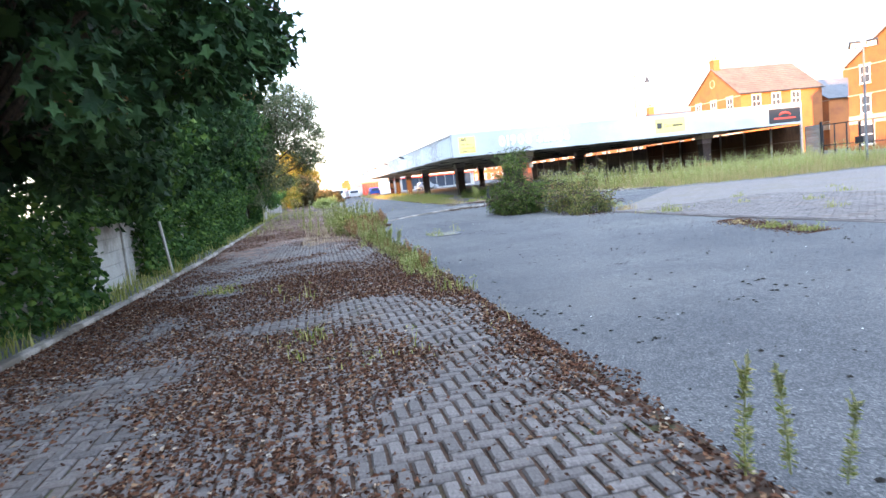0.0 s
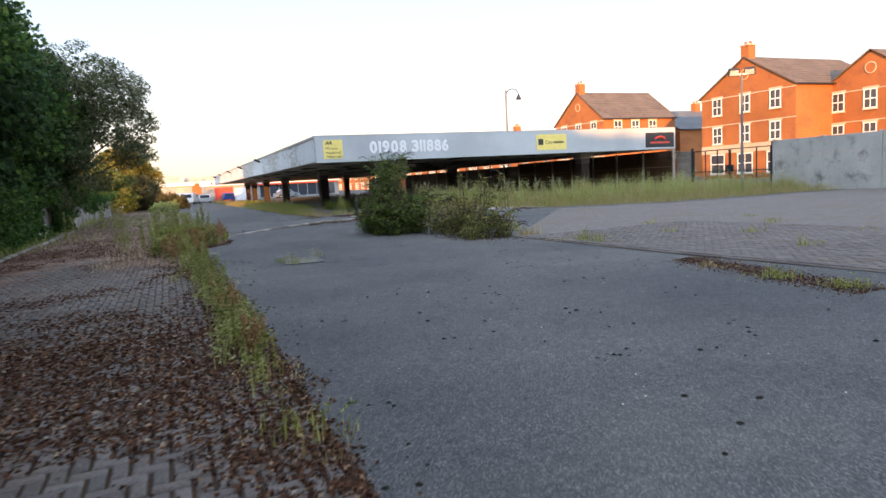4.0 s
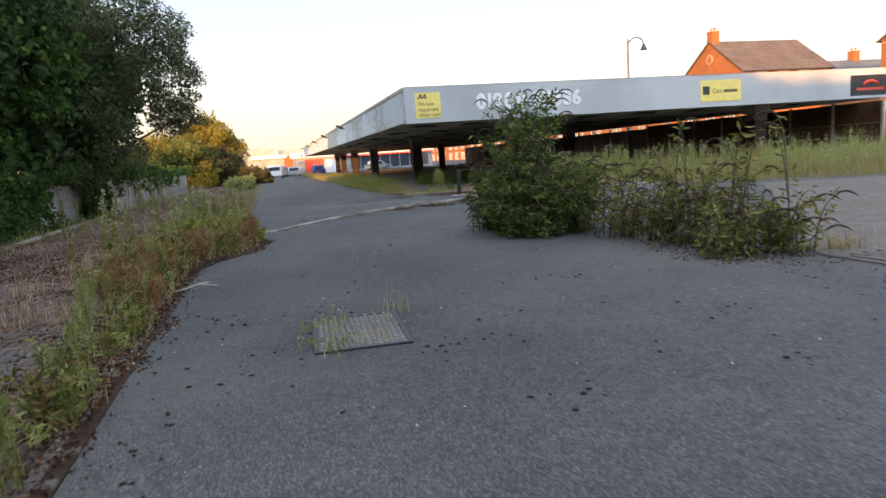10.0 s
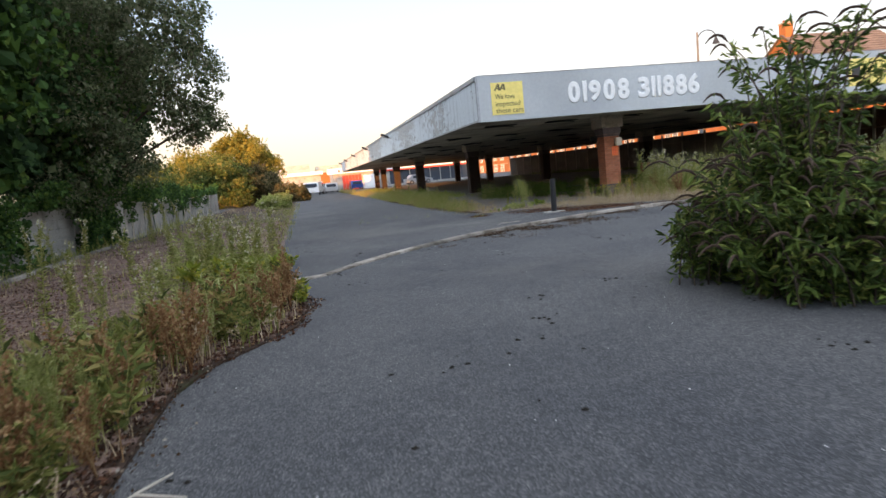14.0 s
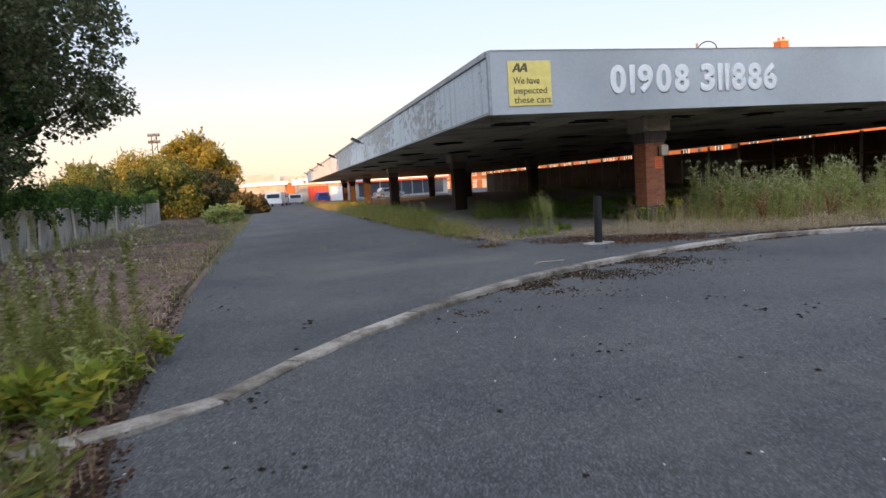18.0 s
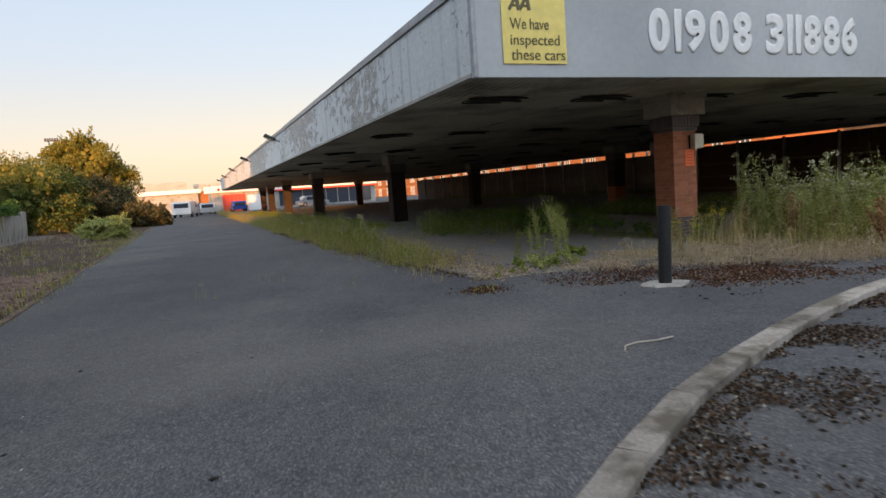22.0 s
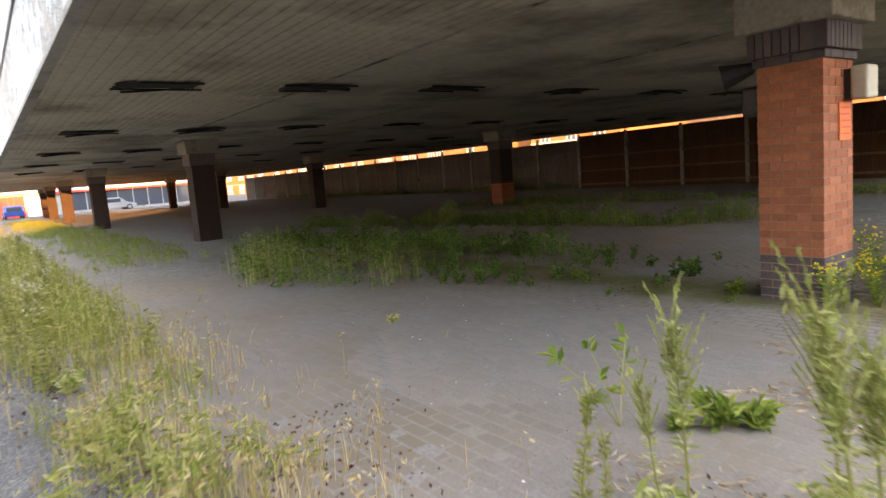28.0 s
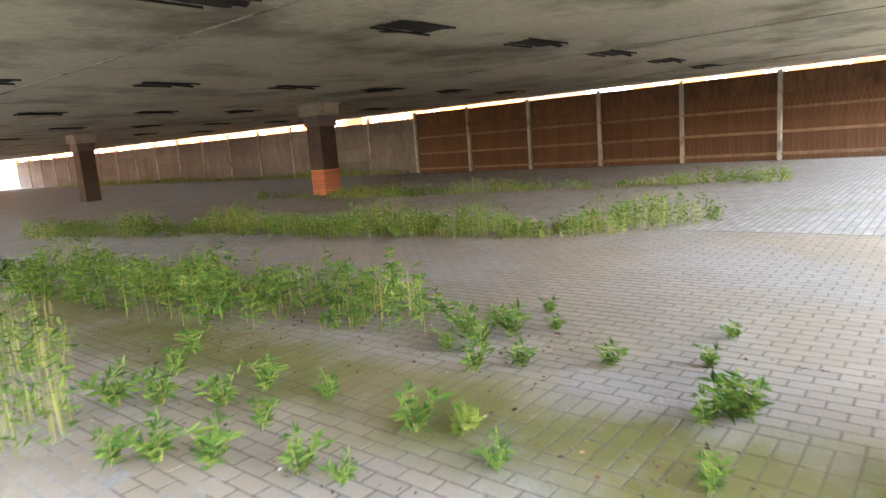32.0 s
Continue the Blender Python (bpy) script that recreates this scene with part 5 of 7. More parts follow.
def tree(name, x, y, height, clumps, count, leaf, mat, label, trunk=0.16, seed=1, category="tree", slim=0.6, fill=0.5, airy=0.0, shoots=0):
    """Trunk and limbs, and a crown of single leaves in uneven clumps; clumps are relative to the foot."""
    t = thing(name, x, y, 0, 0, label, category)
    rng = random.Random(seed)
    nrng = np.random.default_rng(seed)
    bm = bmesh.new()
    limb(bm, rng, (0, 0, 0), Vector((0.05, 0, 1)), height * 0.5, trunk, 1)
    for cx, cy, cz, rx, ry, rz in clumps:
        a = Vector((0, 0, max(0.1, cz - rz * 0.9) * 0.6))
        b = Vector((cx, cy, cz))
        if (b - a).length > 0.3:
            tube(bm, a, b, trunk * 0.38, trunk * 0.1, 6)
    part("trunk", bm, BARK, t, "bare dark trunk and limbs")
    sub = []
    for cx, cy, cz, rx, ry, rz in clumps:
        for _ in range(7 + int(17 * airy)):
            u = nrng.normal(size=3)
            u /= np.linalg.norm(u)
            s = nrng.uniform(0.32, 0.6) * (1 - 0.42 * airy)
            sub.append((cx + u[0] * rx * (0.72 + 0.2 * airy), cy + u[1] * ry * (0.72 + 0.2 * airy), max(0.15, cz + u[2] * rz * (0.72 + 0.2 * airy)), rx * s, ry * s, rz * s))
    pts, out = clump_points(nrng, sub, count)
    keep = pts[:, 2] > 0.03
    items = [leaves_at(pts[keep], leaf, nrng, out[keep] * 0.5, 0.35, slim)]
    if fill:
        core = [(cx, cy, cz, rx * 0.72, ry * 0.72, rz * 0.72) for cx, cy, cz, rx, ry, rz in clumps]
        p2, o2 = clump_points(nrng, core, int(count * fill * 0.35))
        k2 = p2[:, 2] > 0.05
        items.append(leaves_at(p2[k2], leaf * 2.2, nrng, None, 0.2, 0.8))
    for _ in range(shoots):
        cx, cy, cz, rx, ry, rz = clumps[nrng.integers(len(clumps))]
        a = nrng.uniform(0, 6.28)
        root = np.array([cx + rx * 0.7 * np.cos(a), cy + ry * 0.7 * np.sin(a), max(0.1, cz + rz * nrng.uniform(0.2, 0.8))])
        way = np.array([np.cos(a) * nrng.uniform(0.1, 0.8), np.sin(a) * nrng.uniform(0.1, 0.8), 1.0]) * nrng.uniform(0.3, 1.0) * min(1.0, height * 0.25)
        u = nrng.uniform(0.05, 1.0, 26)
        items.append(leaves_at(root + way * u[:, None] + nrng.normal(0, leaf * 0.45, (26, 3)) * (1.15 - u)[:, None], leaf * 0.9, nrng, np.tile(way, (26, 1)), 0.1, 0.4))
    v, f = joined(items)
    raw("crown", v, f, mat, t, "crown of many small leaves")
    return t


# the overgrown row along the west fence, its unseen south end added to block sun
hedge = random.Random(21)
y = -26.0
k = 0
while y < 47:
    near = -4 < y < 26
    cl = []
    for j in range(5):
        cl.append((hedge.uniform(-0.2, 1.3), hedge.uniform(-1.8, 1.8), hedge.uniform(2.2, 3.5), hedge.uniform(0.5, 1.2), hedge.uniform(0.6, 1.4), hedge.uniform(0.45, 0.95)))
    for j in range(6):
        cl.append((hedge.uniform(-1.2, 1.2), hedge.uniform(-2.0, 2.0), hedge.uniform(3.6, 6.0), hedge.uniform(1.5, 2.2), 2.0, hedge.uniform(1.3, 1.8)))
    for j in range(5):
        cl.append((hedge.uniform(-1.8, 0.6), hedge.uniform(-2.0, 2.0), hedge.uniform(6.5, 9.6), hedge.uniform(1.4, 2.1), 2.0, hedge.uniform(1.2, 1.8)))
    # trees south of y 14 have their shade painted in by darker leaves
    tree("tree", -5.0 + hedge.uniform(-0.3, 0.3), y, 9.5, cl, 24000 if near else 13000, 0.18 if near else 0.21, LEAF_SHADED if y < 14 else LEAF_DARK if k % 2 else LEAF,
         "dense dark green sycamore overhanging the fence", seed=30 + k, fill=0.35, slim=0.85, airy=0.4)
    y += 3.7
    k += 1
# a sycamore with hanging boughs over the paving
SYC = [(2.5, -2.8, 3.3, 1.0, 1.4, 1.1), (3.1, -1.0, 3.8, 1.1, 1.5, 1.3), (3.4, 0.8, 4.2, 1.15, 1.5, 1.35), (3.3, 2.6, 4.5, 1.0, 1.4, 1.3), (2.9, -2.4, 5.2, 1.4, 1.6, 1.3), (3.4, 0.2, 5.9, 1.4, 1.7, 1.4), (3.3, 2.6, 6.0, 1.2, 1.5, 1.3), (1.6, 1.0, 2.6, 0.9, 1.6, 0.9), (1.6, -1.0, 5.2, 1.3, 2.4, 1.6)]
syc = thing("tree", -4.4, 8.2, 0, 0, "sycamore with large lobed leaves hanging over the paving", "tree")
syc_rng = np.random.default_rng(27)
bm = bmesh.new()
tube(bm, (0, 0, 0), (0.2, 0.1, 3.2), 0.2, 0.14, 10)
for cx, cy, cz, rx, ry, rz in SYC:
    sweep(bm, [(0.1, 0.05, 1.8), (cx * 0.5, cy * 0.45, cz * 0.72 + 0.5), (cx, cy, cz + 0.3), (cx + rx * 0.8, cy + ry * 0.2, cz - rz * 0.2)], [0.07, 0.05, 0.03, 0.01], 6)
part("trunk", bm, BARK, syc, "dark trunk and boughs")
sub = []
for cx, cy, cz, rx, ry, rz in SYC:
    for _ in range(12):
        u = syc_rng.normal(size=3)
        u /= np.linalg.norm(u)
        k = syc_rng.uniform(0.25, 0.45)
        sub.append((cx + u[0] * rx * 0.75, cy + u[1] * ry * 0.75, cz + u[2] * rz * 0.75, rx * k, ry * k, rz * k))
pts, out = clump_points(syc_rng, sub, 15000)
v, f = lobed_leaves(pts, 0.19, syc_rng, out * 0.7)
raw("crown", v, f, LEAF_DARK, syc, "crown of large dark lobed leaves")
pts, out = clump_points(syc_rng, sub[:30], 26)
v, f = leaves_at(np.repeat(pts, 14, 0) + syc_rng.normal(0, 0.045, (364, 3)), 0.04, syc_rng, None, 0.5, 0.4)
tagged(raw("seed_keys", v, f, RUST, syc, "hanging clusters of brown winged seeds"), kind="stuff")
tree("tree", -4.15, 41.0, 10.0, [(0.6, -2, 3.4, 2.4, 2.6, 2.0), (2.3, -1.0, 4.6, 2.2, 2.4, 1.7), (0.3, 0, 6.6, 2.6, 2.8, 2.0), (2.6, -1.6, 6.4, 1.7, 2.0, 1.4), (-1, 0.8, 7.6, 2.2, 2.4, 1.5), (3.7, -2.0, 4.8, 1.3, 1.6, 1.0), (3.2, -2.4, 6.4, 1.5, 1.6, 1.3), (2.0, -2.4, 7.5, 1.7, 1.8, 1.2), (3.9, -1.5, 3.6, 0.9, 1.2, 0.6)],
     50000, 0.10, LEAF_PURPLE, "tall airy tree with small grey-green leaves", trunk=0.22, seed=77, fill=0.08, airy=1.0)
tree("tree", -3.4, 90.0, 7.0, [(0, 0, 2.6, 3.0, 2.6, 2.4), (0.8, -1, 5.0, 2.0, 2.0, 1.8), (-1.4, 0.5, 5.8, 1.7, 1.6, 1.3), (2.3, 0, 3.4, 1.7, 1.6, 1.9), (0.2, -0.5, 6.9, 0.9, 0.9, 0.7), (-3.0, -1, 3.6, 2.0, 2.0, 2.0), (1.2, -2, 1.6, 2.4, 2.0, 1.5), (-0.6, -1, 6.7, 0.7, 0.7, 0.5), (2.0, -0.5, 5.0, 0.9, 0.9, 0.8)],
     34000, 0.2, LEAF_GOLD, "olive tree touched by evening sun", seed=78, fill=0.25, airy=0.8, shoots=90)
for i, (x, y, r, h, m, lab) in enumerate(((-5.0, 79, 3.0, 5.0, LEAF_OLIVE, "olive-green thicket beside the drive"), (-8.5, 86, 3.4, 5.8, LEAF_GOLD, "green thicket behind the fence"), (-3.0, 83, 2.8, 4.2, LEAF_BROWN, "brownish thicket at the drive's edge"), (-1.0, 86, 2.2, 3.2, LEAF_BROWN, "dark scrub at the drive's edge"),
                                          (1.4, 80, 1.7, 1.9, LEAF_BROWN, "low dark bush at the drive's edge"), (0.9, 62.5, 1.3, 1.15, PLUME, "pale grey-green bush growing through the paving"), (-6.7, 66, 1.9, 3.0, LEAF_DARK, "ivy mound over the concrete fence"), (-6.1, 58, 1.6, 2.6, LEAF_DARK, "ivy mound over the concrete fence"), (-5.9, 52, 1.5, 2.6, LEAF, "ivy and bramble over the concrete fence"), (-9, 74, 3.0, 4.6, LEAF_OLIVE, "green thicket behind the fence"),
                                          (-7, 100, 3.2, 6.0, LEAF_GOLD, "olive-green thicket by the drive's far end"), (-10, 112, 4.0, 6.5, LEAF_GOLD, "far thicket lit by the low sun"))):
    c = random.Random(i + 50)
    cl = [(c.uniform(-0.5, 0.5) * r, c.uniform(-0.6, 0.6) * r, h * c.uniform(0.14, 0.72), r * c.uniform(0.35, 0.65), r * c.uniform(0.4, 0.7), h * c.uniform(0.16, 0.32)) for _ in range(13)]
    tree("bush", x, y, h, cl, 12000, 0.12 if y < 70 else 0.19, m, lab, trunk=0.08, seed=90 + i, category="bush", fill=0.3, airy=0.8, shoots=110)


# ---- ivy over the west fence ----
def field(x, y, scale, seed=0.0):
    return np.array([noise.noise(Vector((a * scale + seed, b * scale - seed, seed))) for a, b in zip(x, y)])


iv = np.random.default_rng(40)
pv = np.column_stack([iv.uniform(-4.2, -3.7, 84000), iv.uniform(-6, 66, 84000), iv.uniform(0.05, 2.1, 84000)])
bulge = np.array([noise.noise(Vector((b * 0.6, c * 0.7, 21.0))) + 0.6 * noise.noise(Vector((b * 1.7, c * 1.5, 31.0))) for a, b, c in pv])
pv[:, 0] += 0.35 * np.clip(pv[:, 2] - 1.2, 0, 1) + 0.55 * np.clip(bulge, -0.2, 1)
top = np.array([1.75 + 0.9 * noise.noise(Vector((b * 0.5, 3.0, 5.0))) + 0.5 * noise.noise(Vector((b * 2.3, 1.0, 7.0))) for a, b, c in pv])
pv = pv[pv[:, 2] < top]
thick = np.array([noise.noise(Vector((b * 0.55, c * 0.8, 3.0))) + 0.5 * noise.noise(Vector((b * 1.9, c * 1.9, 9.0))) for a, b, c in pv])
pv = pv[thick + 0.22 + 0.25 * (pv[:, 2] - 1.0) + 0.45 - 1.7 * sum((pv[:, 1] > a) & (pv[:, 1] < b) for a, b in ((5.5, 8.5), (11.4, 15.6), (18.8, 20.0), (21.4, 22.6), (36, 39.4), (44.3, 46.2), (47.2, 50.4), (51.2, 53.4), (55.4, 57.6), (58.4, 60.6), (61, 70))) * (pv[:, 2] < 1.4) > iv.uniform(-0.1, 0.25, len(pv))]
hang = 0.95 + 0.75 * field(pv[:, 1], 0 * pv[:, 1], 1.3, 2.0) + 0.4 * field(pv[:, 1], 0 * pv[:, 1], 4.0, 5.0)
pv = pv[(pv[:, 1] < 43.5) | (pv[:, 2] > hang)]
pv[:, 0] += np.where(pv[:, 1] > 44, 0.42, 0.0)
v, f = leaves_at(pv, 0.12, iv, np.tile((0.8, 0, -0.3), (len(pv), 1)), 0.2, 0.8)
tagged(raw("ivy", v, f, LEAF), "ivy and bramble hanging over the concrete fence", "ivy", kind="stuff")


# ---- buddleia in the asphalt ----
def buddleia(x, y, stems, label, seed, leaf_count=54, mat=LEAF_BUD):
    """Arching stems set with long leaves, many ending in a dry drooping flower spike."""
    t = thing("buddleia_bush", x, y, 0, 0, label, "bush")
    rng = np.random.default_rng(seed)
    bm, spikes, pts, outs = bmesh.new(), bmesh.new(), [], []
    for (ax, ay), hgt, spread, n in stems:
        for _ in range(n):
            a = rng.uniform(0, 2 * np.pi)
            root = np.array([ax + rng.normal(0, 0.22), ay + rng.normal(0, 0.22), 0.0])
            h, s = hgt * rng.uniform(0.35, 1.0), spread * rng.uniform(0.1, 1.0)
            way = np.array([np.cos(a), np.sin(a), 0])
            line = [root + way * s * (u ** 1.6) + np.array([0, 0, h * (1 - (1 - u) ** 1.7)]) for u in np.linspace(0, 1, 6)]
            sweep(bm, line, [0.010, 0.009, 0.008, 0.007, 0.006, 0.004], 4)
            u = rng.uniform(0.04, 1, leaf_count)
            base = np.array(line)
            k = np.minimum((u * 5).astype(int), 4)
            p = base[k] + (base[k + 1] - base[k]) * (u * 5 - k)[:, None]
            d = rng.normal(size=(leaf_count, 3))
            d[:, 2] *= 0.5
            d /= np.linalg.norm(d, axis=1)[:, None]
            pts.append(p + d * 0.09)
            outs.append(d + way * 0.3)
            if rng.random() < 0.6:
                p0 = Vector(line[-1])
                dv = Vector((way[0] * 0.7, way[1] * 0.7, 0.6)).normalized()
                path = [p0]
                for j in range(5):
                    path.append(path[-1] + dv * 0.065)
                    dv = (dv + Vector((way[0] * 0.15, way[1] * 0.15, -0.42))).normalized()
                sweep(spikes, path, [0.007, 0.016, 0.012, 0.014, 0.009, 0.004], 5)
    tagged(part("stem_growth", bm, BARK, t, "thin brown stems"), kind="stuff")
    v, f = leaves_at(np.concatenate(pts), 0.125, rng, np.concatenate(outs) * 1.6, 0.35, 0.27)
    raw("leaves", v, f, mat, t, "long pointed leaves")
    tagged(part("flower_growth", spikes, FLOWER_DRY, t, "dry brown drooping flower spikes"), kind="stuff")
    return t


buddleia(7.55, 23.95, [((-0.1, 0), 2.55, 0.8, 85), ((-0.25, -0.2), 1.25, 0.9, 115), ((0.5, -0.5), 1.15, 0.95, 100), ((0.1, 0.5), 1.3, 0.9, 60), ((-0.1, -0.6), 1.0, 0.8, 75), ((0.7, 0.3), 1.3, 0.8, 50), ((-0.5, 0.8), 0.85, 0.5, 40)], "tall buddleia bush breaking through the asphalt", 5)
buddleia(8.95, 20.6, [((0, 0.1), 1.1, 0.65, 30), ((0.1, -1.0), 0.75, 0.5, 26), ((-0.3, 0.8), 1.1, 0.7, 34), ((-0.45, 1.7), 1.05, 0.6, 30), ((0.1, -0.5), 1.75, 0.4, 9), ((-0.2, 0.3), 1.8, 0.45, 8), ((-0.35, -0.8), 0.7, 0.5, 22)], "straggling half-dry buddleia bush with bare seeding stems", 6, 26, LEAF_DRY)


# ---- grass and weeds ----
def scatter(rng, n, x0, x1, y0, y1, mask=None):
    p = np.column_stack([rng.uniform(x0, x1, n), rng.uniform(y0, y1, n)])
    return p if mask is None else p[mask(p)]


def inside(p, poly):
    x, y = p[:, 0], p[:, 1]
    ok = np.zeros(len(p), bool)
    for (x0, y0), (x1, y1) in zip(poly, poly[1:] + poly[:1]):
        c = (y0 > y) != (y1 > y)
        ok ^= c & (x < (x1 - x0) * (y - y0) / (y1 - y0 + 1e-12) + x0)
    return ok


def grass_patch(name, xy, height, width, mat, label, z=0.02, seed=1, lean=0.45, heads=0.0):
    rng = np.random.default_rng(seed)
    clump = np.clip(0.52 + 0.95 * field(xy[:, 0], xy[:, 1], 1.1, seed * 1.7) + 0.75 * field(xy[:, 0], xy[:, 1], 3.2, seed * 0.9), 0.08, 1.4)
    keep = rng.random(len(xy)) < clump + 0.12
    xy, clump = xy[keep], clump[keep]
    tall = height(xy) if callable(height) else height
    hs = tall * clump * rng.uniform(0.35, 1.15, len(xy))
    height = float(np.mean(tall))
    items = [blades(rng, xy, z, hs, width, lean)]
    if heads:
        n = int(len(xy) * heads)
        which = rng.choice(len(xy), n)
        pick = xy[which]
        h = np.maximum(hs[which], 0.5 * height * clump[which]) * rng.uniform(0.95, 1.3, n)
        items.append(blades(rng, pick, z, h, width * 0.5, 0.1))
        for _ in range(5):
            q = np.column_stack([pick + rng.normal(0, 0.025, (n, 2)), z + h * rng.uniform(0.8, 1.0, n)])
            items.append(leaves_at(q, 0.034, rng, None, -0.4, 0.35))
    v, f = joined(items)
    return tagged(raw(name, v, f, mat), label, "grass", kind="stuff")


R = np.random.default_rng(11)
# strip along the paving's edge
n1 = scatter(R, 9000, 0.6, 2.7, 4, 27.5)
off1 = west_edge(n1[:, 1]) - n1[:, 0]
tuft1 = field(n1[:, 0], n1[:, 1], 0.85, 12.0) + 0.6 * field(n1[:, 0], n1[:, 1], 2.6, 4.0)
ok1 = (off1 > 0.02) & ((n1[:, 1] < 20.5) | (R.random(len(n1)) < 0.4)) & (tuft1 > 0.02 + 0.55 * np.clip((9.0 - n1[:, 1]) / 3, 0, 1)) & (R.random(len(n1)) < np.exp(-((off1 - 0.2) / (0.22 + 0.35 * (n1[:, 1] > 20.5))) ** 2) * np.clip((n1[:, 1] - 4) / 9, 0.05, 1))
grass_patch("grass_strip", n1[ok1], lambda p: 0.2 + 0.2 * np.clip((p[:, 1] - 10) / 8, 0, 1), 0.008, GRASS, "green grass growing along the paving's edge", seed=2, heads=0.12)
n2 = scatter(R, 11000, 0.2, 2.7, 4, 27.8)
off2 = west_edge(n2[:, 1]) - n2[:, 0]
tuft2 = field(n2[:, 0], n2[:, 1], 0.8, 31.0) + 0.6 * field(n2[:, 0], n2[:, 1], 2.4, 9.0)
ok2 = (off2 > 0.0) & ((n2[:, 1] < 20.5) | (R.random(len(n2)) < 0.4)) & (tuft2 > 0.05) & (R.random(len(n2)) < np.exp(-((off2 - 0.2) / (0.25 + 0.45 * (n2[:, 1] > 21))) ** 2) * np.clip((n2[:, 1] - 3) / 10, 0.06, 1))
grass_patch("dry_grass_strip", n2[ok2], lambda p: 0.2 + 0.22 * np.clip((p[:, 1] - 10) / 8, 0, 1), 0.006, STRAW, "dry straw-coloured grass along the paving's edge", seed=3, heads=0.3)
n4 = scatter(R, 4500, 0.2, 2.7, 9, 27.8)
off4 = west_edge(n4[:, 1]) - n4[:, 0]
ok4 = (off4 > 0.0) & ((n4[:, 1] < 20.5) | (R.random(len(n4)) < 0.4)) & (field(n4[:, 0], n4[:, 1], 1.0, 17.0) + 0.6 * field(n4[:, 0], n4[:, 1], 2.8, 6.0) > 0.12) & (R.random(len(n4)) < np.exp(-((off4 - 0.22) / (0.22 + 0.4 * (n4[:, 1] > 21))) ** 2))
grass_patch("dock_stalks", n4[ok4], lambda p: 0.24 + 0.2 * np.clip((p[:, 1] - 17) / 4, 0, 1), 0.006, RUST, "rusty brown dock and dry stalks", seed=5, heads=0.6)
n7 = scatter(R, 11000, -3.2, 2.1, 27, 62, lambda p: (field(p[:, 0], p[:, 1], 0.5, 8.0) > 0.05) | (p[:, 0] < -2.6) | ((p[:, 0] > 1.6) & (R.random(len(p)) < 0.6)))
grass_patch("verge_turf", n7, 0.2, 0.014, GRASS, "patchy short grass on the old paving", seed=33)
n9 = scatter(R, 4200, -0.6, 2.6, 19.5, 28.0, lambda p: (p[:, 0] < west_edge(p[:, 1]) - 0.03) & (field(p[:, 0], p[:, 1], 0.9, 14.0) > -0.05))
grass_patch("verge_straw", n9, 0.36, 0.008, HAY, "bleached pinkish straw standing among the verge weeds", seed=36, lean=0.5, heads=0.4)
n8 = scatter(R, 1500, 0.9, 2.3, 28.4, 31.2, lambda p: (R.random(len(p)) < np.exp(-((p[:, 0] - 1.75) / 0.4) ** 2)) & (p[:, 1] > kerb_y(p[:, 0]) + 0.2))
grass_patch("kerb_end_grass", n8, 0.6, 0.008, GRASS, "tall yellow-green grass clump behind the kerb's end", seed=35, heads=0.25)
# foot of the west fence
n5 = scatter(R, 7000, -4.2, -3.3, -2, 60)
grass_patch("verge_grass", n5, 0.42, 0.014, GRASS, "green grass at the foot of the ivy", seed=6)
n5 = scatter(R, 8000, -3.3, 2.1, 28, 72, lambda p: (field(p[:, 0], p[:, 1], 0.35, 3.0) > 0.0) | (p[:, 0] < -2.2))
grass_patch("paving_grass", n5, 0.2, 0.012, HAY, "sparse dry grass on the old paving", seed=7, heads=0.2)
n5 = scatter(R, 2500, 1.3, 2.3, 30, 72)
grass_patch("drive_edge_grass", n5, 0.18, 0.012, GRASS, "short grass along the drive's edging", seed=8)
# meadow band before the canopy
BAND = [(9.4, 37.3), (11.5, 36.1), (13.2, 34.7), (14.8, 34.3), (16.4, 32.6), (17.9, 29.8), (21.8, 27.0), (32.6, 26.3), (32.6, 38.6), (14.4, 38.8), (12.0, 38.4)]
FRONT = np.array([(8.0, 37.4), (9.4, 37.35), (11.5, 36.4), (13.2, 34.7), (14.8, 34.3), (16.4, 32.6), (17.9, 29.8), (21.8, 27.0), (32.6, 26.3)])


def depth_in(p):
    """How far a place lies behind the meadow's front edge."""
    return p[:, 1] - np.interp(p[:, 0], FRONT[:, 0], FRONT[:, 1])


b1 = scatter(R, 60000, 9, 33, 26, 39)
b1 = b1[inside(b1, BAND)]
b1 = b1[R.random(len(b1)) < np.clip(0.15 + depth_in(b1) / 2.2, 0, 1) * np.where(b1[:, 0] < 13, 0.35, 1)]
grass_patch("meadow_grass", b1, lambda p: 0.28 + 0.5 * np.clip(depth_in(p) / 2.5, 0, 1), 0.010, GRASS, "tall green grass and weeds before the canopy", seed=9, heads=0.12)
b2 = scatter(R, 60000, 9, 33, 26, 39)
b2 = b2[inside(b2, BAND)]
b2 = b2[R.random(len(b2)) < np.where(b2[:, 0] < 12.5, 0.5, 1)]
grass_patch("meadow_straw", b2, lambda p: 0.24 + 0.52 * np.clip(depth_in(p) / 3, 0, 1), 0.008, STRAW, "dry straw-coloured grass before the canopy", seed=10, heads=0.3)
b3 = scatter(R, 60000, 7.9, 15, 34.2, 38.9)
b3 = b3[inside(b3, [(8.0, 37.1), (9.4, 37.0), (11.5, 35.9), (13.2, 34.5), (15, 34.2), (15, 36), (12, 37.2), (9.6, 37.9), (8.7, 38.6), (8.0, 38.9)])]
b3 = b3[R.random(len(b3)) < np.where(b3[:, 0] < 9.3, 0.1, 0.7)]
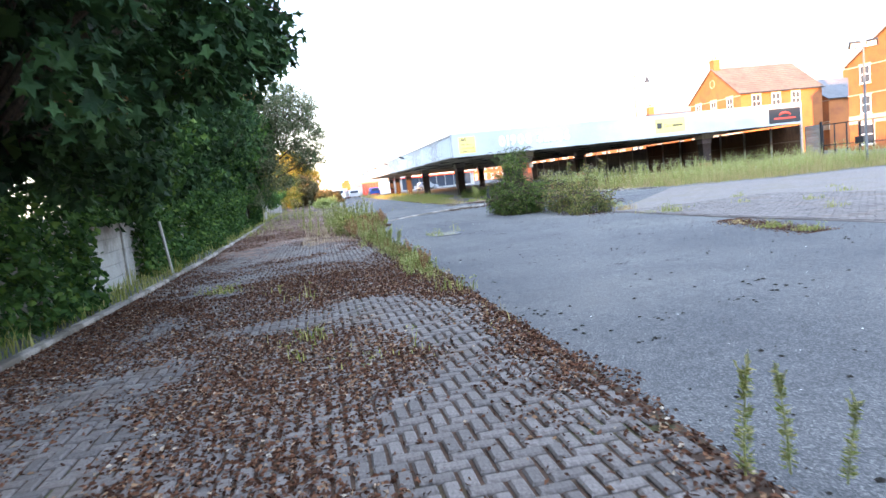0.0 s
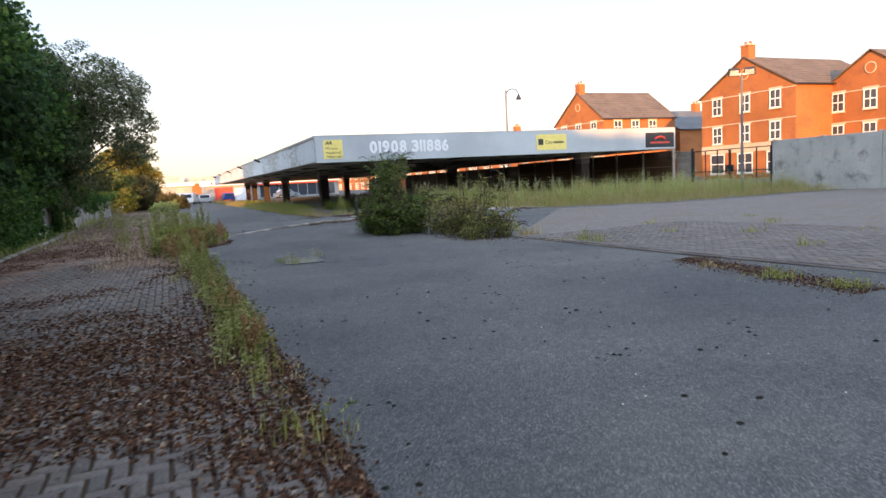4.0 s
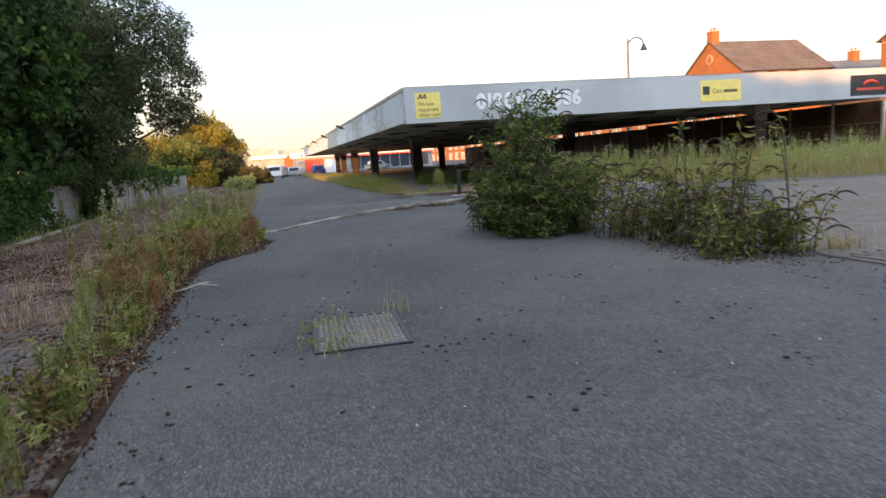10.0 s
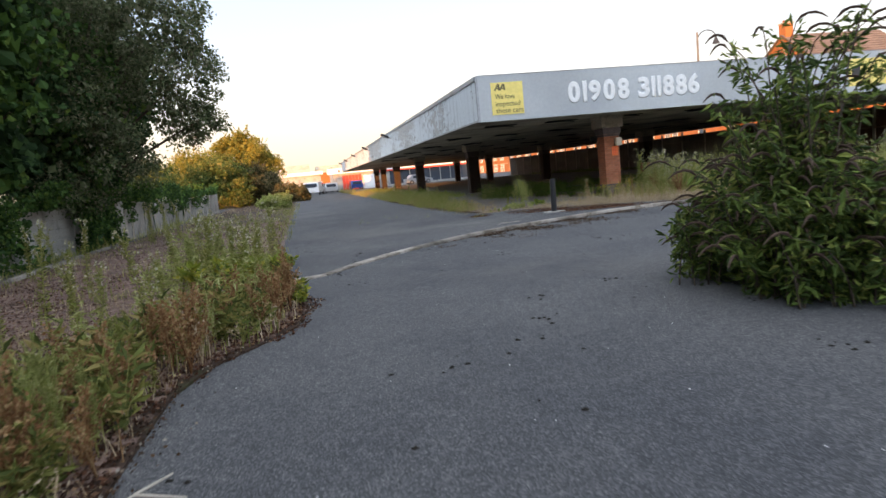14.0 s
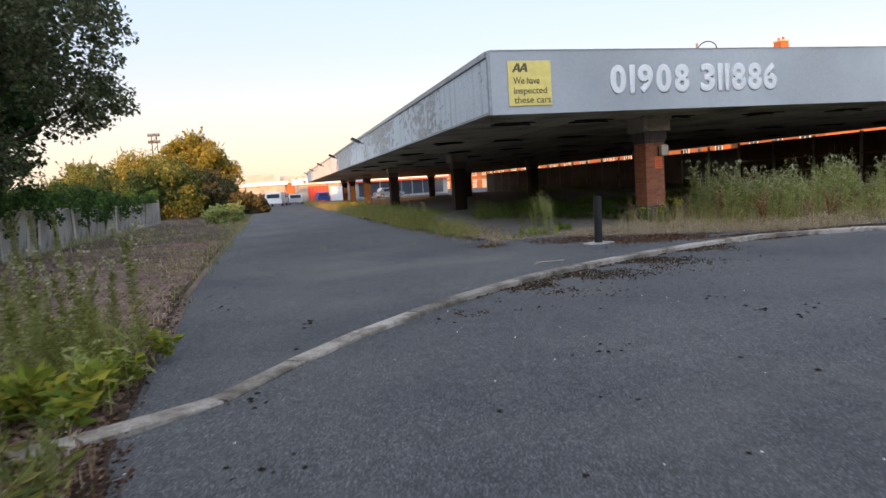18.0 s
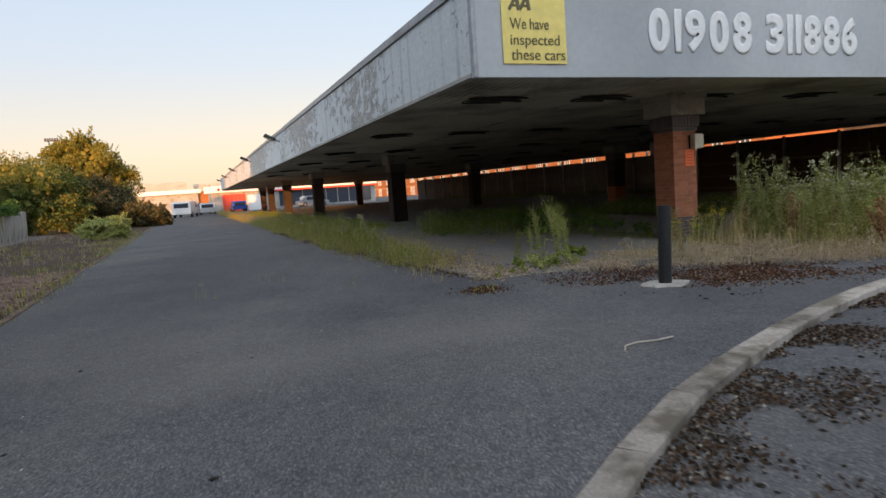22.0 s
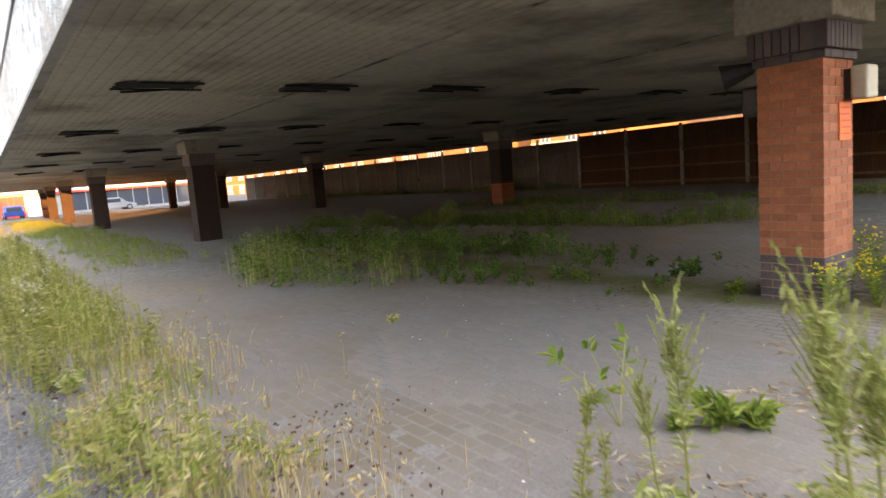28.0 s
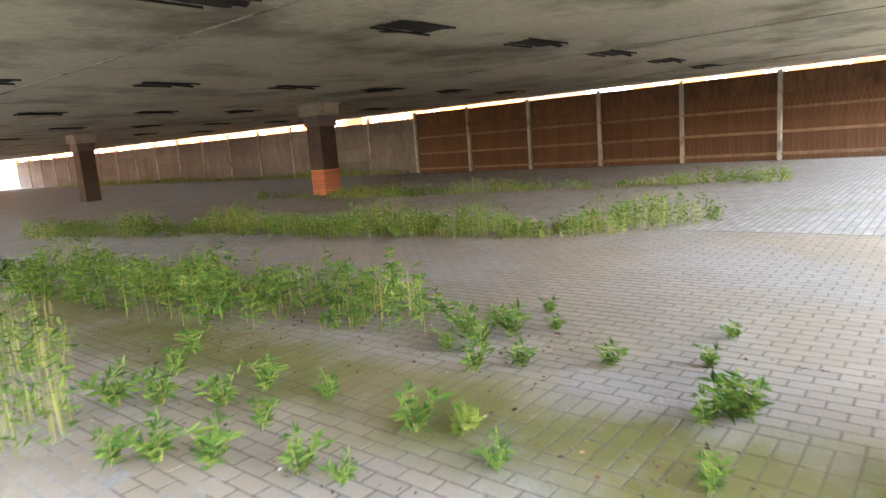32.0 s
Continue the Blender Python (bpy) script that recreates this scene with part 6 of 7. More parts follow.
grass_patch("kerb_straw", b3, 0.17, 0.004, HAY, "bleached dry grass along the canopy's edge", seed=12, lean=1.0, heads=0.3)
b4 = scatter(R, 16000, 9.8, 24, 30.5, 38.2)
b4 = b4[R.random(len(b4)) < np.exp(-((depth_in(b4) - 0.5) / 0.45) ** 2) * np.clip((b4[:, 0] - 9.6) / 1.5, 0, 1)]
grass_patch("straw_tufts", b4, 0.42, 0.006, HAY, "bleached straw tufts before the canopy", seed=15, lean=0.5, heads=0.35)
# canopy's west edge
e1 = np.concatenate([scatter(R, 9000, 7.5, 9.0, 38.6, 52, lambda p: R.random(len(p)) < np.exp(-((p[:, 0] - 8.0) / 0.38) ** 2) * np.clip((p[:, 1] - 38) / 3, 0.2, 1)), scatter(R, 16000, 7.2, 8.9, 42, 112, lambda p: R.random(len(p)) < np.exp(-((p[:, 0] - 7.75) / 0.4) ** 2) * np.clip((p[:, 1] - 38) / 4, 0.2, 1))])
grass_patch("canopy_edge_grass", e1, lambda p: 0.2 + 0.45 * np.clip((p[:, 1] - 38.5) / 4, 0, 1), 0.008, GRASS, "green and yellow grass along the canopy's edge", seed=13, heads=0.2)
e2 = np.concatenate([scatter(R, 19000, 7.2, 9.3, 37.2, 112, lambda p: R.random(len(p)) < np.exp(-((p[:, 0] - 7.8) / 0.5) ** 2)), scatter(R, 2600, 7.7, 9.4, 38.2, 43, lambda p: R.random(len(p)) < np.exp(-((p[:, 0] - 8.4) / 0.5) ** 2))])
grass_patch("canopy_edge_straw", e2, lambda p: 0.22 + 0.26 * np.clip((p[:, 1] - 38) / 9, 0, 1), 0.007, STRAW, "dry grass along the canopy's edge", seed=14, heads=0.3)


def bands(x0, x1, y0, y1, n, h, name, label, seed, mat=WEED, blade=0.6, poly=None, heads=0.0, leaf=0.06, low=0.28, tiers=16):
    """Leafy weeds in uneven drifts: leaves in tiers round stems, grass and seed heads among them."""
    rng = np.random.default_rng(seed)
    p = scatter(rng, n, x0, x1, y0, y1)
    mid, half = (x0 + x1) / 2, (x1 - x0) / 2
    d = field(p[:, 0], p[:, 1], 0.7, seed) + 0.5 * field(p[:, 0], p[:, 1], 2.1, seed + 3)
    d = d + 0.35 - (0 if poly else 0.6) * (np.abs(p[:, 0] - mid) / half) ** 2
    ok = (d > 0.02) & (inside(p, poly) if poly else True)
    p, d = p[ok], d[ok]
    hh = h * np.clip(0.35 + 1.1 * d, 0.3, 1.3) * rng.uniform(0.6, 1.2, len(p))
    stalks = [blades(rng, p, 0.04, hh * 1.12, 0.008, 0.07)]
    items = []
    for k in range(tiers):
        u = rng.uniform(low, 1.0, len(p))
        q = np.column_stack([p + rng.normal(0, 0.045, (len(p), 2)) * (1.2 - 0.7 * u)[:, None], 0.05 + hh * u])
        out = np.column_stack([rng.normal(size=(len(p), 2)), 0.5 + 0 * hh])
        v, f = leaves_at(q, leaf, rng, out * 1.5, 0.1, 0.24)
        items.append((v, f))
    pick = rng.random(len(p)) < blade
    m = int(pick.sum())
    for _ in range(4):
        stalks.append(blades(rng, p[pick] + rng.normal(0, 0.08, (m, 2)), 0.04, hh[pick] * rng.uniform(0.8, 1.45, m), 0.007, 0.16))
    v, f = joined(stalks)
    tagged(raw("weed_stalks", v, f, STALK), "upright pale yellow-green stalks among " + label.split(" weeds")[0] + " weeds", "weeds", kind="stuff")
    v, f = joined(items)
    tagged(raw(name, v, f, mat), label, "weeds", kind="stuff")
    if heads:
        pick = rng.random(len(p)) < heads
        m = int(pick.sum())
        hits = []
        for _ in range(8):
            hits.append(leaves_at(np.column_stack([p[pick] + rng.normal(0, 0.05, (m, 2)), 0.05 + hh[pick] * rng.uniform(0.92, 1.08, m)]), 0.035, rng, None, -0.3, 0.6))
        v, f = joined(hits)
        tagged(raw("seed_heads", v, f, SEED), "pale fluffy seed heads above the weeds", "weeds", kind="stuff")


bands(12.8, 32.5, 29.0, 38.9, 3600, 0.95, "meadow_weeds", "tall leafy weeds before the canopy", 41, PLUME, 0.5, [(13.4, 36.9), (14.6, 36.0), (17.5, 33.5), (20, 30.5), (24, 29), (32.4, 29), (32.4, 38.4), (14.5, 38.7), (13.9, 39.0)], 0.4, 0.085)
bands(12.8, 32.5, 28.0, 38.9, 1100, 0.75, "meadow_docks", "rusty brown seeding weeds before the canopy", 48, RUST, 0.4, [(13.2, 36.2), (14.6, 35.2), (17.5, 32.5), (20, 29.5), (24, 28), (32.4, 28), (32.4, 38.4), (14.5, 38.6), (13.9, 38.9)], 0.15, 0.05)
bands(13.9, 17.5, 36.6, 38.9, 1500, 1.05, "meadow_weeds", "tall seeding weeds beside the brick pillar", 42, PLUME, 0.5, [(13.9, 37.4), (17.5, 36.4), (17.5, 38.7), (14.2, 38.9)], 0.5, 0.11)
VERGE = [(0.5, 22.4), (1.3, 23.4), (1.8, 24.6), (2.3, 25.4), (2.45, 26.4), (2.2, 27.3), (0.4, 27.4)]
bands(0.5, 2.5, 22.4, 27.6, 110, 0.5, "verge_leaves", "leafy yellow-green weeds spilling towards the asphalt", 44, PLUME, 0.4, VERGE, 0.0, 0.08)
bands(0.3, 2.5, 28.4, 31.2, 210, 0.55, "kerb_weeds", "leafy yellow-green weeds crowding behind the kerb", 49, PLUME, 0.3, [(0.3, 28.7), (1.2, 28.45), (2.25, 28.6), (2.5, 30.1), (1.5, 31.1), (0.3, 31.0)], 0.0, 0.11, 0.1)
bands(0.9, 2.7, 22.8, 27.6, 130, 0.46, "verge_docks", "rusty brown seeding weeds along the paving's edge", 47, RUST, 0.25, [(1.1, 22.4), (1.6, 23.6), (1.95, 24.5), (2.45, 25.3), (2.6, 26.2), (2.4, 27.1), (1.3, 27.2)], 0.0, 0.04)
bands(0.9, 1.75, 15.0, 23.4, 90, 0.42, "strip_leaves", "leafy green weeds along the paving's edge", 45, PLUME, 0.4, None, 0.0, 0.07)
bands(1.25, 1.8, 9.0, 15.0, 70, 0.34, "strip_leaves", "low green weeds along the paving's edge", 46, PLUME, 0.6, None, 0.0, 0.06)
bands(10.2, 12.9, 43.4, 49.2, 760, 0.52, "weed_patch", "tall green weeds with bare yellow stems on the shaded paving", 21, WEED_DARK, 0.4, [(10.3, 45.6), (10.6, 45.0), (11.0, 44.2), (11.6, 43.6), (12.1, 43.9), (12.6, 44.8), (12.7, 46.5), (12.3, 48.5), (11.5, 49.0), (10.6, 47.4)], 0.03, 0.085, 0.02, 9)
bands(12.4, 15.2, 42.2, 52, 1300, 0.34, "weed_patch", "leafy dark green weeds along a paving channel", 22, WEED_DARK, 0.3, [(12.6, 51.5), (13.3, 47.5), (13.45, 45.0), (13.85, 43.9), (14.1, 43.25), (14.6, 43.3), (15.1, 44.6), (14.7, 48.0), (13.6, 52.0)], 0.0, 0.1, 0.04)
bands(15.2, 20.2, 42.8, 56, 3600, 0.36, "weed_patch", "yellow-green weeds along a paving channel", 23, WEED_DARK, 0.7, [(15.3, 55.5), (16.9, 50.6), (17.5, 46.4), (18.1, 44.1), (19.6, 42.9), (20.2, 42.9), (19.4, 44.6), (18.9, 46.6), (18.2, 50.8), (16.6, 55.8)], 0.0, 0.085, 0.04)
bands(22.6, 26.6, 43, 58, 1800, 0.30, "weed_patch", "yellow-green weeds along a paving channel", 24, WEED_DARK, 0.8, [(21.8, 57.5), (22.9, 51.5), (24.2, 47.4), (25.3, 43.2), (26.4, 43.2), (25.4, 47.6), (24.1, 51.8), (23.0, 57.8)], 0.0, 0.08, 0.04)
bands(31.8, 33.0, 60, 100, 1400, 0.4, "weed_patch", "dark weeds at the foot of the fence", 25, WEED_DARK)
bands(7.3, 8.7, 39.6, 66, 1500, 0.4, "edge_weeds", "leafy yellow-green weeds along the canopy's edge", 27, GRASS, 0.3, None, 0.0, 0.07, 0.03)
bands(8.9, 11.5, 50, 95, 2600, 0.3, "weed_patch", "green weeds under the canopy's edge", 26)


# ---- single weeds ----
def weed_plant(height, n_leaf, leaf, seed, mat=WEED, flower=None, spread=0.16, bushy=True, slim=0.3):
    t = thing("weed", 0, 0, 0, 0, "leafy green weed growing in a paving joint", "weed", "single weeds")
    rng = np.random.default_rng(seed)
    pts, outs, tips = [], [], []
    for s in range(4 if bushy else 1):
        a = rng.uniform(0, 6.28)
        way = np.array([np.cos(a), np.sin(a), 0])
        h = height * rng.uniform(0.65, 1)
        line = [way * spread * u ** 1.3 + np.array([0, 0, h * u]) for u in np.linspace(0, 1, 5)]
        part("stem", sweep(bmesh.new(), line, [0.006, 0.006, 0.005, 0.004, 0.003], 4), WEED, t)
        for u in rng.uniform(0.1, 1, n_leaf):
            k = min(int(u * 4), 3)
            p = line[k] + (line[k + 1] - line[k]) * (u * 4 - k)
            d = rng.normal(size=3)
            d[2] = abs(d[2]) * 0.3
            d /= np.linalg.norm(d)
            pts.append(p + d * leaf * 0.5)
            outs.append(d * 3)
        tips.append(line[-1])
    v, f = leaves_at(np.array(pts), leaf, rng, np.array(outs), 0.1, slim)
    raw("leaves", v, f, mat, t)
    if flower:
        fl = bmesh.new()
        for p in tips:
            for _ in range(9):
                q = Vector(p) + Vector(rng.normal(0, 0.035, 3))
                bmesh.ops.create_icosphere(fl, subdivisions=1, radius=0.008, matrix=Matrix.Translation(q))
        tagged(part("flower_head", fl, flower, t), kind="stuff")
    return t


def horseweed(height, seed, mat, heads=None, label="tall upright horseweed with many narrow leaves", plume=11):
    """One straight stem set all round with narrow drooping leaves, and a branched top."""
    t = thing("horseweed", 0, 0, 0, 0, label, "weed", "tall weeds")
    rng = np.random.default_rng(seed)
    bend = rng.normal(0, 0.05, 2)
    line = [np.array([bend[0] * u * u, bend[1] * u * u, height * u]) for u in np.linspace(0, 1, 6)]
    part("stem", sweep(bmesh.new(), line, [0.007, 0.007, 0.006, 0.005, 0.004, 0.002], 5), STALK, t)
    n = int((150 if plume > 20 else 270) * height)
    u = rng.uniform(0.06, 0.99, n) ** (0.6 if plume > 20 else 1.0)
    a = rng.uniform(0, 6.28, n)
    d = np.column_stack([np.cos(a), np.sin(a), rng.uniform(0.0, 0.7, n)])
    length = 0.085 * (1.1 - 0.6 * u)
    axis = np.column_stack([bend[0] * u * u, bend[1] * u * u, height * u])
    items = [leaves_at(axis + d * length[:, None] * 0.45, 0.066, rng, d * 3, 0.25, 0.13)]
    tips = []
    for _ in range(plume):
        v0 = rng.uniform(0.68 - 0.005 * plume, 0.95)
        b = rng.uniform(0, 6.28)
        way = np.array([np.cos(b) * 0.45, np.sin(b) * 0.45, 0.9])
        root = np.array([bend[0] * v0 * v0, bend[1] * v0 * v0, height * v0])
        tip = root + way * rng.uniform(0.06, 0.27 if plume > 20 else 0.2) * min(1.0, height / 0.7)
        tips.append((root, tip))
        p = root + (tip - root) * rng.uniform(0.1, 1, (9, 1))
        items.append(leaves_at(p, 0.04, rng, np.tile(way * 2, (9, 1)), 0.0, 0.22))
    v, f = joined(items)
    raw("leaves", v, f, mat, t)
    bm = bmesh.new()
    for root, tip in tips:
        sweep(bm, [root, (root + tip) / 2 + [0, 0, 0.01], tip], [0.003, 0.0025, 0.0015], 3)
    tagged(part("branch_growth", bm, STALK, t), kind="stuff")
    if heads:
        p = np.concatenate([tip + rng.normal(0, 0.018, (7, 3)) for _, tip in tips])
        v, f = leaves_at(p, 0.024, rng, None, -0.3, 0.8)
        tagged(raw("seed_fluff", v, f, heads, t, "pale seed heads"), kind="stuff")
    return t


def dock(height, seed):
    """Rusty branching stalks crowded with dry seeds."""
    t = thing("dock", 0, 0, 0, 0, "rusty brown dry dock thick with seeds", "weed", "dry docks")
    rng = np.random.default_rng(seed)
    bm, pts = bmesh.new(), []
    for _ in range(6):
        b = rng.uniform(0, 6.28)
        h, out = height * rng.uniform(0.55, 1.0), rng.uniform(0.03, 0.2)
        line = [np.array([np.cos(b) * out * u ** 1.5, np.sin(b) * out * u ** 1.5, h * u]) for u in np.linspace(0, 1, 5)]
        sweep(bm, line, [0.005, 0.005, 0.004, 0.003, 0.002], 4)
        u = rng.uniform(0.35, 1.0, 70)
        k = np.minimum((u * 4).astype(int), 3)
        base = np.array(line)
        pts.append(base[k] + (base[k + 1] - base[k]) * (u * 4 - k)[:, None] + rng.normal(0, 0.016, (70, 3)))
    tagged(part("stalk_growth", bm, RUST, t), kind="stuff")
    v, f = leaves_at(np.concatenate(pts), 0.022, rng, None, 0.2, 0.75)
    tagged(raw("seed_growth", v, f, RUST, t), kind="stuff")
    return t


def leafy_tuft(height, shoots, leaf, slim, seed, mat, label):
    """A low tuft: short shoots from one root, each with a few upturned leaves."""
    t = thing("weed_tuft", 0, 0, 0, 0, label, "weed", "weeds in the joints")
    rng = np.random.default_rng(seed)
    bm, items = bmesh.new(), []
    for _ in range(shoots):
        b = rng.uniform(0, 6.28)
        h, out = height * rng.uniform(0.4, 1.0), height * rng.uniform(0.1, 0.6)
        tip = np.array([np.cos(b) * out, np.sin(b) * out, h])
        sweep(bm, [(0, 0, 0), tip * [0.4, 0.4, 0.55], tip], [0.004, 0.003, 0.002], 4)
        u = np.concatenate([rng.uniform(0.25, 0.9, 7), rng.uniform(0.92, 1.05, 5)])
        d = rng.normal(size=(12, 3))
        d[:, 2] = np.abs(d[:, 2]) * 0.55
        d /= np.linalg.norm(d, axis=1)[:, None]
        items.append(leaves_at(tip * u[:, None] + d * leaf * 0.45, leaf, rng, d * 3, 0.05, slim))
    v, f = joined(items)
    tagged(part("shoot_growth", bm, STALK, t), kind="stuff")
    raw("leaves", v, f, mat, t)
    return t


def strew(kind, places, lo=0.75, hi=1.2, up=0.03):
    """The first place takes the plant itself, the others copies, turned and scaled; a place may give its own scale."""
    for k, (px, py, *own) in enumerate(places):
        sc = own[0] if own else wr.uniform(lo, hi)
        m = pose(px, py, up + float(fall(py)), wr.uniform(-5, 5), wr.uniform(-5, 5), wr.uniform(0, 360)) @ Matrix.Diagonal((sc, sc, sc * wr.uniform(0.92, 1.1), 1))
        if k:
            copy_thing(kind, m)
        else:
            kind.matrix_basis = m


wr = random.Random(8)
# weeds along the paving's edge and behind the kerb's end
edge_green = [(1.68, 2.39, 0.75), (1.88, 2.36, 0.85), (2.02, 2.2, 0.7), (1.31, 24.04, 1.0), (1.36, 23.9, 0.85), (1.3, 22.27, 0.8), (1.43, 23.51, 1.0), (1.31, 23.56, 1.05), (1.2, 23.75, 0.9), (1.5, 23.3, 0.8), (1.38, 24.3, 0.9), (9.19, 38.62, 0.95), (9.05, 37.5, 0.5), (9.2, 38.5, 0.7)]
for y0, y1, n in ((9.2, 15.0, 16), (15.0, 20.5, 16), (20.5, 24.5, 12)):
    edge_green += [(float(west_edge(y)) - wr.uniform(0.1, 0.5), y, wr.uniform(0.38, 0.62) + 0.25 * (y > 20)) for y in [wr.uniform(y0, y1) for _ in range(n)]]
strew(horseweed(0.72, 51, GRASS, None, "tall fresh green horseweed at the paving's edge"), edge_green)
strew(horseweed(0.8, 62, PLUME, None, "tall horseweed with a bushy pale green plume", 34), [(9.45, 38.32, 0.95), (9.4, 38.4, 0.7), (9.42, 37.72, 1.12), (9.5, 37.8, 1.05), (9.62, 37.74, 1.0), (9.4, 37.6, 0.8), (9.55, 37.62, 0.85), (1.24, 29.9, 1.0), (1.5, 29.4, 0.9), (1.75, 29.1, 0.8), (1.0, 29.0, 1.0), (1.9, 29.6, 0.8), (1.35, 28.8, 0.7)] + [(wr.uniform(13.4, 18), wr.uniform(36.4, 38.6), wr.uniform(1.0, 1.5)) for _ in range(16)] + [(float(west_edge(y)) - wr.uniform(0.08, 0.6), y, wr.uniform(0.45, 0.8)) for y in [wr.uniform(12.5, 27.3) for _ in range(34)]])
pale = [(1.24, 30.77, 1.15), (0.95, 30.2, 1.2), (1.15, 29.7, 1.1), (0.7, 29.2, 1.0), (1.45, 30.2), (1.6, 30.5), (1.75, 29.6), (1.9, 30.0), (2.1, 29.8), (2.2, 30.3), (1.6, 29.3), (1.3, 29.5), (2.0, 29.4), (0.74, 26.9, 1.1), (1.1, 26.4), (1.5, 26.8), (0.2, 26.2), (-0.4, 27.0), (-0.76, 29.7, 1.1), (1.45, 24.4), (0.9, 24.8), (0.5, 25.4), (1.9, 26.9), (2.2, 26.7), (-2.13, 40.2, 1.3), (-1.9, 39.6, 1.2), (-1.41, 39.3, 1.3), (-1.2, 40.0, 1.2), (-2.7, 32.6, 1.1), (-2.4, 33.2), (0.3, 24.3), (-0.1, 23.6), (0.7, 23.1)]
pale += [(13.9, 38.6, 1.5), (14.4, 38.3, 1.55), (14.2, 38.0, 1.2)]
pale += [(wr.uniform(13.4, 24), wr.uniform(35.2, 38.7), wr.uniform(0.9, 1.45)) for _ in range(46)]
pale += [(7.75 + wr.uniform(-0.25, 0.3), wr.uniform(42, 62), wr.uniform(0.5, 0.9)) for _ in range(22)]
strew(horseweed(0.82, 52, GRASS, SEED, "tall yellow-green horseweed topped with pale seeds"), pale)
strew(dock(0.5, 53), [(float(west_edge(y)) - wr.uniform(0.05, 0.75), y) for y in [wr.uniform(20.0, 26.4) for _ in range(40)]] + [(float(west_edge(y)) - wr.uniform(0.05, 0.4), y, wr.uniform(0.5, 0.8)) for y in [wr.uniform(9.5, 20.0) for _ in range(7)]] + [(wr.uniform(12.5, 22), wr.uniform(35.4, 38.4), wr.uniform(0.9, 1.5)) for _ in range(14)])
strew(horseweed(0.9, 58, RUST, SEED, "dry brown weed stalk topped with white fluff"), [(11.6, 37.6, 0.7)] + [(wr.uniform(13.2, 22), wr.uniform(35.6, 38.6), wr.uniform(0.9, 1.4)) for _ in range(16)])
lime = leafy_tuft(0.34, 7, 0.13, 0.4, 54, LIME, "yellowing broad-leaved weed spilling over the kerb")
strew(lime, [(2.13, 28.42), (1.95, 28.6), (1.75, 28.75), (1.5, 28.6), (1.3, 28.9), (2.2, 28.9), (1.85, 29.0), (2.3, 29.35, 0.8), (2.42, 30.1, 0.7), (1.6, 28.35), (1.1, 28.5), (2.55, 26.5, 0.7), (2.62, 26.3, 0.6), (2.4, 26.9, 0.7)])
strew(leafy_tuft(0.3, 9, 0.07, 0.3, 59, LEAF_DRY, "bushy olive-brown weed on the old paving"), [(float(west_edge(y)) - wr.uniform(0.1, 1.2), y, wr.uniform(0.7, 1.4)) for y in [wr.uniform(21.5, 27.6) for _ in range(44)]] + [(float(west_edge(y)) - wr.uniform(0.08, 0.4), y, wr.uniform(0.5, 0.9)) for y in [wr.uniform(9.5, 21.0) for _ in range(26)]])
# weeds on the paving under the canopy
tuft_a = leafy_tuft(0.19, 9, 0.075, 0.22, 55, WEED_DARK, "low leafy green weed growing in a paving joint")
strew(tuft_a, [(12.89, 43.45), (12.62, 43.44), (12.1, 43.14), (12.2, 42.9), (12.36, 42.48), (12.92, 42.3, 1.25), (12.84, 41.78, 0.8), (12.42, 42.25, 0.7), (13.73, 41.12, 1.15), (13.8, 41.05, 1.1), (13.62, 41.2, 0.8), (13.1, 41.02, 0.75), (14.12, 41.88, 0.8), (14.36, 41.39, 0.7), (14.9, 41.42, 0.6), (13.88, 42.33, 0.8), (13.68, 42.52, 0.9), (12.5, 41.2, 0.45), (12.82, 40.07, 0.4), (12.45, 43.8), (12.75, 44.2), (13.05, 44.5), (12.3, 44.0, 1.2), (12.55, 43.0, 0.8), (13.0, 43.0, 0.8), (14.98, 42.75, 0.7), (11.95, 43.3, 0.9), (14.2, 42.95), (14.35, 42.7), (14.05, 42.75), (14.5, 42.9, 0.8), (13.9, 42.9, 0.8), (14.6, 42.5, 0.6)], 0.9, 1.3)
strew(leafy_tuft(0.13, 8, 0.08, 0.34, 56, WEED, "pale green broad-leaved weed at the pillar's foot"), [(13.2, 40.22, 1.0), (13.02, 42.1, 0.9), (10.26, 38.67, 1.3), (10.4, 38.55, 1.1), (10.1, 38.8, 0.8), (9.1, 38.45, 0.8), (9.35, 38.2, 0.9), (9.5, 37.95, 0.7), (8.6, 37.6, 0.6), (8.3, 37.45, 0.5), (9.25, 37.9, 0.8), (9.0, 38.15, 0.7)])
strew(leafy_tuft(0.19, 7, 0.07, 0.34, 63, PLUME, "low green weeds round the horseweed stems"), [(9.3, 37.75), (9.5, 37.95), (9.15, 37.9), (9.65, 37.6), (9.05, 37.6), (8.75, 37.55, 0.6), (9.3, 38.3), (9.75, 37.95), (9.1, 38.2, 0.7), (8.55, 37.9, 0.6), (8.2, 39.3, 0.7), (8.0, 40.2, 0.8), (7.85, 41.0, 0.9), (7.8, 42.2, 1.0)])
strew(leafy_tuft(0.55, 3, 0.09, 0.42, 57, WEED, "slender leafy shoots rising from the paving"), [(9.97, 39.05, 1.0)])
tiny = weed_plant(0.10, 8, 0.04, 9, WEED, YELLOW_FLOWER, 0.06)
tiny.matrix_basis = pose(10.47, 42.08, FLOOR_Z) @ Matrix.Diagonal((0.62, 0.62, 0.7, 1))
kinds = [weed_plant(0.42, 26, 0.06, 4, WEED, YELLOW_FLOWER)]
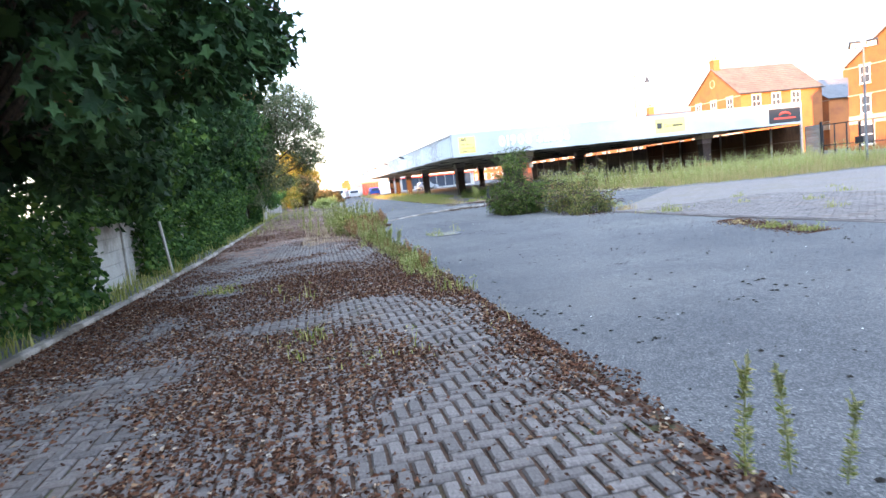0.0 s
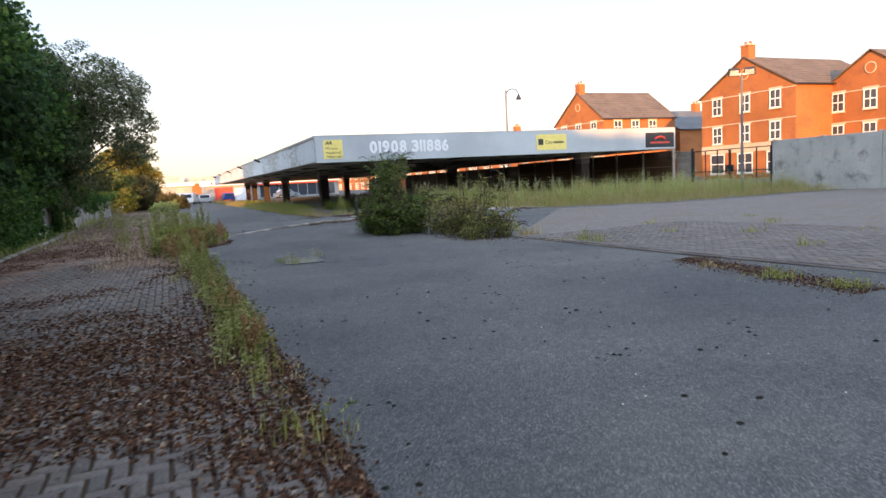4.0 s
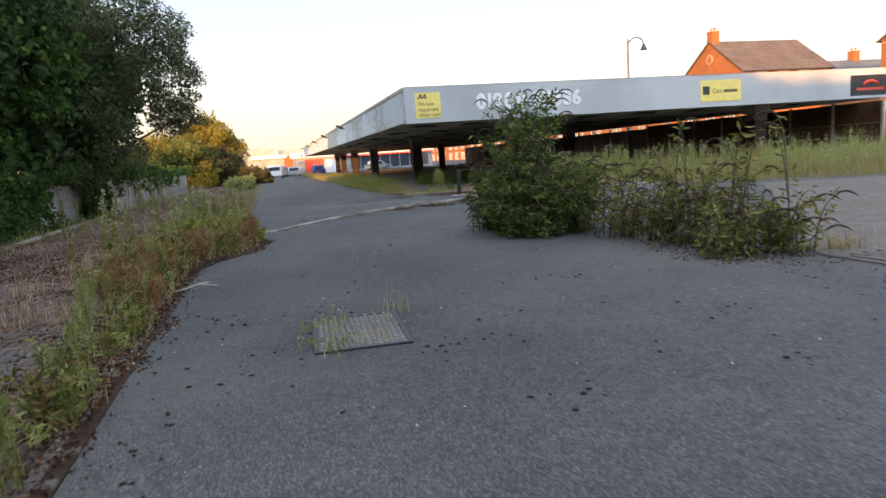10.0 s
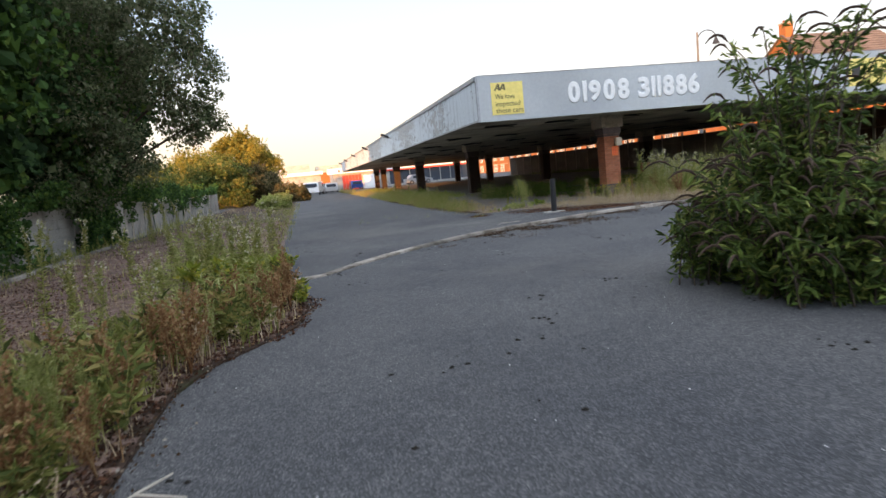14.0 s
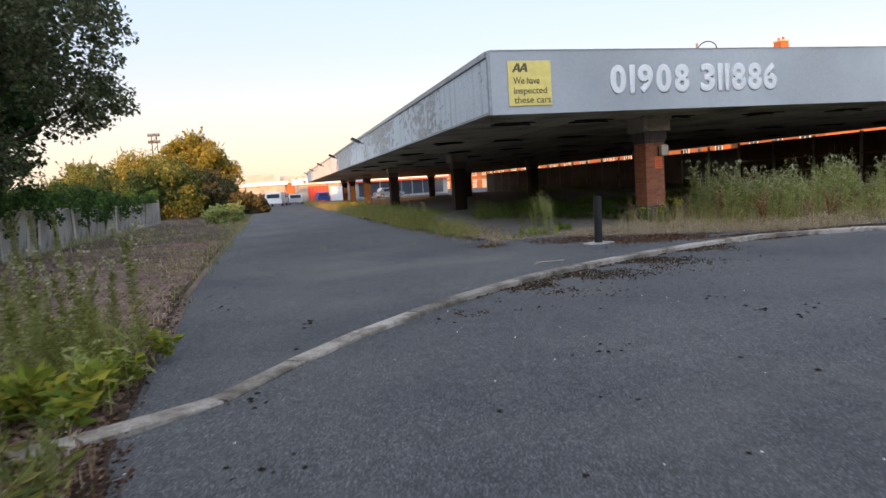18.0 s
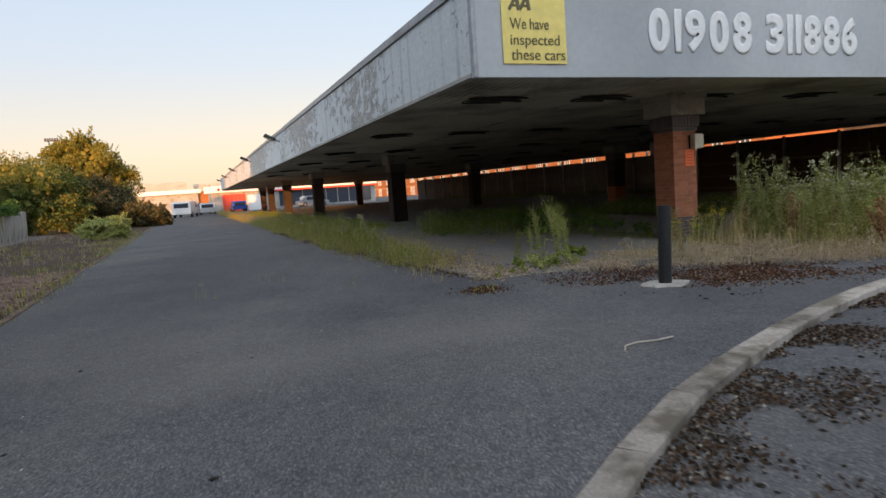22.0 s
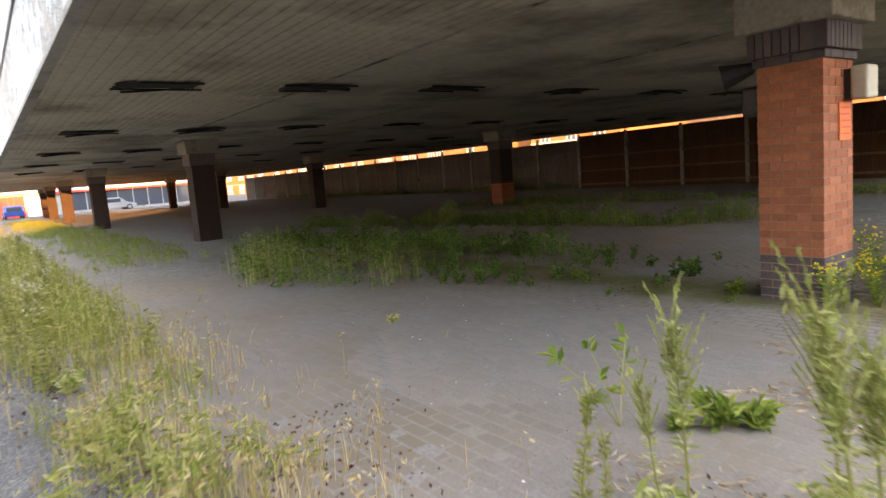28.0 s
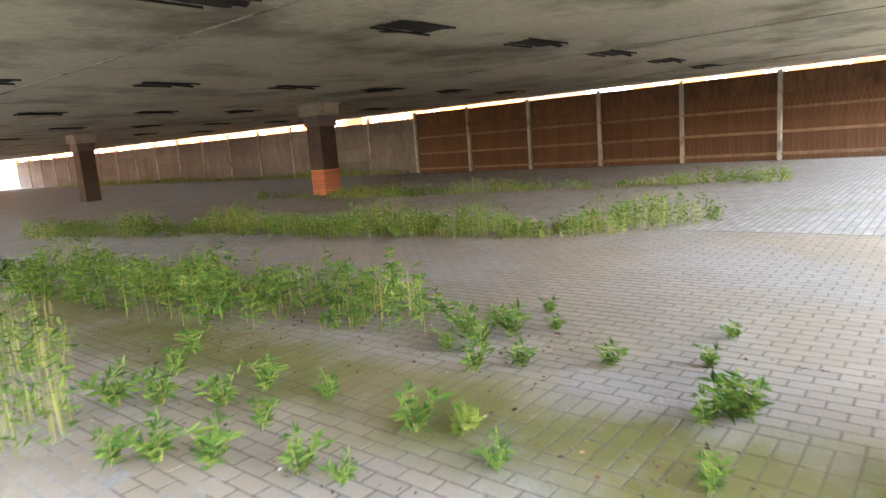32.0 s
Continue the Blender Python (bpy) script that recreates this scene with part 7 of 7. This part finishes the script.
spots = [[(13.55, 39.2), (13.75, 39.15), (13.35, 39.1), (13.1, 39.25), (13.9, 39.3), (13.95, 39.55), (12.9, 39.3), (13.25, 39.05), (13.65, 38.95)]]
for kind, places in zip(kinds, spots):
    kind.matrix_basis = pose(*places[0], 0.03 + float(fall(places[0][1])), 0, 0, wr.uniform(0, 360))
    for px, py in places[1:]:
        s = wr.uniform(0.62, 1.3)
        copy_thing(kind, pose(px, py, 0.03 + float(fall(py)), wr.uniform(-6, 6), wr.uniform(-6, 6), wr.uniform(0, 360)) @ Matrix.Diagonal((s, s, s * wr.uniform(0.9, 1.15), 1)))
for px, py, n, h in ((9.75, 19.3, 260, 0.5), (9.6, 16.2, 160, 0.3), (9.35, 17.0, 110, 0.25), (9.7, 16.7, 90, 0.3), (4.02, 18.95, 16, 0.32), (3.98, 18.6, 24, 0.14), (3.2, 18.2, 60, 0.16), (3.22, 18.75, 50, 0.16), (3.3, 18.0, 40, 0.14), (3.62, 18.0, 20, 0.1), (8.3, 11.6, 260, 0.12), (8.1, 10.3, 200, 0.14), (8.0, 9.3, 160, 0.14), (-0.25, 6.37, 60, 0.28), (-0.21, 5.6, 60, 0.24), (0.75, 5.22, 30, 0.16), (1.59, 5.65, 40, 0.14), (0.2, 5.3, 70, 0.14), (-1.96, 11.31, 120, 0.16), (-1.7, 11.0, 90, 0.14), (-0.79, 10.1, 20, 0.2), (-0.35, 9.19, 14, 0.2), (7.72, 36.72, 30, 0.05), (7.6, 36.62, 16, 0.07), (12.0, 16.5, 60, 0.22), (14.0, 13.0, 60, 0.22), (5.5, 40.1, 14, 0.2), (4.6, 38.9, 10, 0.16), (6.4, 38.6, 16, 0.2), (11.45, 40.25, 6, 0.36), (10.5, 40.96, 5, 0.3), (10.48, 41.25, 4, 0.26), (12.02, 40.02, 4, 0.2), (1.62, 8.2, 40, 0.2), (1.58, 10.9, 80, 0.36), (1.6, 15.1, 90, 0.4), (11.2, 12.2, 50, 0.2), (12.8, 14.8, 60, 0.22), (10.4, 16.9, 60, 0.2), (15.2, 16.2, 70, 0.22), (13.6, 19.0, 70, 0.24), (16.8, 18.4, 70, 0.22), (10.3, 20.6, 90, 0.4), (10.2, 21.2, 90, 0.35)):
    p = np.column_stack([R.normal(px, 0.13 if n > 8 else 0.02, n), R.normal(py, 0.13 if n > 8 else 0.02, n)])
    grass_patch("grass_tuft", p, h, 0.012, STRAW if h in (0.5, 0.12) else GRASS, "small tuft of grass in a joint", seed=int(abs(px) * 100), heads=0.2)

# ---- litter and moss ----
q = scatter(R, 60000, 0.9, 3.1, 2.0, 31)
off = q[:, 0] - west_edge(q[:, 1])
wave = 0.9 * field(q[:, 0], q[:, 1], 0.9, 7.7) + 0.6 * field(q[:, 0], q[:, 1], 3.0, 2.2)
q = q[(off < 0.05 + 0.28 * np.clip(wave, -0.1, 1)) & (R.random(len(q)) < np.clip(0.55 + wave + 0.6 * off, 0.05, 1))]
off = q[:, 0] - west_edge(q[:, 1])
v, f = leaves_at(np.column_stack([q, np.where(off < 0, 0.04, 0.008) + R.uniform(0, 0.012, len(q))]), 0.032, R, np.column_stack([R.normal(size=(len(q), 2)) * 3, np.zeros(len(q))]), 0.0, 0.6)
tagged(raw("verge_litter", v, f, LITTER), "dead leaves and grit drifted along the paving's edge", "leaf litter", kind="stuff")
q = np.concatenate([scatter(R, 250000, -3.3, 2.75, 0.2, 46, lambda p: p[:, 0] < west_edge(p[:, 1]) - 0.02), scatter(R, 70000, -3.3, 1.78, 0.8, 12)])
BARE = ((0.45, 8.15, 0.55, 0.4), (0.5, 10.5, 0.45, 0.3), (1.15, 5.6, 0.55, 0.9), (0.85, 3.2, 0.9, 1.1), (-1.6, 5.8, 0.6, 0.4), (-0.9, 18.6, 2.2, 2.4), (-1.0, 14.6, 1.3, 0.7), (0.6, 21.0, 0.8, 0.7), (-2.0, 20.5, 1.2, 1.0), (-0.6, 7.4, 0.6, 0.3))
clear = sum(np.exp(-(((q[:, 0] - a) / c) ** 2 + ((q[:, 1] - b) / d) ** 2)) for a, b, c, d in BARE)
dens = 0.85 - 1.25 * np.clip(clear, 0, 1) - 0.25 * (q[:, 1] > 18) * (q[:, 0] < 1.2) + 1.5 * field(q[:, 0], q[:, 1], 0.55, 1.3) + 0.7 * field(q[:, 0], q[:, 1], 2.2, 5.1) + 0.9 * np.exp(-((q[:, 0] - west_edge(q[:, 1]) + 0.2) / 0.3) ** 2) + 0.25 * (q[:, 0] < -2.4)
q = q[R.random(len(q)) < np.clip(dens, 0.02, 1) * np.clip(2.2 - q[:, 1] / 16, 0.07, 1)]
v, f = leaves_at(np.column_stack([q, R.uniform(0.034, 0.048, len(q))]), 0.037, R, np.column_stack([R.normal(size=(len(q), 2)) * 3, np.zeros(len(q))]), 0.0, 0.6)
tagged(raw("leaf_litter", v, f, LITTER), "brown dead leaves lying on the block paving", "leaf litter", kind="stuff")
mound = R.uniform(9.0, 12.7, 5200)
hay = scatter(R, 16000, 8.0, 13.5, 37.3, 39.6)
hay = hay[R.random(len(hay)) < np.clip(0.42 - 0.3 * (hay[:, 1] - 37.3) - 0.3 * (hay[:, 1] < 37.5) * (hay[:, 0] < 9) + 1.3 * field(hay[:, 0], hay[:, 1], 1.4, 8.8), 0, 1)]
v, f = leaves_at(np.column_stack([hay, R.uniform(0.046, 0.06, len(hay))]), 0.075, R, np.column_stack([R.normal(size=(len(hay), 2)) * 3, np.zeros(len(hay))]), 0.0, 0.09)
tagged(raw("fallen_straw", v, f, HAY), "bleached fallen straw matted on the canopy's paving", "straw", kind="stuff")
q = np.concatenate([np.column_stack([7.95 + (mound - 9.0) * 0.24 + R.normal(0, 0.2, 5200), mound]), scatter(R, 2600, 7.9, 9.8, 37.25, 40.5, lambda p: R.random(len(p)) < 0.25 + 1.2 * field(p[:, 0], p[:, 1], 1.3, 4.4) + 0.5 * (p[:, 0] < 8.5)), scatter(R, 2200, 12.3, 14.6, 40.2, 46, lambda p: R.random(len(p)) < 0.1 + field(p[:, 0], p[:, 1], 1.6, 6.4))])
v, f = leaves_at(np.column_stack([q, np.where(q[:, 1] > 37, 0.045, 0.008) + R.uniform(0, 0.014, len(q))]), 0.028, R, np.column_stack([R.normal(size=(len(q), 2)) * 3, np.zeros(len(q))]), 0.0, 0.5)
tagged(raw("canopy_litter", v, f, LITTER), "dead leaves and stalks drifted on paving and asphalt", "leaf litter", kind="stuff")
g = np.concatenate([scatter(R, 5000, 1.6, 2.05, 1, 29, lambda p: R.random(len(p)) < np.exp(-np.maximum(p[:, 0] - 1.7, 0) / 0.09)),
                    scatter(R, 80000, 5.2, 11.5, 30.4, 34.2, lambda p: (kerb_y(p[:, 0]) - p[:, 1] > 0.09) & (R.random(len(p)) < np.clip(6.5 * np.exp(-(kerb_y(p[:, 0]) - p[:, 1]) / 0.33 - ((p[:, 0] - 7.9) / 2.1) ** 2) * (0.55 + 2.2 * field(p[:, 0], p[:, 1], 1.2, 3.3) + field(p[:, 0], p[:, 1], 4.0, 1.3)), 0, 1))),
                    scatter(R, 9000, 1.4, 2.85, 21, 34, lambda p: np.abs(p[:, 0] - west_edge(p[:, 1]) + 0.08) < 0.16), np.column_stack([R.normal(8.7, 0.35, 2600), R.normal(20.2, 0.8, 2600)]), scatter(R, 26000, 6.9, 8.1, 37.9, 56, lambda p: R.random(len(p)) < np.exp(-np.abs(p[:, 0] - np.interp(p[:, 1], [37.3, 41, 52, 60], [7.98, 7.74, 7.46, 7.4])) / 0.09) * (0.75 + 1.4 * field(p[:, 0], p[:, 1], 1.5, 5.5)))])
v, f = leaves_at(np.column_stack([g, ground_z(g[:, 0], g[:, 1]) + np.where((g[:, 0] < 2.75) & (g[:, 1] > 20.9), 0.02, 0) + R.uniform(0.008, 0.022, len(g))]), 0.027, R, np.column_stack([R.normal(size=(len(g), 2)) * 3, np.zeros(len(g))]), 0.0, 0.7)
tagged(raw("edge_litter", v, f, LITTER_DARK), "dark crumbled leaves and grit along the edges", "leaf litter", kind="stuff")


g = scatter(R, 90000, 8.3, 15, 33.9, 37.3)
before = np.interp(g[:, 0], FRONT[:, 0], FRONT[:, 1]) - g[:, 1]
g = g[(before > 0.02) & (R.random(len(g)) < np.clip((0.5 + 1.3 * field(g[:, 0], g[:, 1], 1.0, 2.7) + 0.55 * field(g[:, 0], g[:, 1], 3.2, 9.7)) * np.exp(-((before - 0.95) / 0.85) ** 2) * np.clip((g[:, 0] - 8.5) / 1.2, 0, 1), 0, 1))]
round_patch = np.column_stack([R.uniform(0, 6.28, 1300), np.abs(R.normal(0, 0.17, 1300))])
g = np.concatenate([g, np.column_stack([7.72 + round_patch[:, 1] * np.cos(round_patch[:, 0]), 36.72 + 0.8 * round_patch[:, 1] * np.sin(round_patch[:, 0])])])
v, f = leaves_at(np.column_stack([g, ground_z(g[:, 0], g[:, 1]) + R.uniform(0.006, 0.014, len(g))]), 0.026, R, np.column_stack([R.normal(size=(len(g), 2)) * 3, np.zeros(len(g))]), 0.0, 0.75)
tagged(raw("front_litter", v, f, LITTER), "matted dark crumbled leaves before the canopy", "leaf litter", kind="stuff")


def lumps(name, pts, size, mat, label):
    """Small uneven lumps, one low-poly pebble a point."""
    n = len(pts)
    base = np.array([(1, 0, 0), (0.3, 0.9, 0), (-0.8, 0.6, 0), (-0.8, -0.6, 0), (0.3, -0.9, 0), (0.1, 0, 0.8), (0, 0, -0.3)])
    fc = np.array([(i, (i + 1) % 5, 5) for i in range(5)] + [((i + 1) % 5, i, 6) for i in range(5)])
    s = size * R.uniform(0.5, 1.4, n)[:, None, None]
    a = R.uniform(0, 6.28, n)
    rot = np.stack([np.stack([np.cos(a), -np.sin(a), 0 * a], 1), np.stack([np.sin(a), np.cos(a), 0 * a], 1), np.stack([0 * a, 0 * a, 1 + 0 * a], 1)], 1)
    vv = np.einsum("nij,kj->nki", rot, base) * s * R.uniform(0.75, 1.25, (n, 7, 3)) * (1, 1, 0.55) + pts[:, None]
    ff = np.arange(n)[:, None, None] * 7 + fc
    return tagged(raw(name, vv.reshape(-1, 3), ff.reshape(-1, 3), mat), label, "debris", kind="stuff")


def on_ground(p, up=0.004):
    return np.column_stack([p, ground_z(p[:, 0], p[:, 1]) + up])


ms = np.concatenate([scatter(R, 330, 1.8, 8.8, 1, 20), scatter(R, 60, 2, 10, 20, 36)])
c0 = scatter(R, 60, 1.9, 8.5, 3, 34)
ms = np.concatenate([ms, (c0[:, None] + R.normal(0, 0.12, (60, 6, 2))).reshape(-1, 2), scatter(R, 190, 1.75, 2.25, 5, 22, lambda p: field(p[:, 0], p[:, 1], 0.9, 3.9) > -0.1), scatter(R, 260, 5.5, 11, 30.8, 34, lambda p: np.abs(p[:, 1] - kerb_y(p[:, 0]) + 0.4) < 0.4), scatter(R, 70, 8.6, 12.5, 34.3, 36.8)])
lumps("moss_lumps", on_ground(ms), 0.021, MOSS, "dark dried moss lumps scattered on the asphalt")
pb = np.concatenate([scatter(R, 220, 2, 8.5, 3, 36), scatter(R, 70, 8, 13, 37.3, 45)])
lumps("pale_crumbs", np.column_stack([pb, np.where(pb[:, 1] > 37.2, 0.055, 0.006) + 0 * pb[:, 0]]), 0.007, SIGN_WHITE, "pale grit and paint crumbs on the ground")
stick = thing("twig", 7.3, 33.38, 0.062, 0, "thin bent dry twig on the asphalt", "twig")
bm = bmesh.new()
line = [(0, 0, 0.008), (0.08, 0.1, 0.012), (0.2, 0.14, 0.01), (0.38, 0.1, 0.012), (0.55, 0.12, 0.01)]
for a, b in zip(line, line[1:]):
    tube(bm, a, b, 0.007, 0.006, 5)
part("stem", bm, TWIG, stick)
st2 = thing("twig", 1.74, 21.55, 0.02, 30, "pale forked dry branch at the weeds' edge", "twig")
bm = bmesh.new()
for a, b in (((0, 0, 0.03), (0.2, 0.05, 0.05)), ((0.2, 0.05, 0.05), (0.42, 0.18, 0.03)), ((0.2, 0.05, 0.05), (0.38, -0.12, 0.02)), ((0, 0, 0.03), (-0.2, 0.02, 0.01))):
    tube(bm, a, b, 0.01, 0.006, 5)
part("stem", bm, TWIG, st2)


# ---- single paving blocks ----
def block_template(lx, ly, h, c):
    x, y = lx / 2, ly / 2
    v = [(sx * x, sy * y, z) for z in (0, h - c) for sx, sy in ((-1, -1), (1, -1), (1, 1), (-1, 1))]
    v += [(sx * (x - c), sy * (y - c), h) for sx, sy in ((-1, -1), (1, -1), (1, 1), (-1, 1))]
    f = [(i + a, i + b, i + b + 4, i + a + 4) for i in (0, 4) for a, b in ((0, 1), (1, 2), (2, 3), (3, 0))] + [(8, 9, 10, 11)]
    return np.array(v, float), np.array(f)


def lay_blocks(parent, places, height, z, near, mat_part, mat_stuff, stuff_name, label, seed, rough=1.0, size=(0.192, 0.092), soft=0.007, single=300):
    """places: (x, y, turned). The nearest 300 become parts, the rest one joined piece."""
    rng = np.random.default_rng(seed)
    places = np.array(places)
    order = np.argsort(np.hypot(places[:, 0] - near[0], places[:, 1] - near[1]))
    v0, f0 = block_template(*size, height, soft)
    me = []
    for k in range(4):
        jit = v0 + np.concatenate([np.zeros((8, 3)), rng.uniform(-0.0025, 0.0025, (4, 3))])
        m = bpy.data.meshes.new("paver")
        m.from_pydata(jit.tolist(), [], f0.tolist())
        m.materials.append(mat_part)
        me.append(m)
    for i in order[:single]:
        x, y, t = places[i]
        ob = new("paver", me[i % 4])
        ob.parent = parent
        ob.matrix_basis = pose(x, y, z + float(fall(y)) + rough * rng.uniform(-0.004, 0.004), rough * rng.normal(0, 0.7), rough * rng.normal(0, 0.7), 90 * t + rough * rng.normal(0, 0.8))
    rest = places[order[single:]]
    n = len(rest)
    vv = np.repeat(v0[None], n, 0)
    vv[:, 8:, :2] += rng.uniform(-0.002, 0.002, (n, 4, 2))
    vv[:, 4:, 2] += rough * (vv[:, 4:, 0] * rng.normal(0, 0.012, (n, 1)) + vv[:, 4:, 1] * rng.normal(0, 0.012, (n, 1)) + rng.uniform(-0.004, 0.004, (n, 1)))
    swap = rest[:, 2] > 0.5
    vv[swap] = np.stack([-vv[swap][:, :, 1], vv[swap][:, :, 0], vv[swap][:, :, 2]], 2)
    vv += np.column_stack([rest[:, :2], z + fall(rest[:, 1])])[:, None]
    ff = np.arange(n)[:, None, None] * 12 + f0
    ob = raw(stuff_name, vv.reshape(-1, 3), ff.reshape(-1, 4), mat_stuff, parent, label)
    tagged(ob, kind="stuff")


def herringbone(x0, x1, y0, y1, ok=None):
    out = []
    for i in range(int(round((x1 - x0) / 0.1))):
        for j in range(int(round((y1 - y0) / 0.1))):
            k = (i - j) % 4
            x, y = x0 + i * 0.1, y0 + j * 0.1
            if k == 0:
                p = (x + 0.1, y + 0.05, 0)
            elif k == 3:
                p = (x + 0.05, y + 0.1, 1)
            else:
                continue
            if p[0] < x1 - 0.04 and (ok is None or ok(p[0], p[1])):
                out.append(p)
    return out


def running(x0, x1, y0, y1, along_y, ok=None):
    out = []
    if along_y:
        for i in range(int(round((x1 - x0) / 0.1))):
            for j in range(int((y1 - y0) / 0.2)):
                out.append((x0 + i * 0.1 + 0.05, y0 + j * 0.2 + 0.1 + (i % 2) * 0.1, 1))
    else:
        for j in range(int(round((y1 - y0) / 0.1))):
            for i in range(int((x1 - x0) / 0.2)):
                out.append((x0 + i * 0.2 + 0.1 + (j % 2) * 0.1, y0 + j * 0.1 + 0.05, 0))
    return [p for p in out if ok is None or ok(p[0], p[1])]


def channel(x0, columns, y0, y1):
    """Blocks laid crosswise in straight columns, as in a drainage channel."""
    return [(x0 + i * 0.2 + 0.1, y0 + j * 0.1 + 0.05, 0) for i in range(columns) for j in range(int((y1 - y0) / 0.1))]


wb_ = random.Random(61)
west_all = herringbone(-3.2, 2.8, 0.6, 46.0, lambda x, y: x < west_edge(y) - 0.08)
red_all, grey_all = [], []
for q_ in west_all:
    tone = (q_[1] - 20.5) / 5 + 0.9 * noise.noise(Vector((q_[0] * 0.6, q_[1] * 0.6, 4.0))) + 0.5
    (red_all if wb_.random() < tone else grey_all).append(q_)
lay_blocks(paving_west, red_all, 0.05, -0.012, (1, 24), PAVER_RED, PAVER_RED_STUFF, "joined_pavers", "dark reddish-brown paving blocks", 6, 1.3, (0.178, 0.078), 0.011, 0)
lay_blocks(paving_west, grey_all, 0.05, -0.012, (0.4, 3.2), PAVER, PAVER_STUFF, "joined_pavers", "weathered brown paving blocks", 1, 1.3, (0.178, 0.078), 0.011)
lay_blocks(paving_lot, running(9.35, 14.8, 8.0, 18.8, True), 0.05, -0.014, (9.4, 13.5), PAVER, PAVER_STUFF, "joined_pavers", "weathered red-brown paving blocks", 2)
und = [q_ for q_ in running(8.05, 13.05, 37.4, 48.4, True) + channel(13.05, 3, 37.4, 48.4) + running(13.65, 18.95, 37.4, 48.4, True) if not (abs(q_[0] - 13.43) < 0.4 and abs(q_[1] - 39.7) < 0.4)]
lay_blocks(paving_canopy, und, 0.05, -0.0065, (10.8, 40.6), PAVER_GREY, PAVER_GREY_STUFF, "joined_pavers", "pale grey-brown paving blocks", 3, 0.12, (0.190, 0.090), 0.003)
